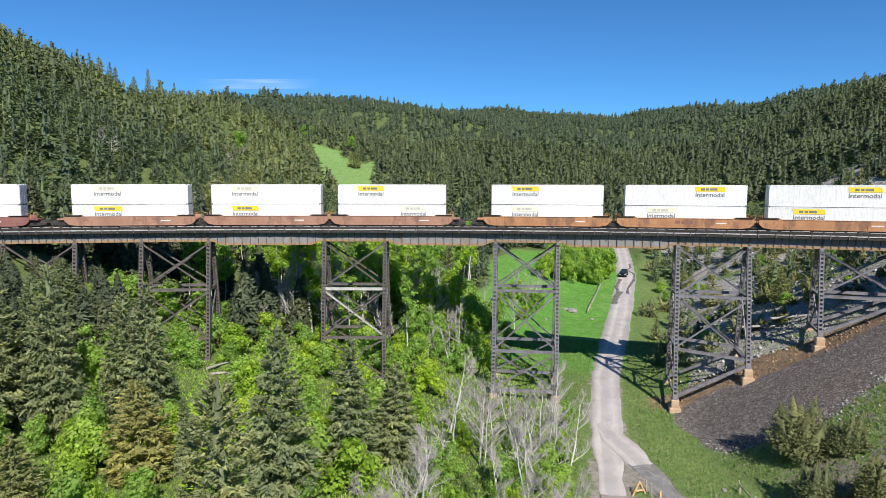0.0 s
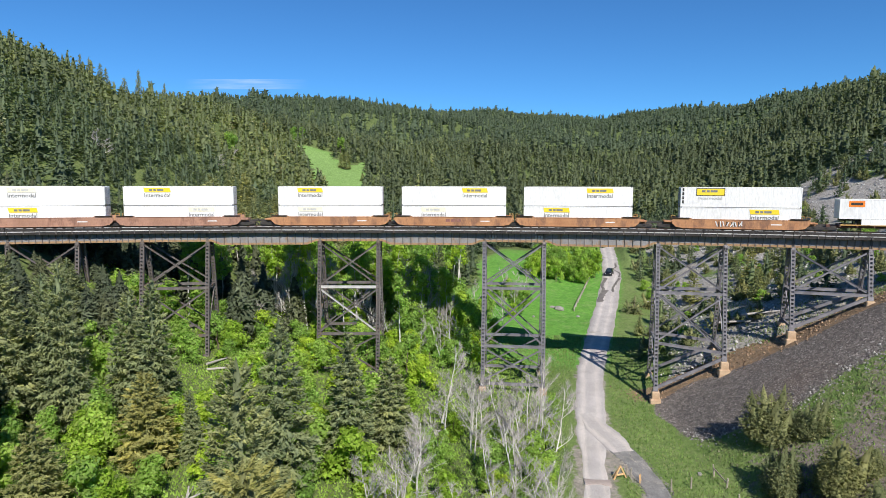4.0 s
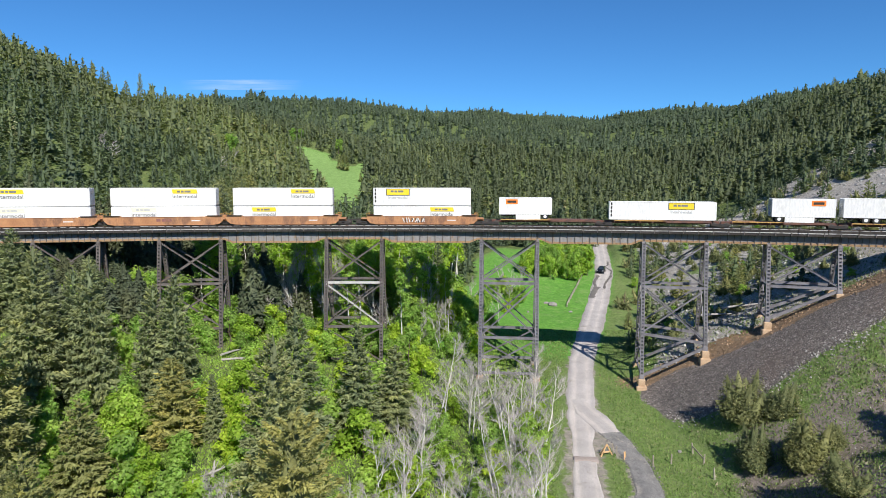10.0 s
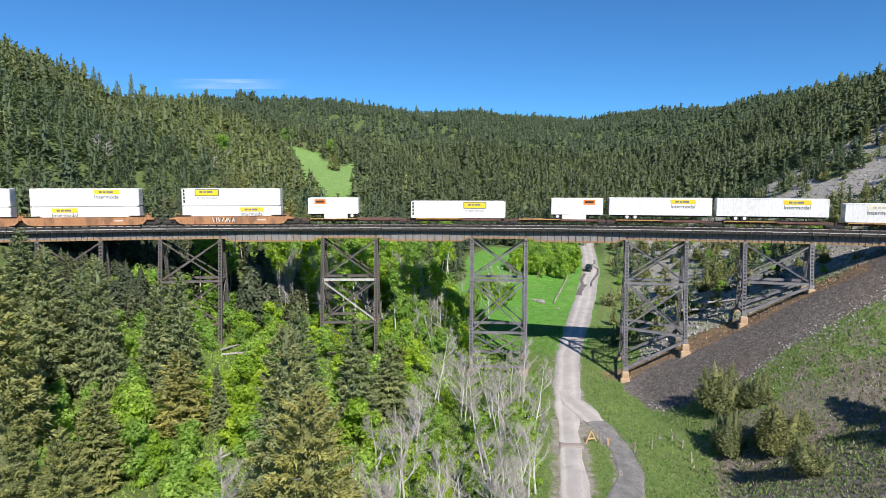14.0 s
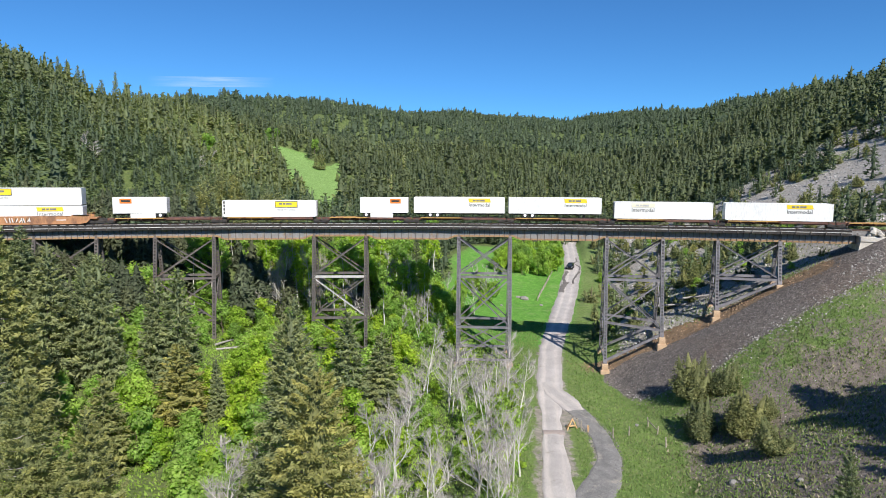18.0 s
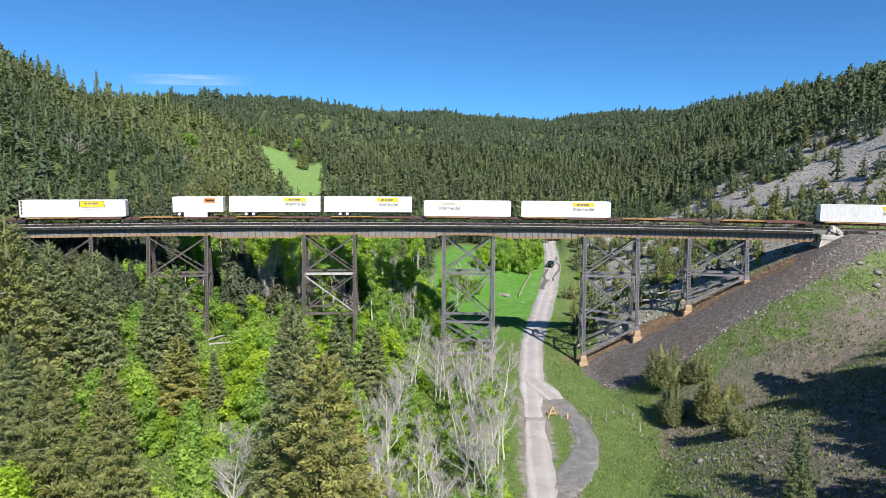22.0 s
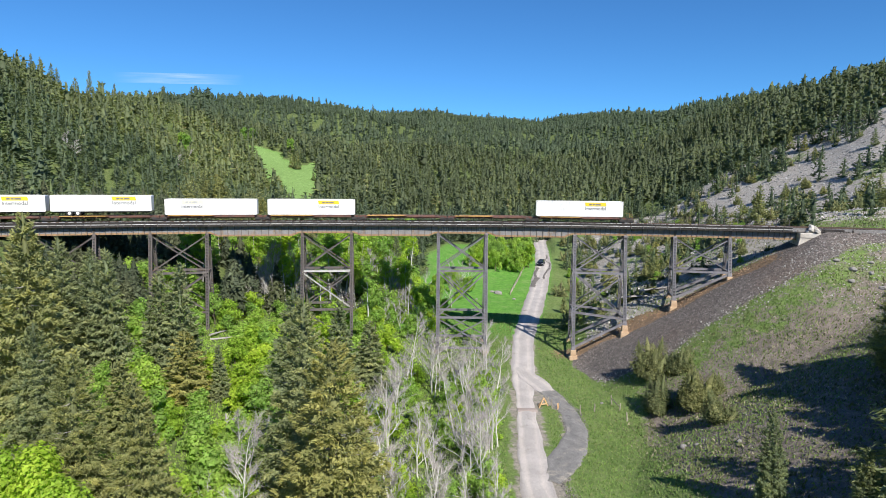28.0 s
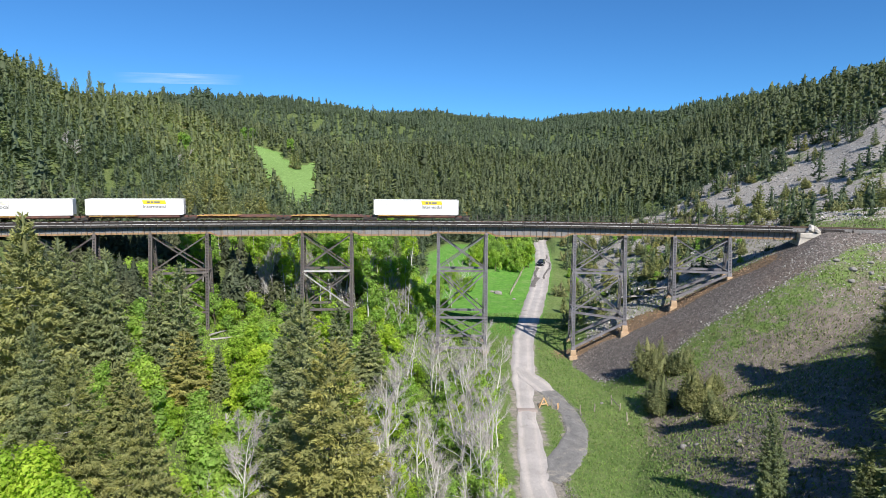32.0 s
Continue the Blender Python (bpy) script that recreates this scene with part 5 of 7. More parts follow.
# conifers of 10 m, scaled when planted
FIRS = []
FIRS_FAR = []
FIRS_MID = []
FIRS_NEAR = []
FIRS_SHADE = []
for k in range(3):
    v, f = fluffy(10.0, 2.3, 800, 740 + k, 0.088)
    FIRS_SHADE.append(tree_kind("spruce_tree", "spruce behind the viaduct, its needles coloured dark for the wood's shade", "tree", "spruces in the shaded wood",
                                trunk_shape(9.7, 0.17).mesh("trunk", BARK), array_mesh("crown", v, f, FIR_SHADE_TINT)))
for k, (mt, rad, pw) in enumerate(((FIR, 2.5, 0.68), (FIR, 2.8, 0.76), (FIR_OLIVE, 2.9, 0.66), (FIR, 2.2, 0.68), (FIR_OLIVE, 2.6, 0.72))):
    olive = mt is FIR_OLIVE
    v, f, tone = boughed_fir(10.0, rad * 1.05, 2000, 440 + k, pw, 0.063, 120)
    me = array_mesh("crown", v, f, mt)
    me.attributes.new("tone", "FLOAT", "POINT").data.foreach_set("value", tone.astype(np.float32))
    FIRS_FAR.append(tree_kind("fir_tree", "olive-tinged fir tree on the valley side" if olive else "dark green fir tree on the valley side", "tree", "firs in the valley",
                              trunk_shape(9.7, 0.17).mesh("trunk", BARK), me))
    for kinds, count, spray, boughs in ((FIRS_NEAR, 46000, 0.0185, 460), (FIRS, 20000, 0.028, 360), (FIRS_MID, 9500, 0.04, 260)):
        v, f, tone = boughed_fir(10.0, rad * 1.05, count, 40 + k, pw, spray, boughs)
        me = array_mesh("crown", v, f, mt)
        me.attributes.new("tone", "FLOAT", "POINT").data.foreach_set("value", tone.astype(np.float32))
        tree = tree_kind("fir_tree", "dense olive-tinged fir tree with drooping boughs" if olive else "dense dark green fir tree with drooping boughs", "tree", "firs in the valley",
                         trunk_shape(9.7, 0.17).mesh("trunk", BARK), me)
        if kinds is not FIRS_MID:
            g = random.Random(90 + k)
            for _ in range(9):
                u, a, reach = g.uniform(0.25, 0.8), g.uniform(0, 6.28), g.uniform(0.5, 0.85)
                way = Vector((math.cos(a), math.sin(a), g.uniform(-0.1, 0.3)))
                r = rad * (1 - u) ** pw * reach
                p = Vector((0, 0, 10 * u))
                part("dead_branch", Shape().rod([p, p + way * r * 0.6 + Vector((0, 0, -0.05)), p + way * r * 1.15], [0.035, 0.026, 0.008], 4), TWIG, tree, "bare grey branch")
        kinds.append(tree)


def leaf_cloud(lobes, count, size, seed, hollow=0.45):
    """Leaf clumps scattered through a few uneven lobes (x, y, z, rx, ry, rz)."""
    g = np.random.default_rng(seed)
    w = np.array([l[3] * l[4] + l[4] * l[5] + l[3] * l[5] for l in lobes])
    pick = g.choice(len(lobes), count, p=w / w.sum())
    L = np.array(lobes)[pick]
    d = g.normal(0, 1, (count, 3))
    d /= np.linalg.norm(d, axis=1, keepdims=True)
    rad = (hollow + (1 - hollow) * g.random(count) ** 0.5)[:, None] * (1 + 0.22 * np.sin(d[:, :1] * 5 + d[:, 1:2] * 7 + d[:, 2:3] * 4))
    c = L[:, :3] + d * L[:, 3:] * rad
    out = d + g.normal(0, 0.4, (count, 3)) + np.array([0, 0, 0.4])
    out /= np.linalg.norm(out, axis=1, keepdims=True)
    way = np.cross(out, g.normal(0, 1, (count, 3)))
    way /= np.linalg.norm(way, axis=1, keepdims=True)
    sz = size * g.uniform(0.6, 1.4, count)
    return slivers(c - way * sz[:, None] * 0.5, way, out, sz, sz * g.uniform(0.7, 1.1, count))


def random_lobes(n, reach, low, high, r, seed):
    g = np.random.default_rng(seed)
    out = []
    for k in range(n):
        u = (k + 0.5) / n
        a, q = g.uniform(0, 6.28), reach * g.uniform(0.25, 1.0) * (1 - 0.55 * u)
        rr = r * g.uniform(0.7, 1.2)
        out.append((q * math.cos(a), q * math.sin(a), low + (high - low) * u, rr, rr * g.uniform(0.8, 1.1), rr * g.uniform(0.7, 1.0)))
    return out


def limb_shape(high, r, reach, n, seed, start=0.25, sag=0.5):
    """A trunk with limbs."""
    g = random.Random(seed)
    sh = Shape()
    pts = [Vector((0, 0, -0.5))]
    lean = Vector((g.uniform(-0.08, 0.08), g.uniform(-0.08, 0.08), 1))
    for k in range(1, 7):
        pts.append(Vector((lean.x * high * k / 6 + g.uniform(-0.12, 0.12), lean.y * high * k / 6 + g.uniform(-0.12, 0.12), high * k / 6)))
    sh.rod(pts, [max(0.012, r * (1.08 - k / 6)) for k in range(7)], 6)
    for i in range(n):
        u = start + (1 - start) * (i + g.random()) / n
        k = min(5, int(u * 6))
        p = pts[k].lerp(pts[k + 1], u * 6 - k)
        a = g.uniform(0, 6.28)
        ln = reach * (1.15 - u) * g.uniform(0.6, 1.2) + 0.25
        way = Vector((math.cos(a), math.sin(a), sag + g.uniform(0, 0.6))).normalized()
        rb = max(0.014, r * 0.38 * (1.1 - u))
        q = p + way * ln * 0.55
        e = q + (way + Vector((g.uniform(-0.3, 0.3), g.uniform(-0.3, 0.3), 0.35))).normalized() * ln * 0.5
        sh.tube(p, q, rb, rb * 0.65, 4, caps=False).tube(q, e, rb * 0.65, 0.008, 3, caps=False)
    return sh


# leafy bushes and young trees, about 5 m; bare aspens, about 8 m; leafy aspens, about 11 m; junipers, about 4 m
BUSHES_FAR = []
for k in range(6):
    v, f = leaf_cloud(random_lobes(13, 1.8, 0.8, 4.4, 0.85, 560 + k), 1700, 0.27, 570 + k, 0.25)
    BUSHES_FAR.append(tree_kind("leafy_shrub", "broadleaf shrub in fresh green leaf behind the viaduct", "shrub", "shrubs behind the viaduct",
                                trunk_shape(3.6, 0.09, 0.2, 5).mesh("trunk", BARK), array_mesh("crown", v, f, LEAF if k < 5 else LEAF_YELLOW)))
BUSHES = []
for k in range(5):
    mt = LEAF_YELLOW if k in (1, 3) else LEAF
    v, f = leaf_cloud(random_lobes(13, 1.8, 0.8, 4.4, 0.82, 60 + k), 1900, 0.285, 70 + k, 0.45)
    BUSHES.append(tree_kind("leafy_tree", "young broadleaf tree in bright yellow-green spring leaf" if mt is LEAF_YELLOW else "young broadleaf tree in fresh green spring leaf", "tree", "broadleaf trees in the valley",
                            limb_shape(4.2, 0.09, 1.7, 6, 80 + k).mesh("trunk", BARK), array_mesh("crown", v, f, mt)))


TALL_LEAFY = []
for k in range(2):
    v, f = leaf_cloud(random_lobes(30, 2.9, 3.0, 11.4, 1.15, 860 + k), 9000, 0.25, 870 + k, 0.45)
    TALL_LEAFY.append(tree_kind("leafy_tree", "tall broadleaf tree in bright yellow-green spring leaf", "tree", "broadleaf trees in the valley",
                                limb_shape(10.0, 0.16, 2.6, 9, 880 + k).mesh("trunk", BARK), array_mesh("crown", v, f, LEAF_YELLOW)))


def crooked(g, p, way, length, r, steps=4, wander=0.3):
    """A branch that wanders as it grows: its points and radii."""
    pts, way = [p], way.normalized()
    for k in range(steps):
        way = (way + Vector((g.uniform(-wander, wander), g.uniform(-wander, wander), g.uniform(-0.1, 0.25)))).normalized()
        pts.append(pts[-1] + way * length / steps)
    return pts, [max(0.007, r * (1 - 0.9 * k / steps)) for k in range(steps + 1)]


BARE = []
for k in range(6):
    g = random.Random(300 + k)
    b = thing("bare_aspen", "leafless white-stemmed aspen with fine pale twigs", "tree", "bare aspens in the valley")
    stem, radii = crooked(g, Vector((0, 0, -0.3)), Vector((g.uniform(-0.12, 0.12), g.uniform(-0.12, 0.12), 1)), 8.4, 0.10, 8, 0.16)
    part("trunk", Shape().rod(stem, [max(r, 0.016) for r in radii], 6).mesh("trunk", ASPEN_BARK), None, b)
    twig_root, twig_way = [], []
    for i in range(9):
        u = 0.2 + 0.75 * (i + g.random()) / 9
        j = min(7, int(u * 8))
        p = stem[j].lerp(stem[j + 1], u * 8 - j)
        a = g.uniform(0, 6.28)
        reach = (2.9 * (1.1 - u) + 0.7) * g.uniform(0.7, 1.15)
        pts, rr = crooked(g, p, Vector((math.cos(a), math.sin(a), g.uniform(0.5, 1.1))), reach, 0.045 * (1.25 - u), 4, 0.35)
        sh = Shape().rod(pts, rr, 4)
        for m in range(3):
            q = pts[1 + m]
            fork, fr = crooked(g, q, (pts[2 + m] - q).normalized() + Vector((g.uniform(-0.8, 0.8), g.uniform(-0.8, 0.8), 0.3)), reach * 0.45, 0.02, 2, 0.3)
            sh.rod(fork, fr, 3)
            for e in (0.3, 0.7, 1.0):
                twig_root.append(fork[0].lerp(fork[2], e))
                twig_way.append(fork[2] - fork[0])
        for e in (0.35, 0.55, 0.8, 1.0):
            twig_root.append(pts[0].lerp(pts[4], e))
            twig_way.append(pts[4] - pts[0])
        part("limb", sh, ASPEN_BARK, b)
    h = np.random.default_rng(400 + k)
    pick = h.integers(0, len(twig_root), 760)
    way = np.array([w.normalized() for w in twig_way])[pick] + h.normal(0, 0.5, (760, 3)) + np.array([0, 0, 0.35])
    way /= np.linalg.norm(way, axis=1, keepdims=True)
    v, f = slivers(np.array(twig_root)[pick] + h.normal(0, 0.06, (760, 3)), way, h.normal(0, 1, (760, 3)), h.uniform(0.25, 0.95, 760), np.full(760, 0.026))
    part("twig_crown", array_mesh("twig_crown", v, f, TWIG), None, b)
    BARE.append(b)
ASPENS = []
for k in range(3):
    v, f = leaf_cloud(random_lobes(15, 1.9, 5.2, 11.0, 0.72, 160 + k), 1500, 0.27, 170 + k, 0.2)
    ASPENS.append(tree_kind("aspen_tree", "tall white-barked aspen with light green leaves", "tree", "aspens behind the viaduct",
                            limb_shape(10.5, 0.11, 1.9, 9, 180 + k, start=0.5).mesh("trunk", ASPEN_BARK), array_mesh("crown", v, f, LEAF_YELLOW if k == 1 else LEAF)))
def cone_cluster(n, sprays, seed, length):
    """Several upright tufted cones leaning from one foot."""
    g = np.random.default_rng(seed)
    out = []
    for k in range(n):
        h, a, q = g.uniform(1.7, 3.6), g.uniform(0, 6.28), g.uniform(0.1, 1.15)
        v, f = fluffy(h, g.uniform(0.85, 1.15), int(sprays * h / 3), seed * 9 + k, length * 3 / h, power=0.62, body=0.4)
        v = v + np.array([q * math.cos(a), q * math.sin(a), -0.1]) * (0.5 + v[:, 2:3] / h * 0.7)
        out.append((v, f))
    return joined(*out)


JUNIPERS_FAR, JUNIPERS = [], []
for k in range(3):
    JUNIPERS_FAR.append(tree_kind("juniper_bush", "grey-green juniper on the rocky valley side", "bush", "junipers on the slope",
                                  trunk_shape(2.6, 0.1, 0.2, 5).mesh("trunk", BARK), array_mesh("crown", *cone_cluster(5, 130, 66 + k, 0.13), JUNIPER)))
    JUNIPERS.append(tree_kind("juniper_bush", "upright grey-green juniper bush on dry grass", "bush", "junipers on the slope",
                              limb_shape(2.6, 0.1, 1.0, 8, 280 + k).mesh("trunk", BARK), array_mesh("crown", *cone_cluster(8, 900, 26 + k, 0.06), JUNIPER)))

# firs whose tops were sighted, and unseen ones on the right placed to shade the slope: x, y, height of the top, kind,
# width
TALL = [(-16.8, -61.3, -1.4, 0, 1.0), (-13.1, -70.2, -3.0, 2, 1.1), (-22.0, -36.0, -4.8, 1, 0.95), (-16.4, -28.4, -8.1, 0, 0.95), (-12.3, -22.7, -12.4, 1, 1.0),
        (-36.5, -33.4, -11.1, 2, 1.1), (-48.8, -27.3, -0.5, 1, 0.8), (-51.6, -26.1, -2.0, 0, 0.75), (-43.4, -23.1, -4.4, 0, 0.85), (-40.3, -24.2, -2.9, 3, 0.95), (-54.3, -30.0, 1.2, 1, 0.9),
        (-46.3, -50.0, 5.8, 4, 0.85), (-41.6, -58.0, -4.1, 0, 0.95), (-35.7, -64.0, -5.6, 2, 0.95), (-28.3, -67.9, -6.1, 4, 0.95), (-52.2, -42.0, -0.9, 1, 0.9),
        (-32.3, -31.7, -13.4, 3, 0.7), (-8.0, 35.0, -3.9, 3, 0.75), (49.2, -52.8, 2.5, 1, 1.0), (25.9, -65.0, -11.3, 3, 0.62), (29.3, -72.0, -11.9, 3, 0.75),
        (52.0, -61.0, 1.0, 0, 1.25), (46.5, -66.0, 0.5, 1, 1.4), (57.0, -61.0, -3.0, 1, 0.9), (59.0, -66.0, 3.0, 0, 1.1), (42.0, -74.0, -2.0, 1, 1.4), (51.0, -72.0, 3.0, 0, 1.4),
        (36.5, -80.0, -5.0, 1, 1.4), (46.8, -58.5, 0.0, 0, 1.3), (64.0, -63.0, -2.0, 1, 1.0), (-60.0, -8.0, -2.5, 1, 0.95), (-58.0, -55.0, 2.0, 0, 0.9), (-66.0, -38.0, 4.0, 1, 0.9), (-63.0, -20.0, 2.5, 3, 1.0)]
for x, y, top, k, wd in TALL:
    h = top - ground_at(x, y) + 0.3
    plant((FIRS_NEAR if y < -57 and x < 30 else FIRS if y < -44 else FIRS_MID)[k], x, y, h / 10.0, 1.04 * wd * min(1.2, max(0.72, 13.0 / h)) ** 0.6)

TAKEN = [(t[0], t[1], 2.0) for t in TALL]


def free(x, y, gap):
    return all((x - a) ** 2 + (y - b) ** 2 > (gap + r) ** 2 for a, b, r in TAKEN)


# an unseen grove on the right-hand shoulder, placed so that its shade falls over the slope
for k in range(90):
    x, y = random.uniform(30, 70), random.uniform(-92, -50)
    if x > -8.7 + (y + 116) * 0.86 + 4.0 and free(x, y, 0.7):
        plant(FIRS_FAR[k % 5], x, y, random.uniform(1.25, 1.6) if y < -67 else random.uniform(0.8, 1.05), 1.05)
        TAKEN.append((x, y, 1.6))

# more firs crowd the near bank, lower than those sighted
made = 0
for _ in range(400):
    x, y = random.uniform(-66, -29), random.uniform(-84, -12)
    if made < 3 and free(x, y, 2.3):
        plant((FIRS if y < -52 else FIRS_MID)[random.choice((0, 1, 1, 2, 4))], x, y, random.uniform(0.75, 1.15), random.uniform(1.0, 1.2))
        TAKEN.append((x, y, 2.0))
        made += 1

# leafy understorey on the near left, thinning towards the road
made = 0
for _ in range(6000):
    x, y = random.uniform(-58, 4), random.uniform(-84, 8)
    dx = x - float(road_x(y))
    if made >= 230 or dx > -5 or (x > -9 and y > -62) or not free(x, y, 0.5):
        continue
    s = random.uniform(0.7, 1.35) * (0.8 if dx > -10 else 1.0)
    plant(BUSHES[random.choice((0, 1, 2, 3, 4, 1, 3) if x > -40 else (0, 2, 4))], x, y, s, random.uniform(0.9, 1.15))
    TAKEN.append((x, y, 0.45))
    made += 1
made = 0
for _ in range(1500):
    x, y = random.uniform(-13, 9), random.uniform(-66, -12)
    dx = x - float(road_x(y))
    if made >= 100 or dx > -4.2 or dx < -21 or not free(x, y, 0.2):
        continue
    if random.random() < 0.5:
        plant(BUSHES[random.randrange(5)], x, y, random.uniform(0.5, 0.95))
    else:
        plant(BARE[random.randrange(6)], x, y, random.uniform(0.75, 1.25), 1.1)
    TAKEN.append((x, y, 0.5))
    made += 1

# green bushes crowd the road's left verge
for k in range(16):
    y = -56 + 2.6 * k + random.uniform(-1, 1)
    plant(BUSHES[random.randrange(5)], float(road_x(y)) - random.uniform(5.0, 7.5), y, random.uniform(0.6, 0.95), 1.1)

# behind the viaduct: leafy shrubs first, then white-stemmed aspens, then firs coloured dark for shade
made = 0
for _ in range(3000):
    x, y = random.uniform(-72, 3), random.uniform(5, 64)
    dx = x - float(road_x(y))
    if made >= 300 or dx > -22 - 14 * (y > 22) or not free(x, y, 0.35):
        continue
    r = random.random()
    room = max(5.0, -1.0 - ground_at(x, y))
    if y < 22 and r < 0.16 and x > -40:
        plant(BARE[random.randrange(6)], x, y, random.uniform(0.9, 1.4))
    elif y < 17 and x > -46 and r < 0.75:
        plant(BUSHES_FAR[random.randrange(6)], x, y, random.uniform(0.75, 1.3), 1.1)
    elif y < 34 and x > -50 and r < 0.93 or x > -14:
        plant(ASPENS[random.randrange(3)], x, y, min(random.uniform(1.1, 1.75), room / 11.2))
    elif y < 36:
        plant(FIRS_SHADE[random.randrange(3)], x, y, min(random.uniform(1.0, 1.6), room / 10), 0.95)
    else:
        plant(FIRS_FAR[random.randrange(5)], x, y, random.uniform(0.9, 1.3), 0.95)
    TAKEN.append((x, y, 0.7))
    made += 1

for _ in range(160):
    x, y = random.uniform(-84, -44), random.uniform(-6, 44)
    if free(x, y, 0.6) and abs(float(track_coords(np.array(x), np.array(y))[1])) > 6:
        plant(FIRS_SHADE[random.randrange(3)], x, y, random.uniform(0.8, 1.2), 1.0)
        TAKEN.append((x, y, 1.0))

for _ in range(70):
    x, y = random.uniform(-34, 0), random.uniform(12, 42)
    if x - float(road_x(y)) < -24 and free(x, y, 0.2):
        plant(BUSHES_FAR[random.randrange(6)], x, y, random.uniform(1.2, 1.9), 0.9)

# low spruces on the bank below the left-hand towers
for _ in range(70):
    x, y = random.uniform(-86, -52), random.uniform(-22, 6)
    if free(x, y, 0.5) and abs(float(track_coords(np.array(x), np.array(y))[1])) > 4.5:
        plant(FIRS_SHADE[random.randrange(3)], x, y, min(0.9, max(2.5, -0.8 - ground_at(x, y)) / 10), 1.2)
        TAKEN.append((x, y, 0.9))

# pale-stemmed bare aspens at the front of the wood
for k in range(16):
    x, y = random.uniform(-38, -6), random.uniform(10, 20)
    plant(BARE[k % 6], x, y, random.uniform(1.4, 1.9), 0.8)

# bright bushes in the near corner
for x, y, sz in ((-46, -56, 1.1), (-49, -52, 1.2), (-44.5, -60, 1.0), (-51, -57, 1.2), (-42.0, -62.5, 0.9), (-47.5, -62, 1.1), (-43.8, -32, 1.0), (-41.5, -35, 0.9)):
    plant(BUSHES[1 if sz > 1.05 else 3], x, y, sz, 1.1)

for k, (x, y, sz) in enumerate(((-34.2, -72.2, 1.05), (-37.6, -71.0, 1.0), (-31.2, -73.6, 0.95), (-40.8, -69.5, 1.0))):
    plant(TALL_LEAFY[k % 2], x, y, sz, 1.0)

# leafy trees and bare stems between the near firs
for x, y, sz in ((-25.5, -50.0, 1.3), (-23.5, -54.0, 1.2), (-28.5, -53.0, 1.15), (-21.8, -58.5, 1.1), (-26.0, -57.5, 1.2), (-22.5, -47.0, 1.2), (-30.5, -47.5, 1.1), (-24.0, -62.0, 1.1), (-21.0, -64.5, 1.0), (-20.5, -68.0, 1.0)):
    plant(BUSHES[int(sz * 100) % 5], x, y, sz, 1.1)
for x, y, sz in ((-23.6, -57.0, 1.15), (-22.4, -60.5, 1.3), (-21.2, -66.0, 1.1), (-25.0, -52.5, 1.0)):
    plant(BARE[int(sz * 100) % 6], x, y, sz, 1.0)

# lone firs in the clearing
for x, y, sz in ((-61, 231, 1.0), (-64, 233, 0.8), (-50, 212, 0.45), (-48, 205, 0.4)):
    plant(FIRS_FAR[0], x, y, sz, 1.2)

# junipers and shrubs beside the road and on the slopes
for x, y, s, w in ((32.0, -24.5, 1.95, 1.2), (29.8, -32.0, 1.7, 1.0), (33.8, -34.5, 1.9, 1.2), (33.0, -44.0, 1.2, 1.35), (35.0, -26.5, 1.5, 1.1), (37.5, -34.5, 0.85, 1.2),
                   (27.5, -76.0, 0.6, 1.2)):
    plant(JUNIPERS[random.randrange(3)], x, y, s, w)
    TAKEN.append((x, y, 1.5))
for _ in range(110):
    y = random.uniform(6, 120)
    x = float(road_x(y)) + random.uniform(6.5, 62)
    if free(x, y, 0.8):
        r = random.random()
        if r < 0.62 or y < 40 and r < 0.72:
            plant(JUNIPERS_FAR[random.randrange(3)], x, y, random.uniform(0.6, 1.5), 1.25)
        elif r < 0.84:
            plant(BUSHES_FAR[random.randrange(4)], x, y, random.uniform(0.35, 0.7), 1.2)
        else:
            plant(FIRS_FAR[random.choice((2, 3, 4))], x, y, random.uniform(0.35, 0.85), 1.2)
        TAKEN.append((x, y, 1.0))
for _ in range(240):
    x, y = random.uniform(62, 150), random.uniform(0, 118)
    s_, n_ = track_coords(np.array(x), np.array(y))
    if (n_ < -22 or n_ < -9 and x < 78) and free(x, y, 0.5) and (scree_mask(np.array(x), np.array(y)) < 0.25 or random.random() < 0.2):
        if random.random() < 0.84:
            plant(JUNIPERS_FAR[random.randrange(3)], x, y, random.uniform(0.5, 1.2), 1.2)
        else:
            plant(FIRS_FAR[random.choice((0, 2, 3, 4))], x, y, random.uniform(0.4, 0.9), 1.0)
        TAKEN.append((x, y, 0.8))
for _ in range(44):
    y = random.uniform(80, 104)
    x = float(road_x(y)) - random.uniform(4.6, 24)
    plant(BUSHES_FAR[random.choice((0, 1, 2, 4, 5))], x, y, random.uniform(1.3, 1.85), 0.8)
for _ in range(110):
    x, y = random.uniform(32, 84), random.uniform(-12, 34)
    s_, n_ = (float(v) for v in track_coords(np.array(x), np.array(y)))
    if x - float(road_x(y)) > 8 and n_ < -3.2 and s_ < 86 and free(x, y, 0.3) and wave(np.array(x), np.array(y), 5.0, 3) > -0.35:
        if random.random() < 0.7:
            plant(JUNIPERS_FAR[random.randrange(3)], x, y, min(random.uniform(0.4, 1.1), max(0.3, (-1.8 - ground_at(x, y)) / 4)), 1.4)
        else:
            plant(BUSHES_FAR[random.randrange(4)], x, y, random.uniform(0.25, 0.5), 1.3)
        TAKEN.append((x, y, 0.8))

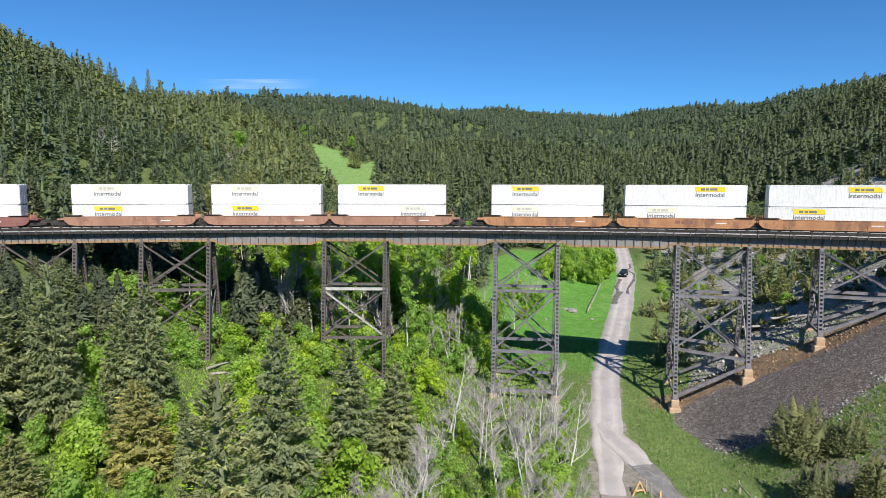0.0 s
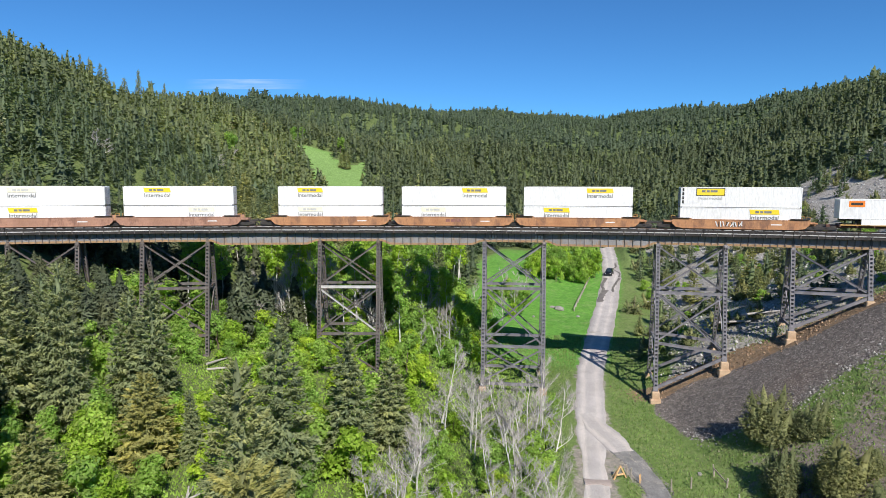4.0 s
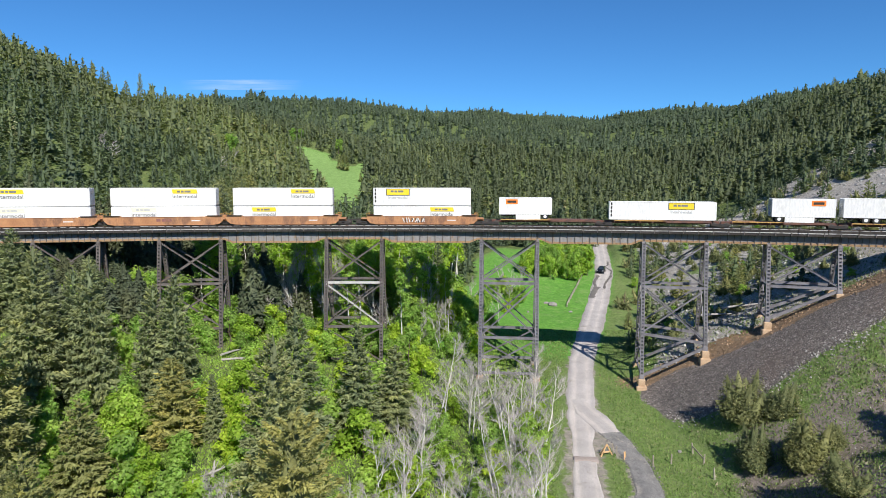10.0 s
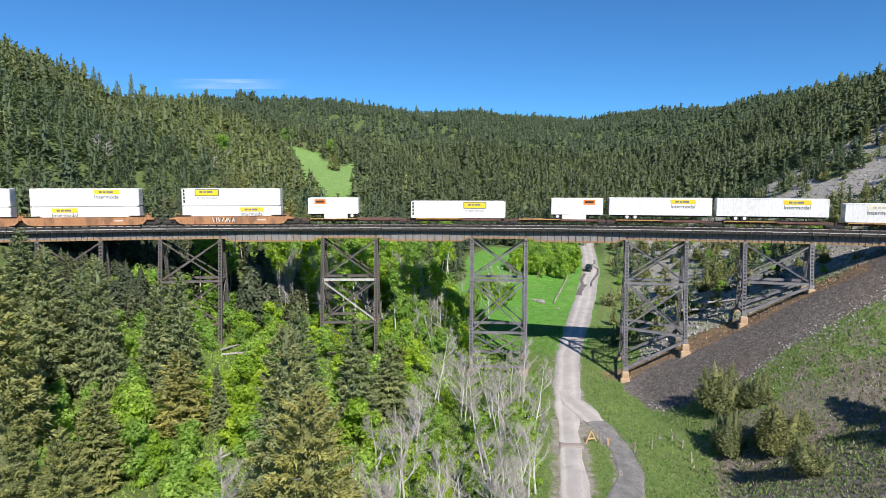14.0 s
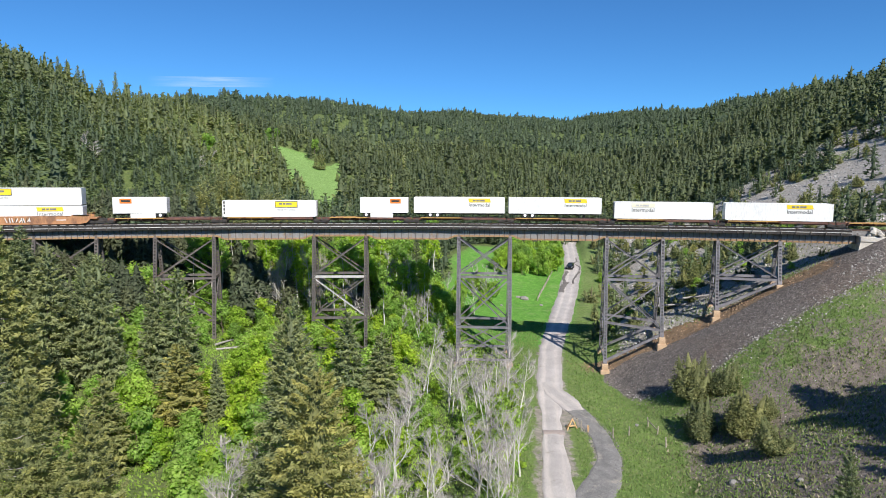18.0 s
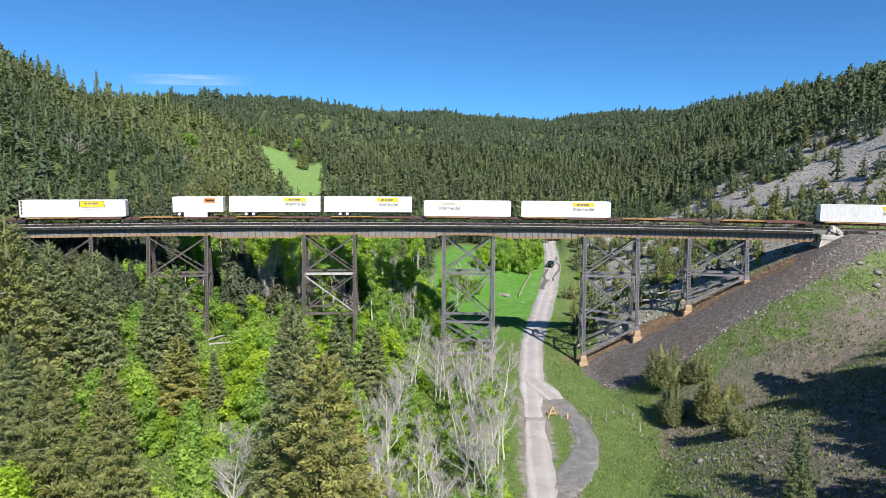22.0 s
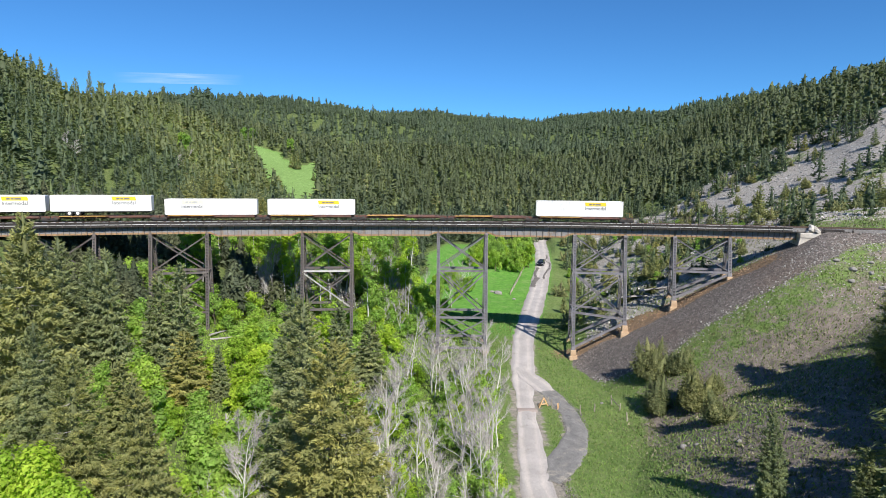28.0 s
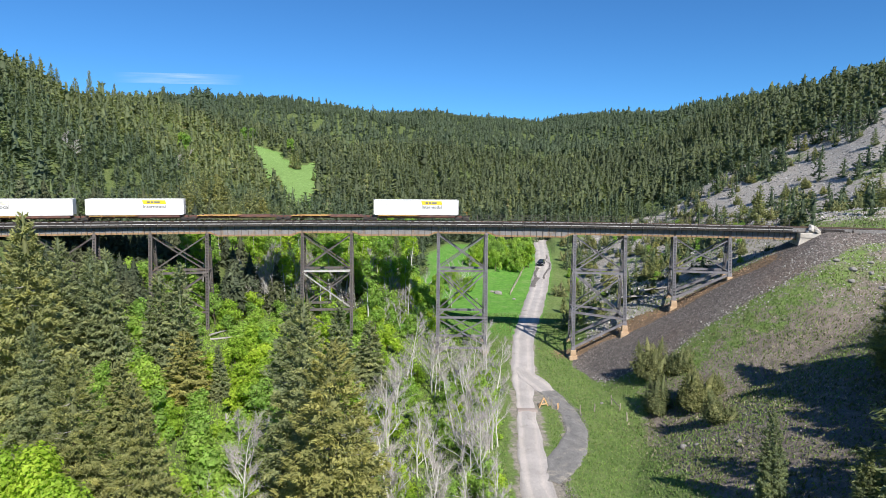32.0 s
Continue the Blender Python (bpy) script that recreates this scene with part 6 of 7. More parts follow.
# trees that stand out on the skyline: bearing, slope of the sight line to the top, width
for th, tan, wd in ((-26.3, 0.158, 0.7), (-27.2, 0.146, 0.75), (-28.9, 0.163, 0.7), (-28.5, 0.157, 0.7), (-29.7, 0.170, 0.6), (-30.2, 0.173, 0.6), (-24.4, 0.141, 0.6), (-17.9, 0.141, 0.8), (-17.2, 0.141, 0.7),
                    (-16.8, 0.138, 0.7), (-2.0, 0.125, 0.9), (2.4, 0.121, 0.8), (-6.9, 0.134, 0.8), (-9.3, 0.137, 0.8), (-12.0, 0.138, 0.8), (26.0, 0.123, 1.0), (31.4, 0.143, 0.8), (33.4, 0.148, 0.9), (34.2, 0.15, 0.8)):
    far = float(np.interp(th, HILL_AT, HILL_FAR)) - 6
    x, y = -6 + far * math.sin(radians(th)), -100 + far * math.cos(radians(th))
    h = 8.7 + tan * far - ground_at(x, y)
    plant(FIRS_FAR[0 if wd > 0.7 else 3], x, y, h / 10, 1.25 * wd * min(1.0, 12.0 / h), sink=0.3)
for x, y, sz in ((-113.5, 93.5, 0.95), (-112.0, 95.0, 0.8), (-104.0, 178.0, 0.9), (-98.0, 150.0, 0.8)):
    plant(BARE[int(sz * 10) % 6], x, y, sz, 1.5)
for x, y, sz in ((-111.5, 203.0, 2.0), (-113.5, 205.0, 1.8), (-70.0, 262.0, 1.9), (-97.0, 262.0, 1.8), (-92.0, 266.0, 1.6)):
    plant(BUSHES_FAR[int(sz * 10) % 4], x, y, sz, 1.0)

# low spruces with shade-darkened needles on the bank under the left-hand end of the deck
for _ in range(60):
    x, y = random.uniform(-84, -56), random.uniform(-12, 10)
    n_ = abs(float(track_coords(np.array(x), np.array(y))[1]))
    if n_ < 7 and free(x, y, 0.1):
        plant(FIRS_SHADE[random.randrange(3)], x, y, max(0.12, min(0.5, (-1.6 - ground_at(x, y)) / 10.5)), 1.3)
        TAKEN.append((x, y, 0.7))

# thin shrubs along the pasture's left edge
for _ in range(60):
    y = random.uniform(8, 62)
    x = float(road_x(y)) - random.uniform(19, 30)
    if free(x, y, 0.1):
        r = random.random()
        plant(BARE[random.randrange(6)] if r < 0.3 else BUSHES_FAR[random.randrange(6)], x, y, random.uniform(0.5, 1.0), 0.9)
for k in TALL_LEAFY + FIRS + FIRS_NEAR + FIRS_MID + FIRS_FAR + FIRS_SHADE + BUSHES + BUSHES_FAR + BARE + ASPENS + JUNIPERS + JUNIPERS_FAR:
    drop_thing(k)


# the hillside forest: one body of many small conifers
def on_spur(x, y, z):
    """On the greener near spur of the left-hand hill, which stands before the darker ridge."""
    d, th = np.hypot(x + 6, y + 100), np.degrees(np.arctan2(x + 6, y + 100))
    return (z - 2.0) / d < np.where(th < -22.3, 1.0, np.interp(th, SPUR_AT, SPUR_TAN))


def forest_trees(x, y, h, kind_count, make, seed):
    g = np.random.default_rng(seed)
    V, F, T, base = [], [], [], 0
    kinds = [make(k) for k in range(kind_count)]
    pick = g.integers(0, kind_count, len(x))
    z = ground_z(x, y)
    for k, (v, f, t) in enumerate(kinds):
        sel = np.where(pick == k)[0]
        a = g.uniform(0, 6.283, len(sel))
        c, s = np.cos(a)[:, None], np.sin(a)[:, None]
        sc = h[sel][:, None]
        wd = sc * g.uniform(0.75, 1.4, len(sel))[:, None]
        vx = (v[None, :, 0] * c - v[None, :, 1] * s) * wd + x[sel][:, None]
        vy = (v[None, :, 0] * s + v[None, :, 1] * c) * wd + y[sel][:, None]
        vz = v[None, :, 2] * sc + z[sel][:, None] - 0.3
        V.append(np.stack([vx, vy, vz], 2).reshape(-1, 3))
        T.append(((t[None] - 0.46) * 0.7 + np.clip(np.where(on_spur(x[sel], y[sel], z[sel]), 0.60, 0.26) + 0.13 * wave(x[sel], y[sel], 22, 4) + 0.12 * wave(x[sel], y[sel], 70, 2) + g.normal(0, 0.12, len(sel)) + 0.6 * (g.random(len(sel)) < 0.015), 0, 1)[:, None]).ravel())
        F.append((f[None] + (np.arange(len(sel)) * len(v))[:, None, None]).reshape(-1, 3) + base)
        base += len(V[-1])
    return np.concatenate(V), np.concatenate(F), np.concatenate(T)


def stand(th0, th1, d0, d1, spacing, seed):
    """Jittered planting over a sector of the hills, leaving clearings, rock and the railway free."""
    g = np.random.default_rng(seed)
    reach = d1 + 5
    ax = np.arange(-reach, reach, spacing)
    X, Y = np.meshgrid(ax, np.arange(-40, reach, spacing))
    x = X.ravel() + g.uniform(-0.48, 0.48, X.size) * spacing - 6
    y = Y.ravel() + g.uniform(-0.48, 0.48, X.size) * spacing - 100
    d, th = np.hypot(x + 6, y + 100), np.degrees(np.arctan2(x + 6, y + 100))
    far = np.interp(th, HILL_AT, HILL_FAR)
    s, n = track_coords(x, y)
    gr, rock, oc, wood, dry, mead, clear = masks(x, y)
    dx = x - road_x(y)
    ok = (d > d0) & (d <= d1) & (d < far + 25) & (th > th0) & (th < th1) & (abs(n) > 7) & (n < 5) & (mead < 0.25)
    ok &= ~((dx > -21) & (y < 128) & (dx < 8)) & ~((x > -64) & (y < 62) & (dx < 0) & (y > 5))
    keep = np.where(scree_mask(x, y) > 0.3, 0.03, np.where((dx > 0) & (d < 235), 0.28, 1.0)) * np.where(rock > 0.6, 0.5, 1.0)
    keep *= 0.82 + 0.2 * wave(x, y, 30, 8) + 0.12 * wave(x, y, 11, 3)
    ok &= g.random(len(x)) < keep
    x, y = x[ok], y[ok]
    h = (g.uniform(5.4, 10.6, len(x)) + 1.5 * wave(x, y, 25, 3) + 4.0 * (g.random(len(x)) < 0.06)) * np.where((x - road_x(y) > 0) & (np.hypot(x + 6, y + 100) < 260), 0.7, 1.0) * np.where(np.hypot(x + 6, y + 100) > 420, 0.88, 1.0)
    return x, y, h


for th0, th1, d0, d1, sp, rad, sprays, length, boughs, heart, seed in ((-50, 52, 100, 265, 3.7, 0.31, 220, 0.102, 40, 0.3, 1), (-46, 46, 265, 420, 4.2, 0.31, 84, 0.155, 24, 0.4, 2), (-40, 44, 420, 1350, 6.2, 0.36, 26, 0.25, 13, 0.5, 3)):
    x, y, h = stand(th0, th1, d0, d1, sp, seed)

    def make(k):
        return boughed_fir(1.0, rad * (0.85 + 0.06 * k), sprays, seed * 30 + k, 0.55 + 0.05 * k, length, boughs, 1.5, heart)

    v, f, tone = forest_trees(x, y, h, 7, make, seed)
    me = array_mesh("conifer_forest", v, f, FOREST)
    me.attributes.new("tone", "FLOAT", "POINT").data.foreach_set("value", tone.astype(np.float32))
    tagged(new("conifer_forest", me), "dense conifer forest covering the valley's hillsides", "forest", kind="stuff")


# undergrowth and grass: one body each
def scatter(n, x0, x1, y0, y1, keep, seed):
    g = np.random.default_rng(seed)
    x, y = g.uniform(x0, x1, n), g.uniform(y0, y1, n)
    ok = g.random(n) < keep(x, y)
    return x[ok], y[ok], g


def tuft_field(name, x, y, g, size, tall, material, label, category, slim=1.0):
    """Small leaning sprays standing on the ground."""
    n = len(x)
    root = np.stack([x, y, ground_z(x, y) - 0.03], 1)
    way = g.normal(0, 0.45, (n, 3)) + np.array([0, 0, tall])
    way /= np.linalg.norm(way, axis=1, keepdims=True)
    nrm = g.normal(0, 0.5, (n, 3)) + np.array([0, -0.6, 0.7])
    L = size * g.uniform(0.5, 1.5, n)
    v, f = slivers(root, way, nrm, L, slim * L * g.uniform(0.4, 0.8, n))
    tagged(new(name, array_mesh(name, v, f, material)), label, category, kind="stuff")


GRASS = foliage("grass_blades", (0.145, 0.235, 0.06), (0.255, 0.355, 0.105), 0.3, 0.3, 0.4, (0.27, 0.30, 0.13))
x, y, g = scatter(150000, -66, 8, -90, 14, lambda x, y: smooth_step(-4.5, -8, x - road_x(y)) * (0.55 + 0.45 * wave(x, y, 4, 6)), 31)
tuft_field("undergrowth", x, y, g, 0.38, 0.9, LEAF, "low green undergrowth between the trees", "undergrowth")
x, y, g = scatter(170000, -6, 62, -90, 30, lambda x, y: (1 - np.clip(masks(x, y)[0] * 1.2 + 0.75 * masks(x, y)[4] * (wave(x, y, 5, 1) > -0.1), 0, 1)) * (abs(x - road_x(y)) > 3.0) * (1 - np.clip(masks(x, y)[1], 0, 1)) * ((abs(x - np.interp(y, TURN_Y, TURN_X)) > 2.0) | (y > -13) | (y < -50)), 32)
tuft_field("grass_tufts", x, y, g, 0.24, 1.2, GRASS, "short green grass beside the road", "grass")

DRY_GRASS = foliage("dry_tufts", (0.13, 0.16, 0.06), (0.27, 0.26, 0.14), 0.6, 0.3, 0.4, (0.40, 0.36, 0.26))
x, y, g = scatter(100000, 18, 90, -90, 6, lambda x, y: np.clip(masks(x, y)[4] * 1.4, 0, 1) * (1 - masks(x, y)[0]) * np.clip(0.45 + 0.55 * wave(x, y, 3, 6), 0, 1), 33)
tuft_field("dry_tufts", x, y, g, 0.34, 1.0, DRY_GRASS, "sparse green and straw-coloured tufts on the dry slope", "grass")


x, y, g = scatter(26000, 20, 85, -75, 4, lambda x, y: np.clip(masks(x, y)[4] * 1.5, 0, 1) * (1 - masks(x, y)[0]) * (wave(x, y, 2.6, 12) > 0.05), 34)
tuft_field("dead_brush", x, y, g, 0.38, 0.5, BRUSH, "bleached dead brush and twigs on the dry slope", "brush", 0.22)
x, y, g = scatter(40000, 24, 85, -60, 2, lambda x, y: np.clip(masks(x, y)[4] * 1.5, 0, 1) * (1 - masks(x, y)[0]) * (wave(x, y, 6.5, 2) > 0.15) * smooth_step(-46, -30, y), 35)
tuft_field("slope_grass", x, y, g, 0.26, 1.1, GRASS, "patches of fresh green grass on the dry slope", "grass")


# ---------------------------------------------------------------- smaller things
CAR_PAINT = surface("dark_blue_car_paint", (0.010, 0.012, 0.02), (0.016, 0.019, 0.03), 0.6, 6, 0.25, 0.3, 0.0, spread=0.05)
GLASS = surface("tinted_glass", (0.02, 0.03, 0.04), (0.03, 0.045, 0.06), 1, 5, 0.05, 0.0, 0.0, spread=0.02)
LAMP_RED = surface("tail_lamp_red", (0.35, 0.02, 0.02), (0.4, 0.03, 0.03), 2, 8, 0.3, 0, 0)
LAMP_WHITE = surface("head_lamp", (0.6, 0.6, 0.6), (0.7, 0.7, 0.7), 2, 8, 0.2, 0, 0)
WOOD_OLD = surface("weathered_wood", (0.30, 0.26, 0.21), (0.46, 0.41, 0.34), 1.5, 18, 0.9, 0, 0.3, 20, (0.18, 0.15, 0.12), 0.62, piece=0.2)
WOOD_NEW = surface("cut_lumber", (0.62, 0.36, 0.16), (0.72, 0.48, 0.26), 1.5, 14, 0.8, 0, 0.2, 20, piece=0.2)
STONE = surface("pale_stone", (0.26, 0.245, 0.225), (0.38, 0.36, 0.335), 2.0, 12, 0.9, 0, 0.4, 12, (0.28, 0.26, 0.24), 0.62, island=0.45)
RUBBLE = surface("ochre_rubble", (0.22, 0.14, 0.085), (0.36, 0.25, 0.16), 1.2, 9, 0.9, 0, 0.4, 12, (0.20, 0.13, 0.08), 0.62, world_space=True, island=0.45)
CHIPPING = surface("slope_stones", (0.10, 0.092, 0.088), (0.22, 0.205, 0.19), 1.1, 9, 0.9, 0, 0.3, 12, (0.36, 0.33, 0.30), 0.68, world_space=True, island=0.45)
HILL_STONE = surface("hill_stone", (0.25, 0.242, 0.23), (0.44, 0.43, 0.41), 0.7, 9, 0.9, 0, 0.3, 12, (0.5, 0.48, 0.45), 0.66, world_space=True, island=0.45)
BOULDER = surface("boulder_stone", (0.22, 0.205, 0.19), (0.33, 0.31, 0.29), 2.0, 12, 0.9, 0, 0.4, 12, (0.42, 0.40, 0.37), 0.66)
WET = surface("wet_dirt", (0.12, 0.105, 0.095), (0.19, 0.17, 0.15), 0.5, 6, 0.7, 0, 0.1, 8, world_space=True)


def parked_car(x, y, yaw):
    c = thing("parked_car", "dark blue off-road car parked on the dirt road", "car", at=pose(x, y, ground_at(x, y) + 0.06, 0, 0, yaw))
    side = [(-2.35, 0.42), (-2.38, 0.95), (-2.2, 1.08), (2.05, 1.06), (2.3, 0.98), (2.36, 0.62), (2.28, 0.40)]
    sh = Shape()
    for w, s in ((0.96, 1.0),):
        n = len(side)
        sh.add([(px, -w, z) for px, z in side] + [(px, w, z) for px, z in side], [tuple(range(n)), tuple(range(2 * n - 1, n - 1, -1))] + [(i, i + n, (i + 1) % n + n, (i + 1) % n) for i in range(n)])
    part("body", sh, CAR_PAINT, c)
    cab = [(-2.15, 1.06, 0.92), (1.15, 1.06, 0.92), (0.45, 1.74, 0.74), (-1.95, 1.78, 0.74)]
    part("cabin", Shape().add([(px, -w, z) for px, z, w in cab] + [(px, w, z) for px, z, w in cab], [(0, 1, 2, 3), (7, 6, 5, 4), (0, 4, 5, 1), (1, 5, 6, 2), (2, 6, 7, 3), (3, 7, 4, 0)]), CAR_PAINT, c)
    part("windscreen", Shape().add([(1.10, -0.82, 1.12), (1.10, 0.82, 1.12), (0.52, 0.68, 1.69), (0.52, -0.68, 1.69)], [(0, 1, 2, 3)]), GLASS, c).location.x = 0.012
    part("rear_window", Shape().add([(-2.155, -0.78, 1.2), (-2.155, 0.78, 1.2), (-2.0, 0.68, 1.68), (-2.0, -0.68, 1.68)], [(3, 2, 1, 0)]), GLASS, c).location.x = -0.012
    for k in (-1, 1):
        for x0, x1 in ((-1.85, -0.75), (-0.65, 0.35)):
            part("side_window", Shape().add([(x0, k * 0.915, 1.16), (x1 + 0.35, k * 0.915, 1.16), (x1, k * 0.772, 1.66), (x0, k * 0.772, 1.66)], [(0, 1, 2, 3) if k < 0 else (3, 2, 1, 0)]), GLASS, c).location.y = k * 0.012
        part("tail_lamp", Shape().box(-2.40, k * 0.78 - 0.12, 0.72, -2.36, k * 0.78 + 0.12, 0.98), LAMP_RED, c)
        part("headlamp", Shape().box(2.30, k * 0.72 - 0.16, 0.68, 2.37, k * 0.72 + 0.16, 0.88), LAMP_WHITE, c)
        part("mirror", Shape().box(0.75, k * 1.05 - 0.12, 1.08, 0.9, k * 1.05 + 0.12, 1.25, 0.03), CAR_PAINT, c)
        for px in (-1.45, 1.45):
            w = part("wheel", Shape().tube((px, k * 0.98 - 0.12, 0.38), (px, k * 0.98 + 0.12, 0.38), 0.38, n=20), SEAL, c)
            part("rim", Shape().tube((px, k * 0.98 - 0.13, 0.38), (px, k * 0.98 + 0.13, 0.38), 0.22, n=14), STEEL_PALE, w)
    part("bumper", Shape().box(-2.46, -0.9, 0.42, -2.36, 0.9, 0.62, 0.03), SEAL, c)


parked_car(41.6, 88.0, 248)

# dark wet patches that wander over the far road
for keys, half in (([(39.6, 84), (38.2, 80), (36.6, 76), (36.2, 72), (35.0, 68)], 0.55), ([(43.6, 84), (41.4, 79), (39.3, 74), (38.0, 69)], 0.4),
                   ([(36.6, 71), (34.8, 67.5), (33.6, 64), (32.4, 60)], 0.95), ([(44.5, 96), (45.2, 90), (43.8, 85)], 0.35), ([(47.5, 104), (46.4, 99), (44.6, 96)], 0.4)):
    pts = loop_points(keys, 14)
    ribbon("wet_patch", pts, (lambda h: lambda k: h * (0.6 + 0.5 * math.sin(k * 1.3) ** 2))(half), WET, "dark damp patch on the dirt road", 0.13)

# crushed crossing strip on the near road
ribbon("dirt_strip", [(9.9 + 0.24 * k, -28.4 - 0.01 * k) for k in range(13)], lambda k: 0.75, surface("brown_strip", (0.30, 0.245, 0.22), (0.38, 0.32, 0.29), 0.8, 6, 0.95, 0, 0.2, 8, world_space=True), "brown worn strip across the road", 0.105)

# lumber frame and marker stakes on the grass island
gx, gy = 14.2, -27.4
gz = ground_at(gx, gy)
frame_thing = thing("lumber_sawhorse", "small frame of fresh orange lumber on the grass island", "sawhorse", at=pose(gx, gy, gz, 0, 0, 20))
for p, q in (((-0.9, 0, 0), (-0.1, 0, 1.5)), ((0.7, 0, 0), (-0.1, 0, 1.5)), ((-0.6, 0.7, 0), (-0.1, 0, 1.45)), ((-0.7, 0, 0.5), (0.5, 0, 0.5))):
    part("plank", Shape().bar(p, q, 0.16, 0.12), WOOD_NEW, frame_thing)
for dx, dy, h, mt, word in ((0.9, 0.7, 1.4, WOOD_OLD, "grey wooden stake on the grass island"), (1.3, 0.5, 1.25, WOOD_OLD, "grey wooden stake on the grass island"), (1.9, -0.9, 1.1, WOOD_NEW, "orange-topped stake on the grass island"), (2.2, -0.2, 0.9, WOOD_NEW, "orange-topped stake on the grass island")):
    px, py = gx + dx, gy + dy
    st = thing("marker_stake", word, "stake", "stakes on the island", at=pose(px, py, ground_at(px, py) - 0.1, random.uniform(-6, 6), random.uniform(-6, 6), 0))
    part("post", Shape().bar((0, 0, 0), (0, 0, h), 0.14, 0.10, up=(1, 0, 0)), mt, st)

# old fence beside the junipers: posts, one broken rail
FENCE = [(19.2, -29.4, 1.3), (21.6, -28.7, 1.2), (25.2, -26.2, 1.4), (25.4, -28.9, 1.3), (25.2, -32.5, 1.4)]
for k, (px, py, h) in enumerate(FENCE):
    f = thing("fence_post", "weathered grey wooden fence post in the grass", "fence post", "old fence posts", at=pose(px, py, ground_at(px, py) - 0.2, random.uniform(-7, 7), random.uniform(-7, 7), random.uniform(0, 90)))
    part("post", Shape().rod([Vector((0, 0, 0)), Vector((0.02, 0.01, h * 0.6)), Vector((0.03, 0.02, h + 0.2))], [0.11, 0.10, 0.08], 7), WOOD_OLD, f)
rail_f = thing("fence_rail", "broken wooden fence rail leaning between posts", "fence rail")
part("plank", Shape().bar((25.1, -26.1, ground_at(25.1, -26.1) + 1.0), (25.4, -29.0, ground_at(25.4, -29.0) + 0.7), 0.08, 0.16), WOOD_OLD, rail_f)

# pole fence along the pasture
for k in range(9):
    u = k / 8
    x0, y0 = 24.4 + 9.6 * u, 52.5 + 28.5 * u
    x1, y1 = 24.4 + 9.6 * (u + 0.115), 52.5 + 28.5 * (u + 0.115)
    fp = thing("pasture_fence", "pale weathered pole fence along the pasture", "fence", "pasture fence")
    z0, z1 = ground_at(x0, y0), ground_at(x1, y1)
    part("post", Shape().tube((x0, y0, z0 - 0.3), (x0, y0, z0 + 1.15), 0.12, 0.1, 7), WOOD_OLD, fp)
    for h in (0.45, 0.95):
        part("pole", Shape().tube((x0, y0, z0 + h), (x1, y1, z1 + h + random.uniform(-0.15, 0.1)), 0.09, 0.07, 6), WOOD_OLD, fp)


def rock_mesh(seed, flat=0.6):
    bm = bmesh.new()
    bmesh.ops.create_icosphere(bm, subdivisions=2, radius=1.0)
    g = random.Random(seed)
    o = Vector((g.random() * 9, g.random() * 9, g.random() * 9))
    for v in bm.verts:
        v.co *= 1 + 0.35 * noise.noise(v.co * 1.3 + o) + 0.12 * noise.noise(v.co * 3 + o)
        v.co.z *= flat
    me = bpy.data.meshes.new("rock")
    bm.to_mesh(me)
    bm.free()
    me.materials.append(BOULDER)
    return me


ROCKS = [rock_mesh(k) for k in range(4)]
for x, y, r, word in ((20.9, 53.3, 1.3, "pale boulder in the green pasture"), (19.5, 54.5, 0.7, "pale boulder in the green pasture"), (24.4, 48.0, 0.5, "small stone in the green pasture"), (13.5, 44.0, 0.5, "small stone in the green pasture"),
                      (26.5, -47.0, 0.5, "pale angular rock on the dry slope"), (27.6, -48.2, 0.32, "pale angular rock on the dry slope"), (23.8, -25.6, 0.35, "small pale stone in the grass"), (30.5, -52.0, 0.4, "pale rock on the dry slope"),
                      (64.5, -24.5, 0.7, "grey rock at the top of the slope"), (66.5, -26.0, 0.55, "grey rock at the top of the slope"), (68.0, -24.0, 0.45, "grey rock at the top of the slope"), (62.8, -26.5, 0.6, "grey rock at the top of the slope"),
                      (70.0, -27.0, 0.8, "grey rock at the top of the slope"), (66.0, -29.0, 0.6, "grey rock at the top of the slope"), (63.5, -22.0, 0.55, "grey rock at the top of the slope")):
    rk = tagged(part("rock", random.choice(ROCKS), None), word, "rock", "loose rocks")
    rk.matrix_basis = pose(x, y, ground_at(x, y) + r * 0.15, 0, 0, random.uniform(0, 360)) @ Matrix.Diagonal((r, r * random.uniform(0.6, 0.9), r, 1))


def pebble_field(name, x, y, g, size, material, label, category):
    """Angular little stones lying on the ground, one body."""
    base = np.array([(1, 0, 0), (-0.5, 0.87, 0), (-0.5, -0.87, 0), (0.1, 0.1, 0.8), (0, 0, -0.6)])
    tri = np.array([(0, 1, 3), (1, 2, 3), (2, 0, 3), (1, 0, 4), (2, 1, 4), (0, 2, 4)])
    n = len(x)
    a = g.uniform(0, 6.283, n)
    s = (size * g.uniform(0.4, 1.0, n) ** 1.5 * 1.6)[:, None]
    v = base[None] * (1 + g.uniform(-0.3, 0.3, (n, 5, 1)))
    vx = (v[:, :, 0] * np.cos(a)[:, None] - v[:, :, 1] * np.sin(a)[:, None]) * s + x[:, None]
    vy = (v[:, :, 0] * np.sin(a)[:, None] + v[:, :, 1] * np.cos(a)[:, None]) * s + y[:, None]
    vz = v[:, :, 2] * s + ground_z(x, y)[:, None] + 0.1 * s
    F = (tri[None] + (np.arange(n) * 5)[:, None, None]).reshape(-1, 3)
    tagged(new(name, array_mesh(name, np.stack([vx, vy, vz], 2).reshape(-1, 3), F, material)), label, category, kind="stuff")


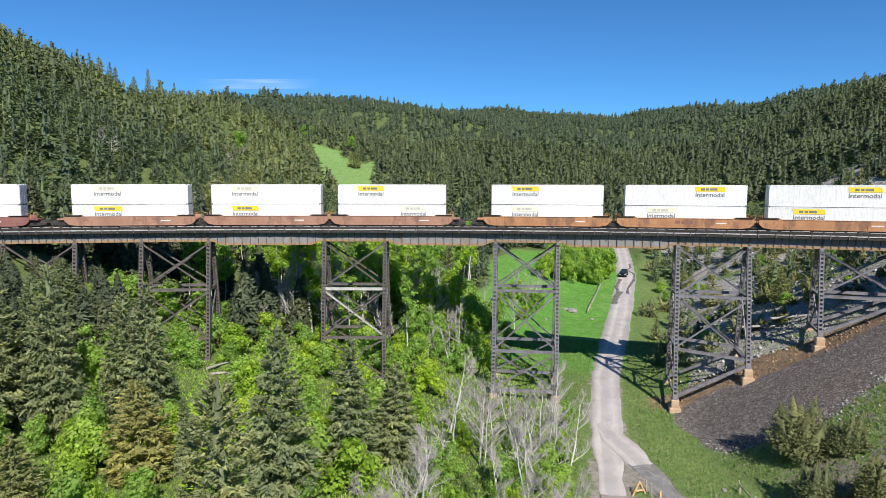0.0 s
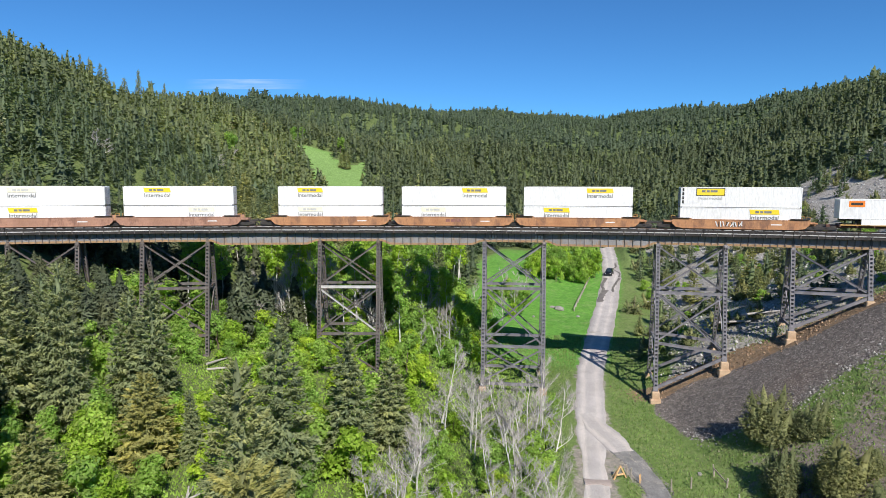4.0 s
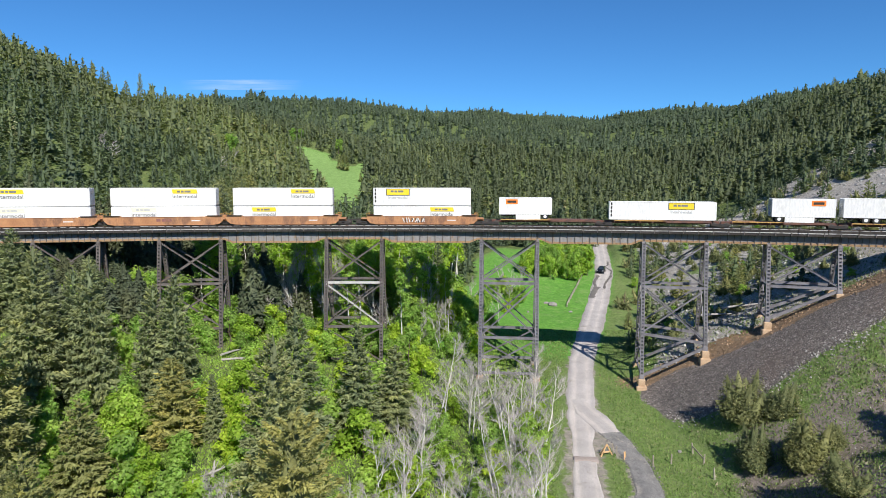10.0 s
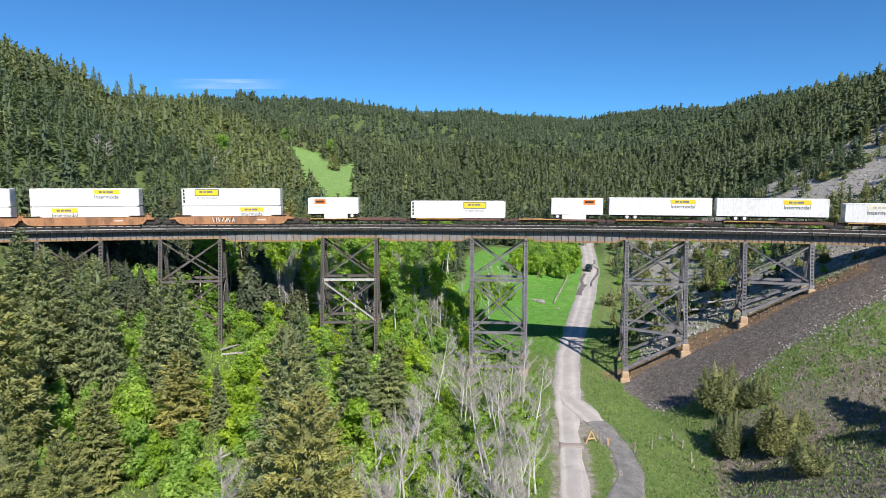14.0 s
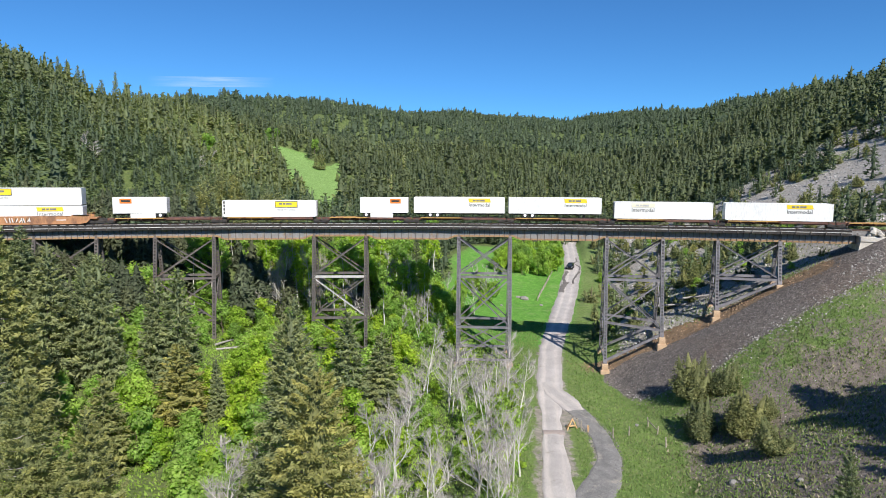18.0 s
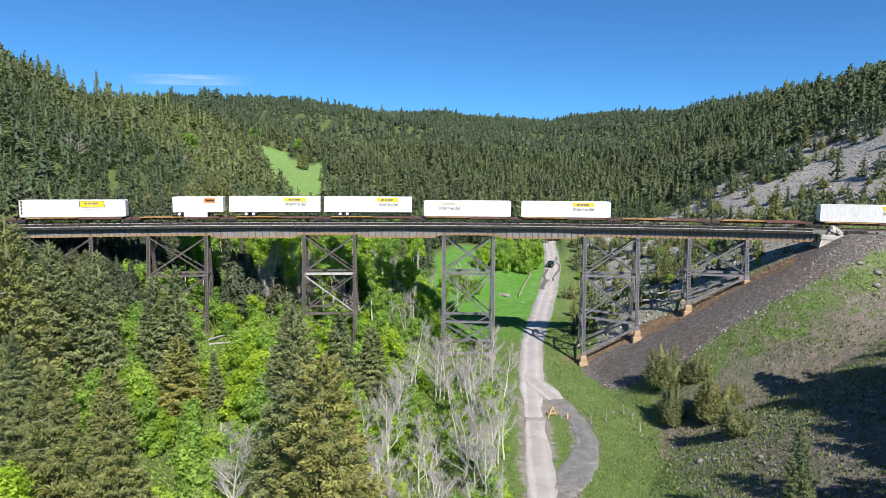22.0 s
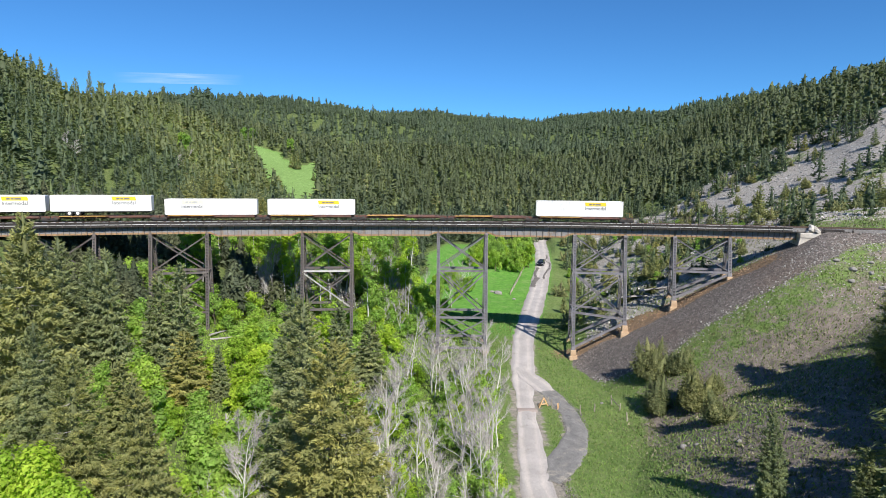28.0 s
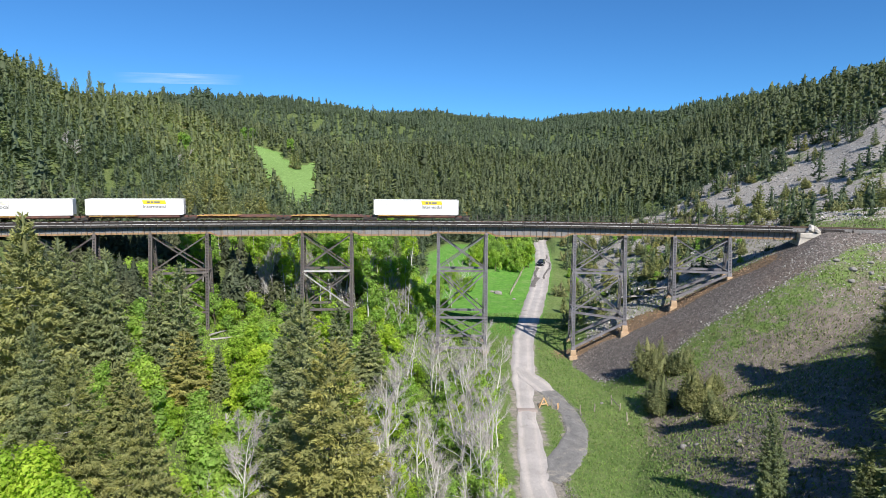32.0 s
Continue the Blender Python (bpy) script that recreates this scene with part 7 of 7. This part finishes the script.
x, y, g = scatter(60000, 18, 85, -40, 8, lambda x, y: masks(x, y)[0] * 0.5, 51)
pebble_field("slope_stones", x, y, g, 0.05, CHIPPING, "dark crushed stone on the bank under the track", "gravel")
x, y, g = scatter(13000, 20, 75, -40, 0, lambda x, y: np.exp(-((track_coords(x, y)[1] - np.interp(track_coords(x, y)[0], [38, 42, 46, 55, 64, 72, 82, 88, 96], [6, 9.5, 17, 20, 16.5, 14.7, 11.3, 7.4, 6])) / 1.6) ** 2) * (track_coords(x, y)[0] > 44), 52)
pebble_field("pale_stones", x, y, g, 0.15, STONE, "pale stones along the foot of the bank", "gravel")
x, y, g = scatter(11000, 8, 21, -55, -14, lambda x, y: (np.interp(y, TURN_Y, TURN_X) - x + 1.9 > 0) * (x - np.interp(y, TURN_Y, TURN_X) + 1.7 > 0) * (x - road_x(y) > 2.6), 55)
pebble_field("turnout_stones", x, y, g, 0.09, CHIPPING, "grey chippings on the gravel turnout", "gravel")
x, y, g = scatter(9000, 18, 66, -22, 8, lambda x, y: masks(x, y)[2] * 0.8, 53)
pebble_field("ochre_rubble", x, y, g, 0.15, RUBBLE, "ochre rubble under the viaduct", "rubble")
x, y, g = scatter(30000, 24, 160, -4, 130, lambda x, y: np.clip(masks(x, y)[1], 0, 1) * 0.4, 54)
pebble_field("hill_rocks", x, y, g, 0.3, HILL_STONE, "grey broken rock on the bare slope", "rock")

x, y, g = scatter(9000, 26, 85, -62, -8, lambda x, y: np.clip(masks(x, y)[4] * 1.3 - 0.25, 0, 1) * (1 - masks(x, y)[0]) * (0.25 + 0.75 * (wave(x, y, 4, 9) > 0.2)), 56)
pebble_field("soil_stones", x, y, g, 0.1, STONE, "small pale stones on the dry slope", "gravel")
x, y, g = scatter(2600, 57, 80, -34, -17, lambda x, y: 0.5 + 0.5 * wave(x, y, 3, 9), 57)
pebble_field("broken_stones", x, y, g, 0.15, STONE, "pale broken stones at the top of the slope", "rock")
x, y, g = scatter(4000, 72, 125, -15, 40, lambda x, y: (track_coords(x, y)[1] < -11) * (track_coords(x, y)[1] > -22), 58)
pebble_field("cut_bank_stones", x, y, g, 0.14, surface("chalky_stone", (0.42, 0.385, 0.345), (0.58, 0.54, 0.49), 1.0, 9, 0.9, 0, 0.3, 12, island=0.25), "chalky white stones of the cut bank beside the track", "rock")

# fallen grey trunks under the left-hand towers
for x, y, ln, yaw, lift in ((-38, -6, 6, 20, 0.3), (-36, -7.5, 5, -35, 0.5), (-40, -4, 5.5, 70, 0.4), (-34, -5, 4, 10, 0.2), (-30.0, -42.0, 7, 60, 0.9), (-29.0, -41.0, 5, 110, 0.8), (46, 3, 9, -20, 0.4), (42, 5, 8, -12, 0.5)):
    lg = thing("fallen_trunk", "bleached grey fallen tree trunk on the ground", "log", "fallen trunks", at=pose(x, y, ground_at(x, y) + lift, 0, random.uniform(-12, 6), yaw))
    part("trunk", Shape().rod([Vector((-ln / 2, 0, 0)), Vector((0, 0.15, 0.05)), Vector((ln / 2, 0, 0.1))], [0.2, 0.16, 0.07], 7), TWIG, lg)
    for k in range(5):
        u = random.uniform(-0.2, 0.45) * ln
        part("limb", Shape().rod([Vector((u, 0, 0.05)), Vector((u + 0.5, random.uniform(-0.6, 0.6), random.uniform(0.3, 0.9)))], [0.05, 0.015], 5), TWIG, lg)

# a thin streak of cloud far beyond the ridge
cloud_mat = bpy.data.materials.new("thin_cloud")
cloud_mat.use_nodes = True
cn, cl = cloud_mat.node_tree.nodes, cloud_mat.node_tree.links
tcn = cn.new("ShaderNodeTexCoord")
vec = cn.new("ShaderNodeVectorMath")
vec.operation = "LENGTH"
mp = cn.new("ShaderNodeMapping")
mp.inputs["Location"].default_value, mp.inputs["Scale"].default_value = (-1, -1, 0), (2, 2, 0)
cl.new(tcn.outputs["Generated"], mp.inputs["Vector"])
cl.new(mp.outputs[0], vec.inputs[0])
soft_edge = ramp(cloud_mat.node_tree, vec.outputs["Value"], [(0.0, (0.42, 0.42, 0.42)), (0.55, (0.2, 0.2, 0.2)), (1.0, (0, 0, 0))])
wisp = ramp(cloud_mat.node_tree, noise_tex(cloud_mat.node_tree, 3.0, 6, 0.6, tcn.outputs["Generated"], (1.0, 3.5, 1.0)), [(0.35, (0.25, 0.25, 0.25)), (0.65, (1, 1, 1))])
fac = mixc(cloud_mat.node_tree, 1.0, soft_edge, wisp, "MULTIPLY")
# emission stands in for the sunlight on the cloud
em, tp, mx = cn.new("ShaderNodeEmission"), cn.new("ShaderNodeBsdfTransparent"), cn.new("ShaderNodeMixShader")
em.inputs["Color"].default_value, em.inputs["Strength"].default_value = (0.72, 0.86, 1.0, 1), 1.0
cl.new(fac, mx.inputs[0])
cl.new(tp.outputs[0], mx.inputs[1])
cl.new(em.outputs[0], mx.inputs[2])
cl.new(mx.outputs[0], cn["Material Output"].inputs["Surface"])
for cx, cz, w, h in ((-935, 446, 560, 44),):
    sh = Shape().add([(cx - w / 2, 2700, cz - h / 2), (cx + w / 2, 2700, cz - h / 2), (cx + w / 2, 2700, cz + h / 2), (cx - w / 2, 2700, cz + h / 2)], [(0, 1, 2, 3)])
    c = tagged(part("cloud", sh, cloud_mat), "thin white streak of cloud in a blue sky", "cloud", kind="structure")
    c.visible_shadow = False


motions()
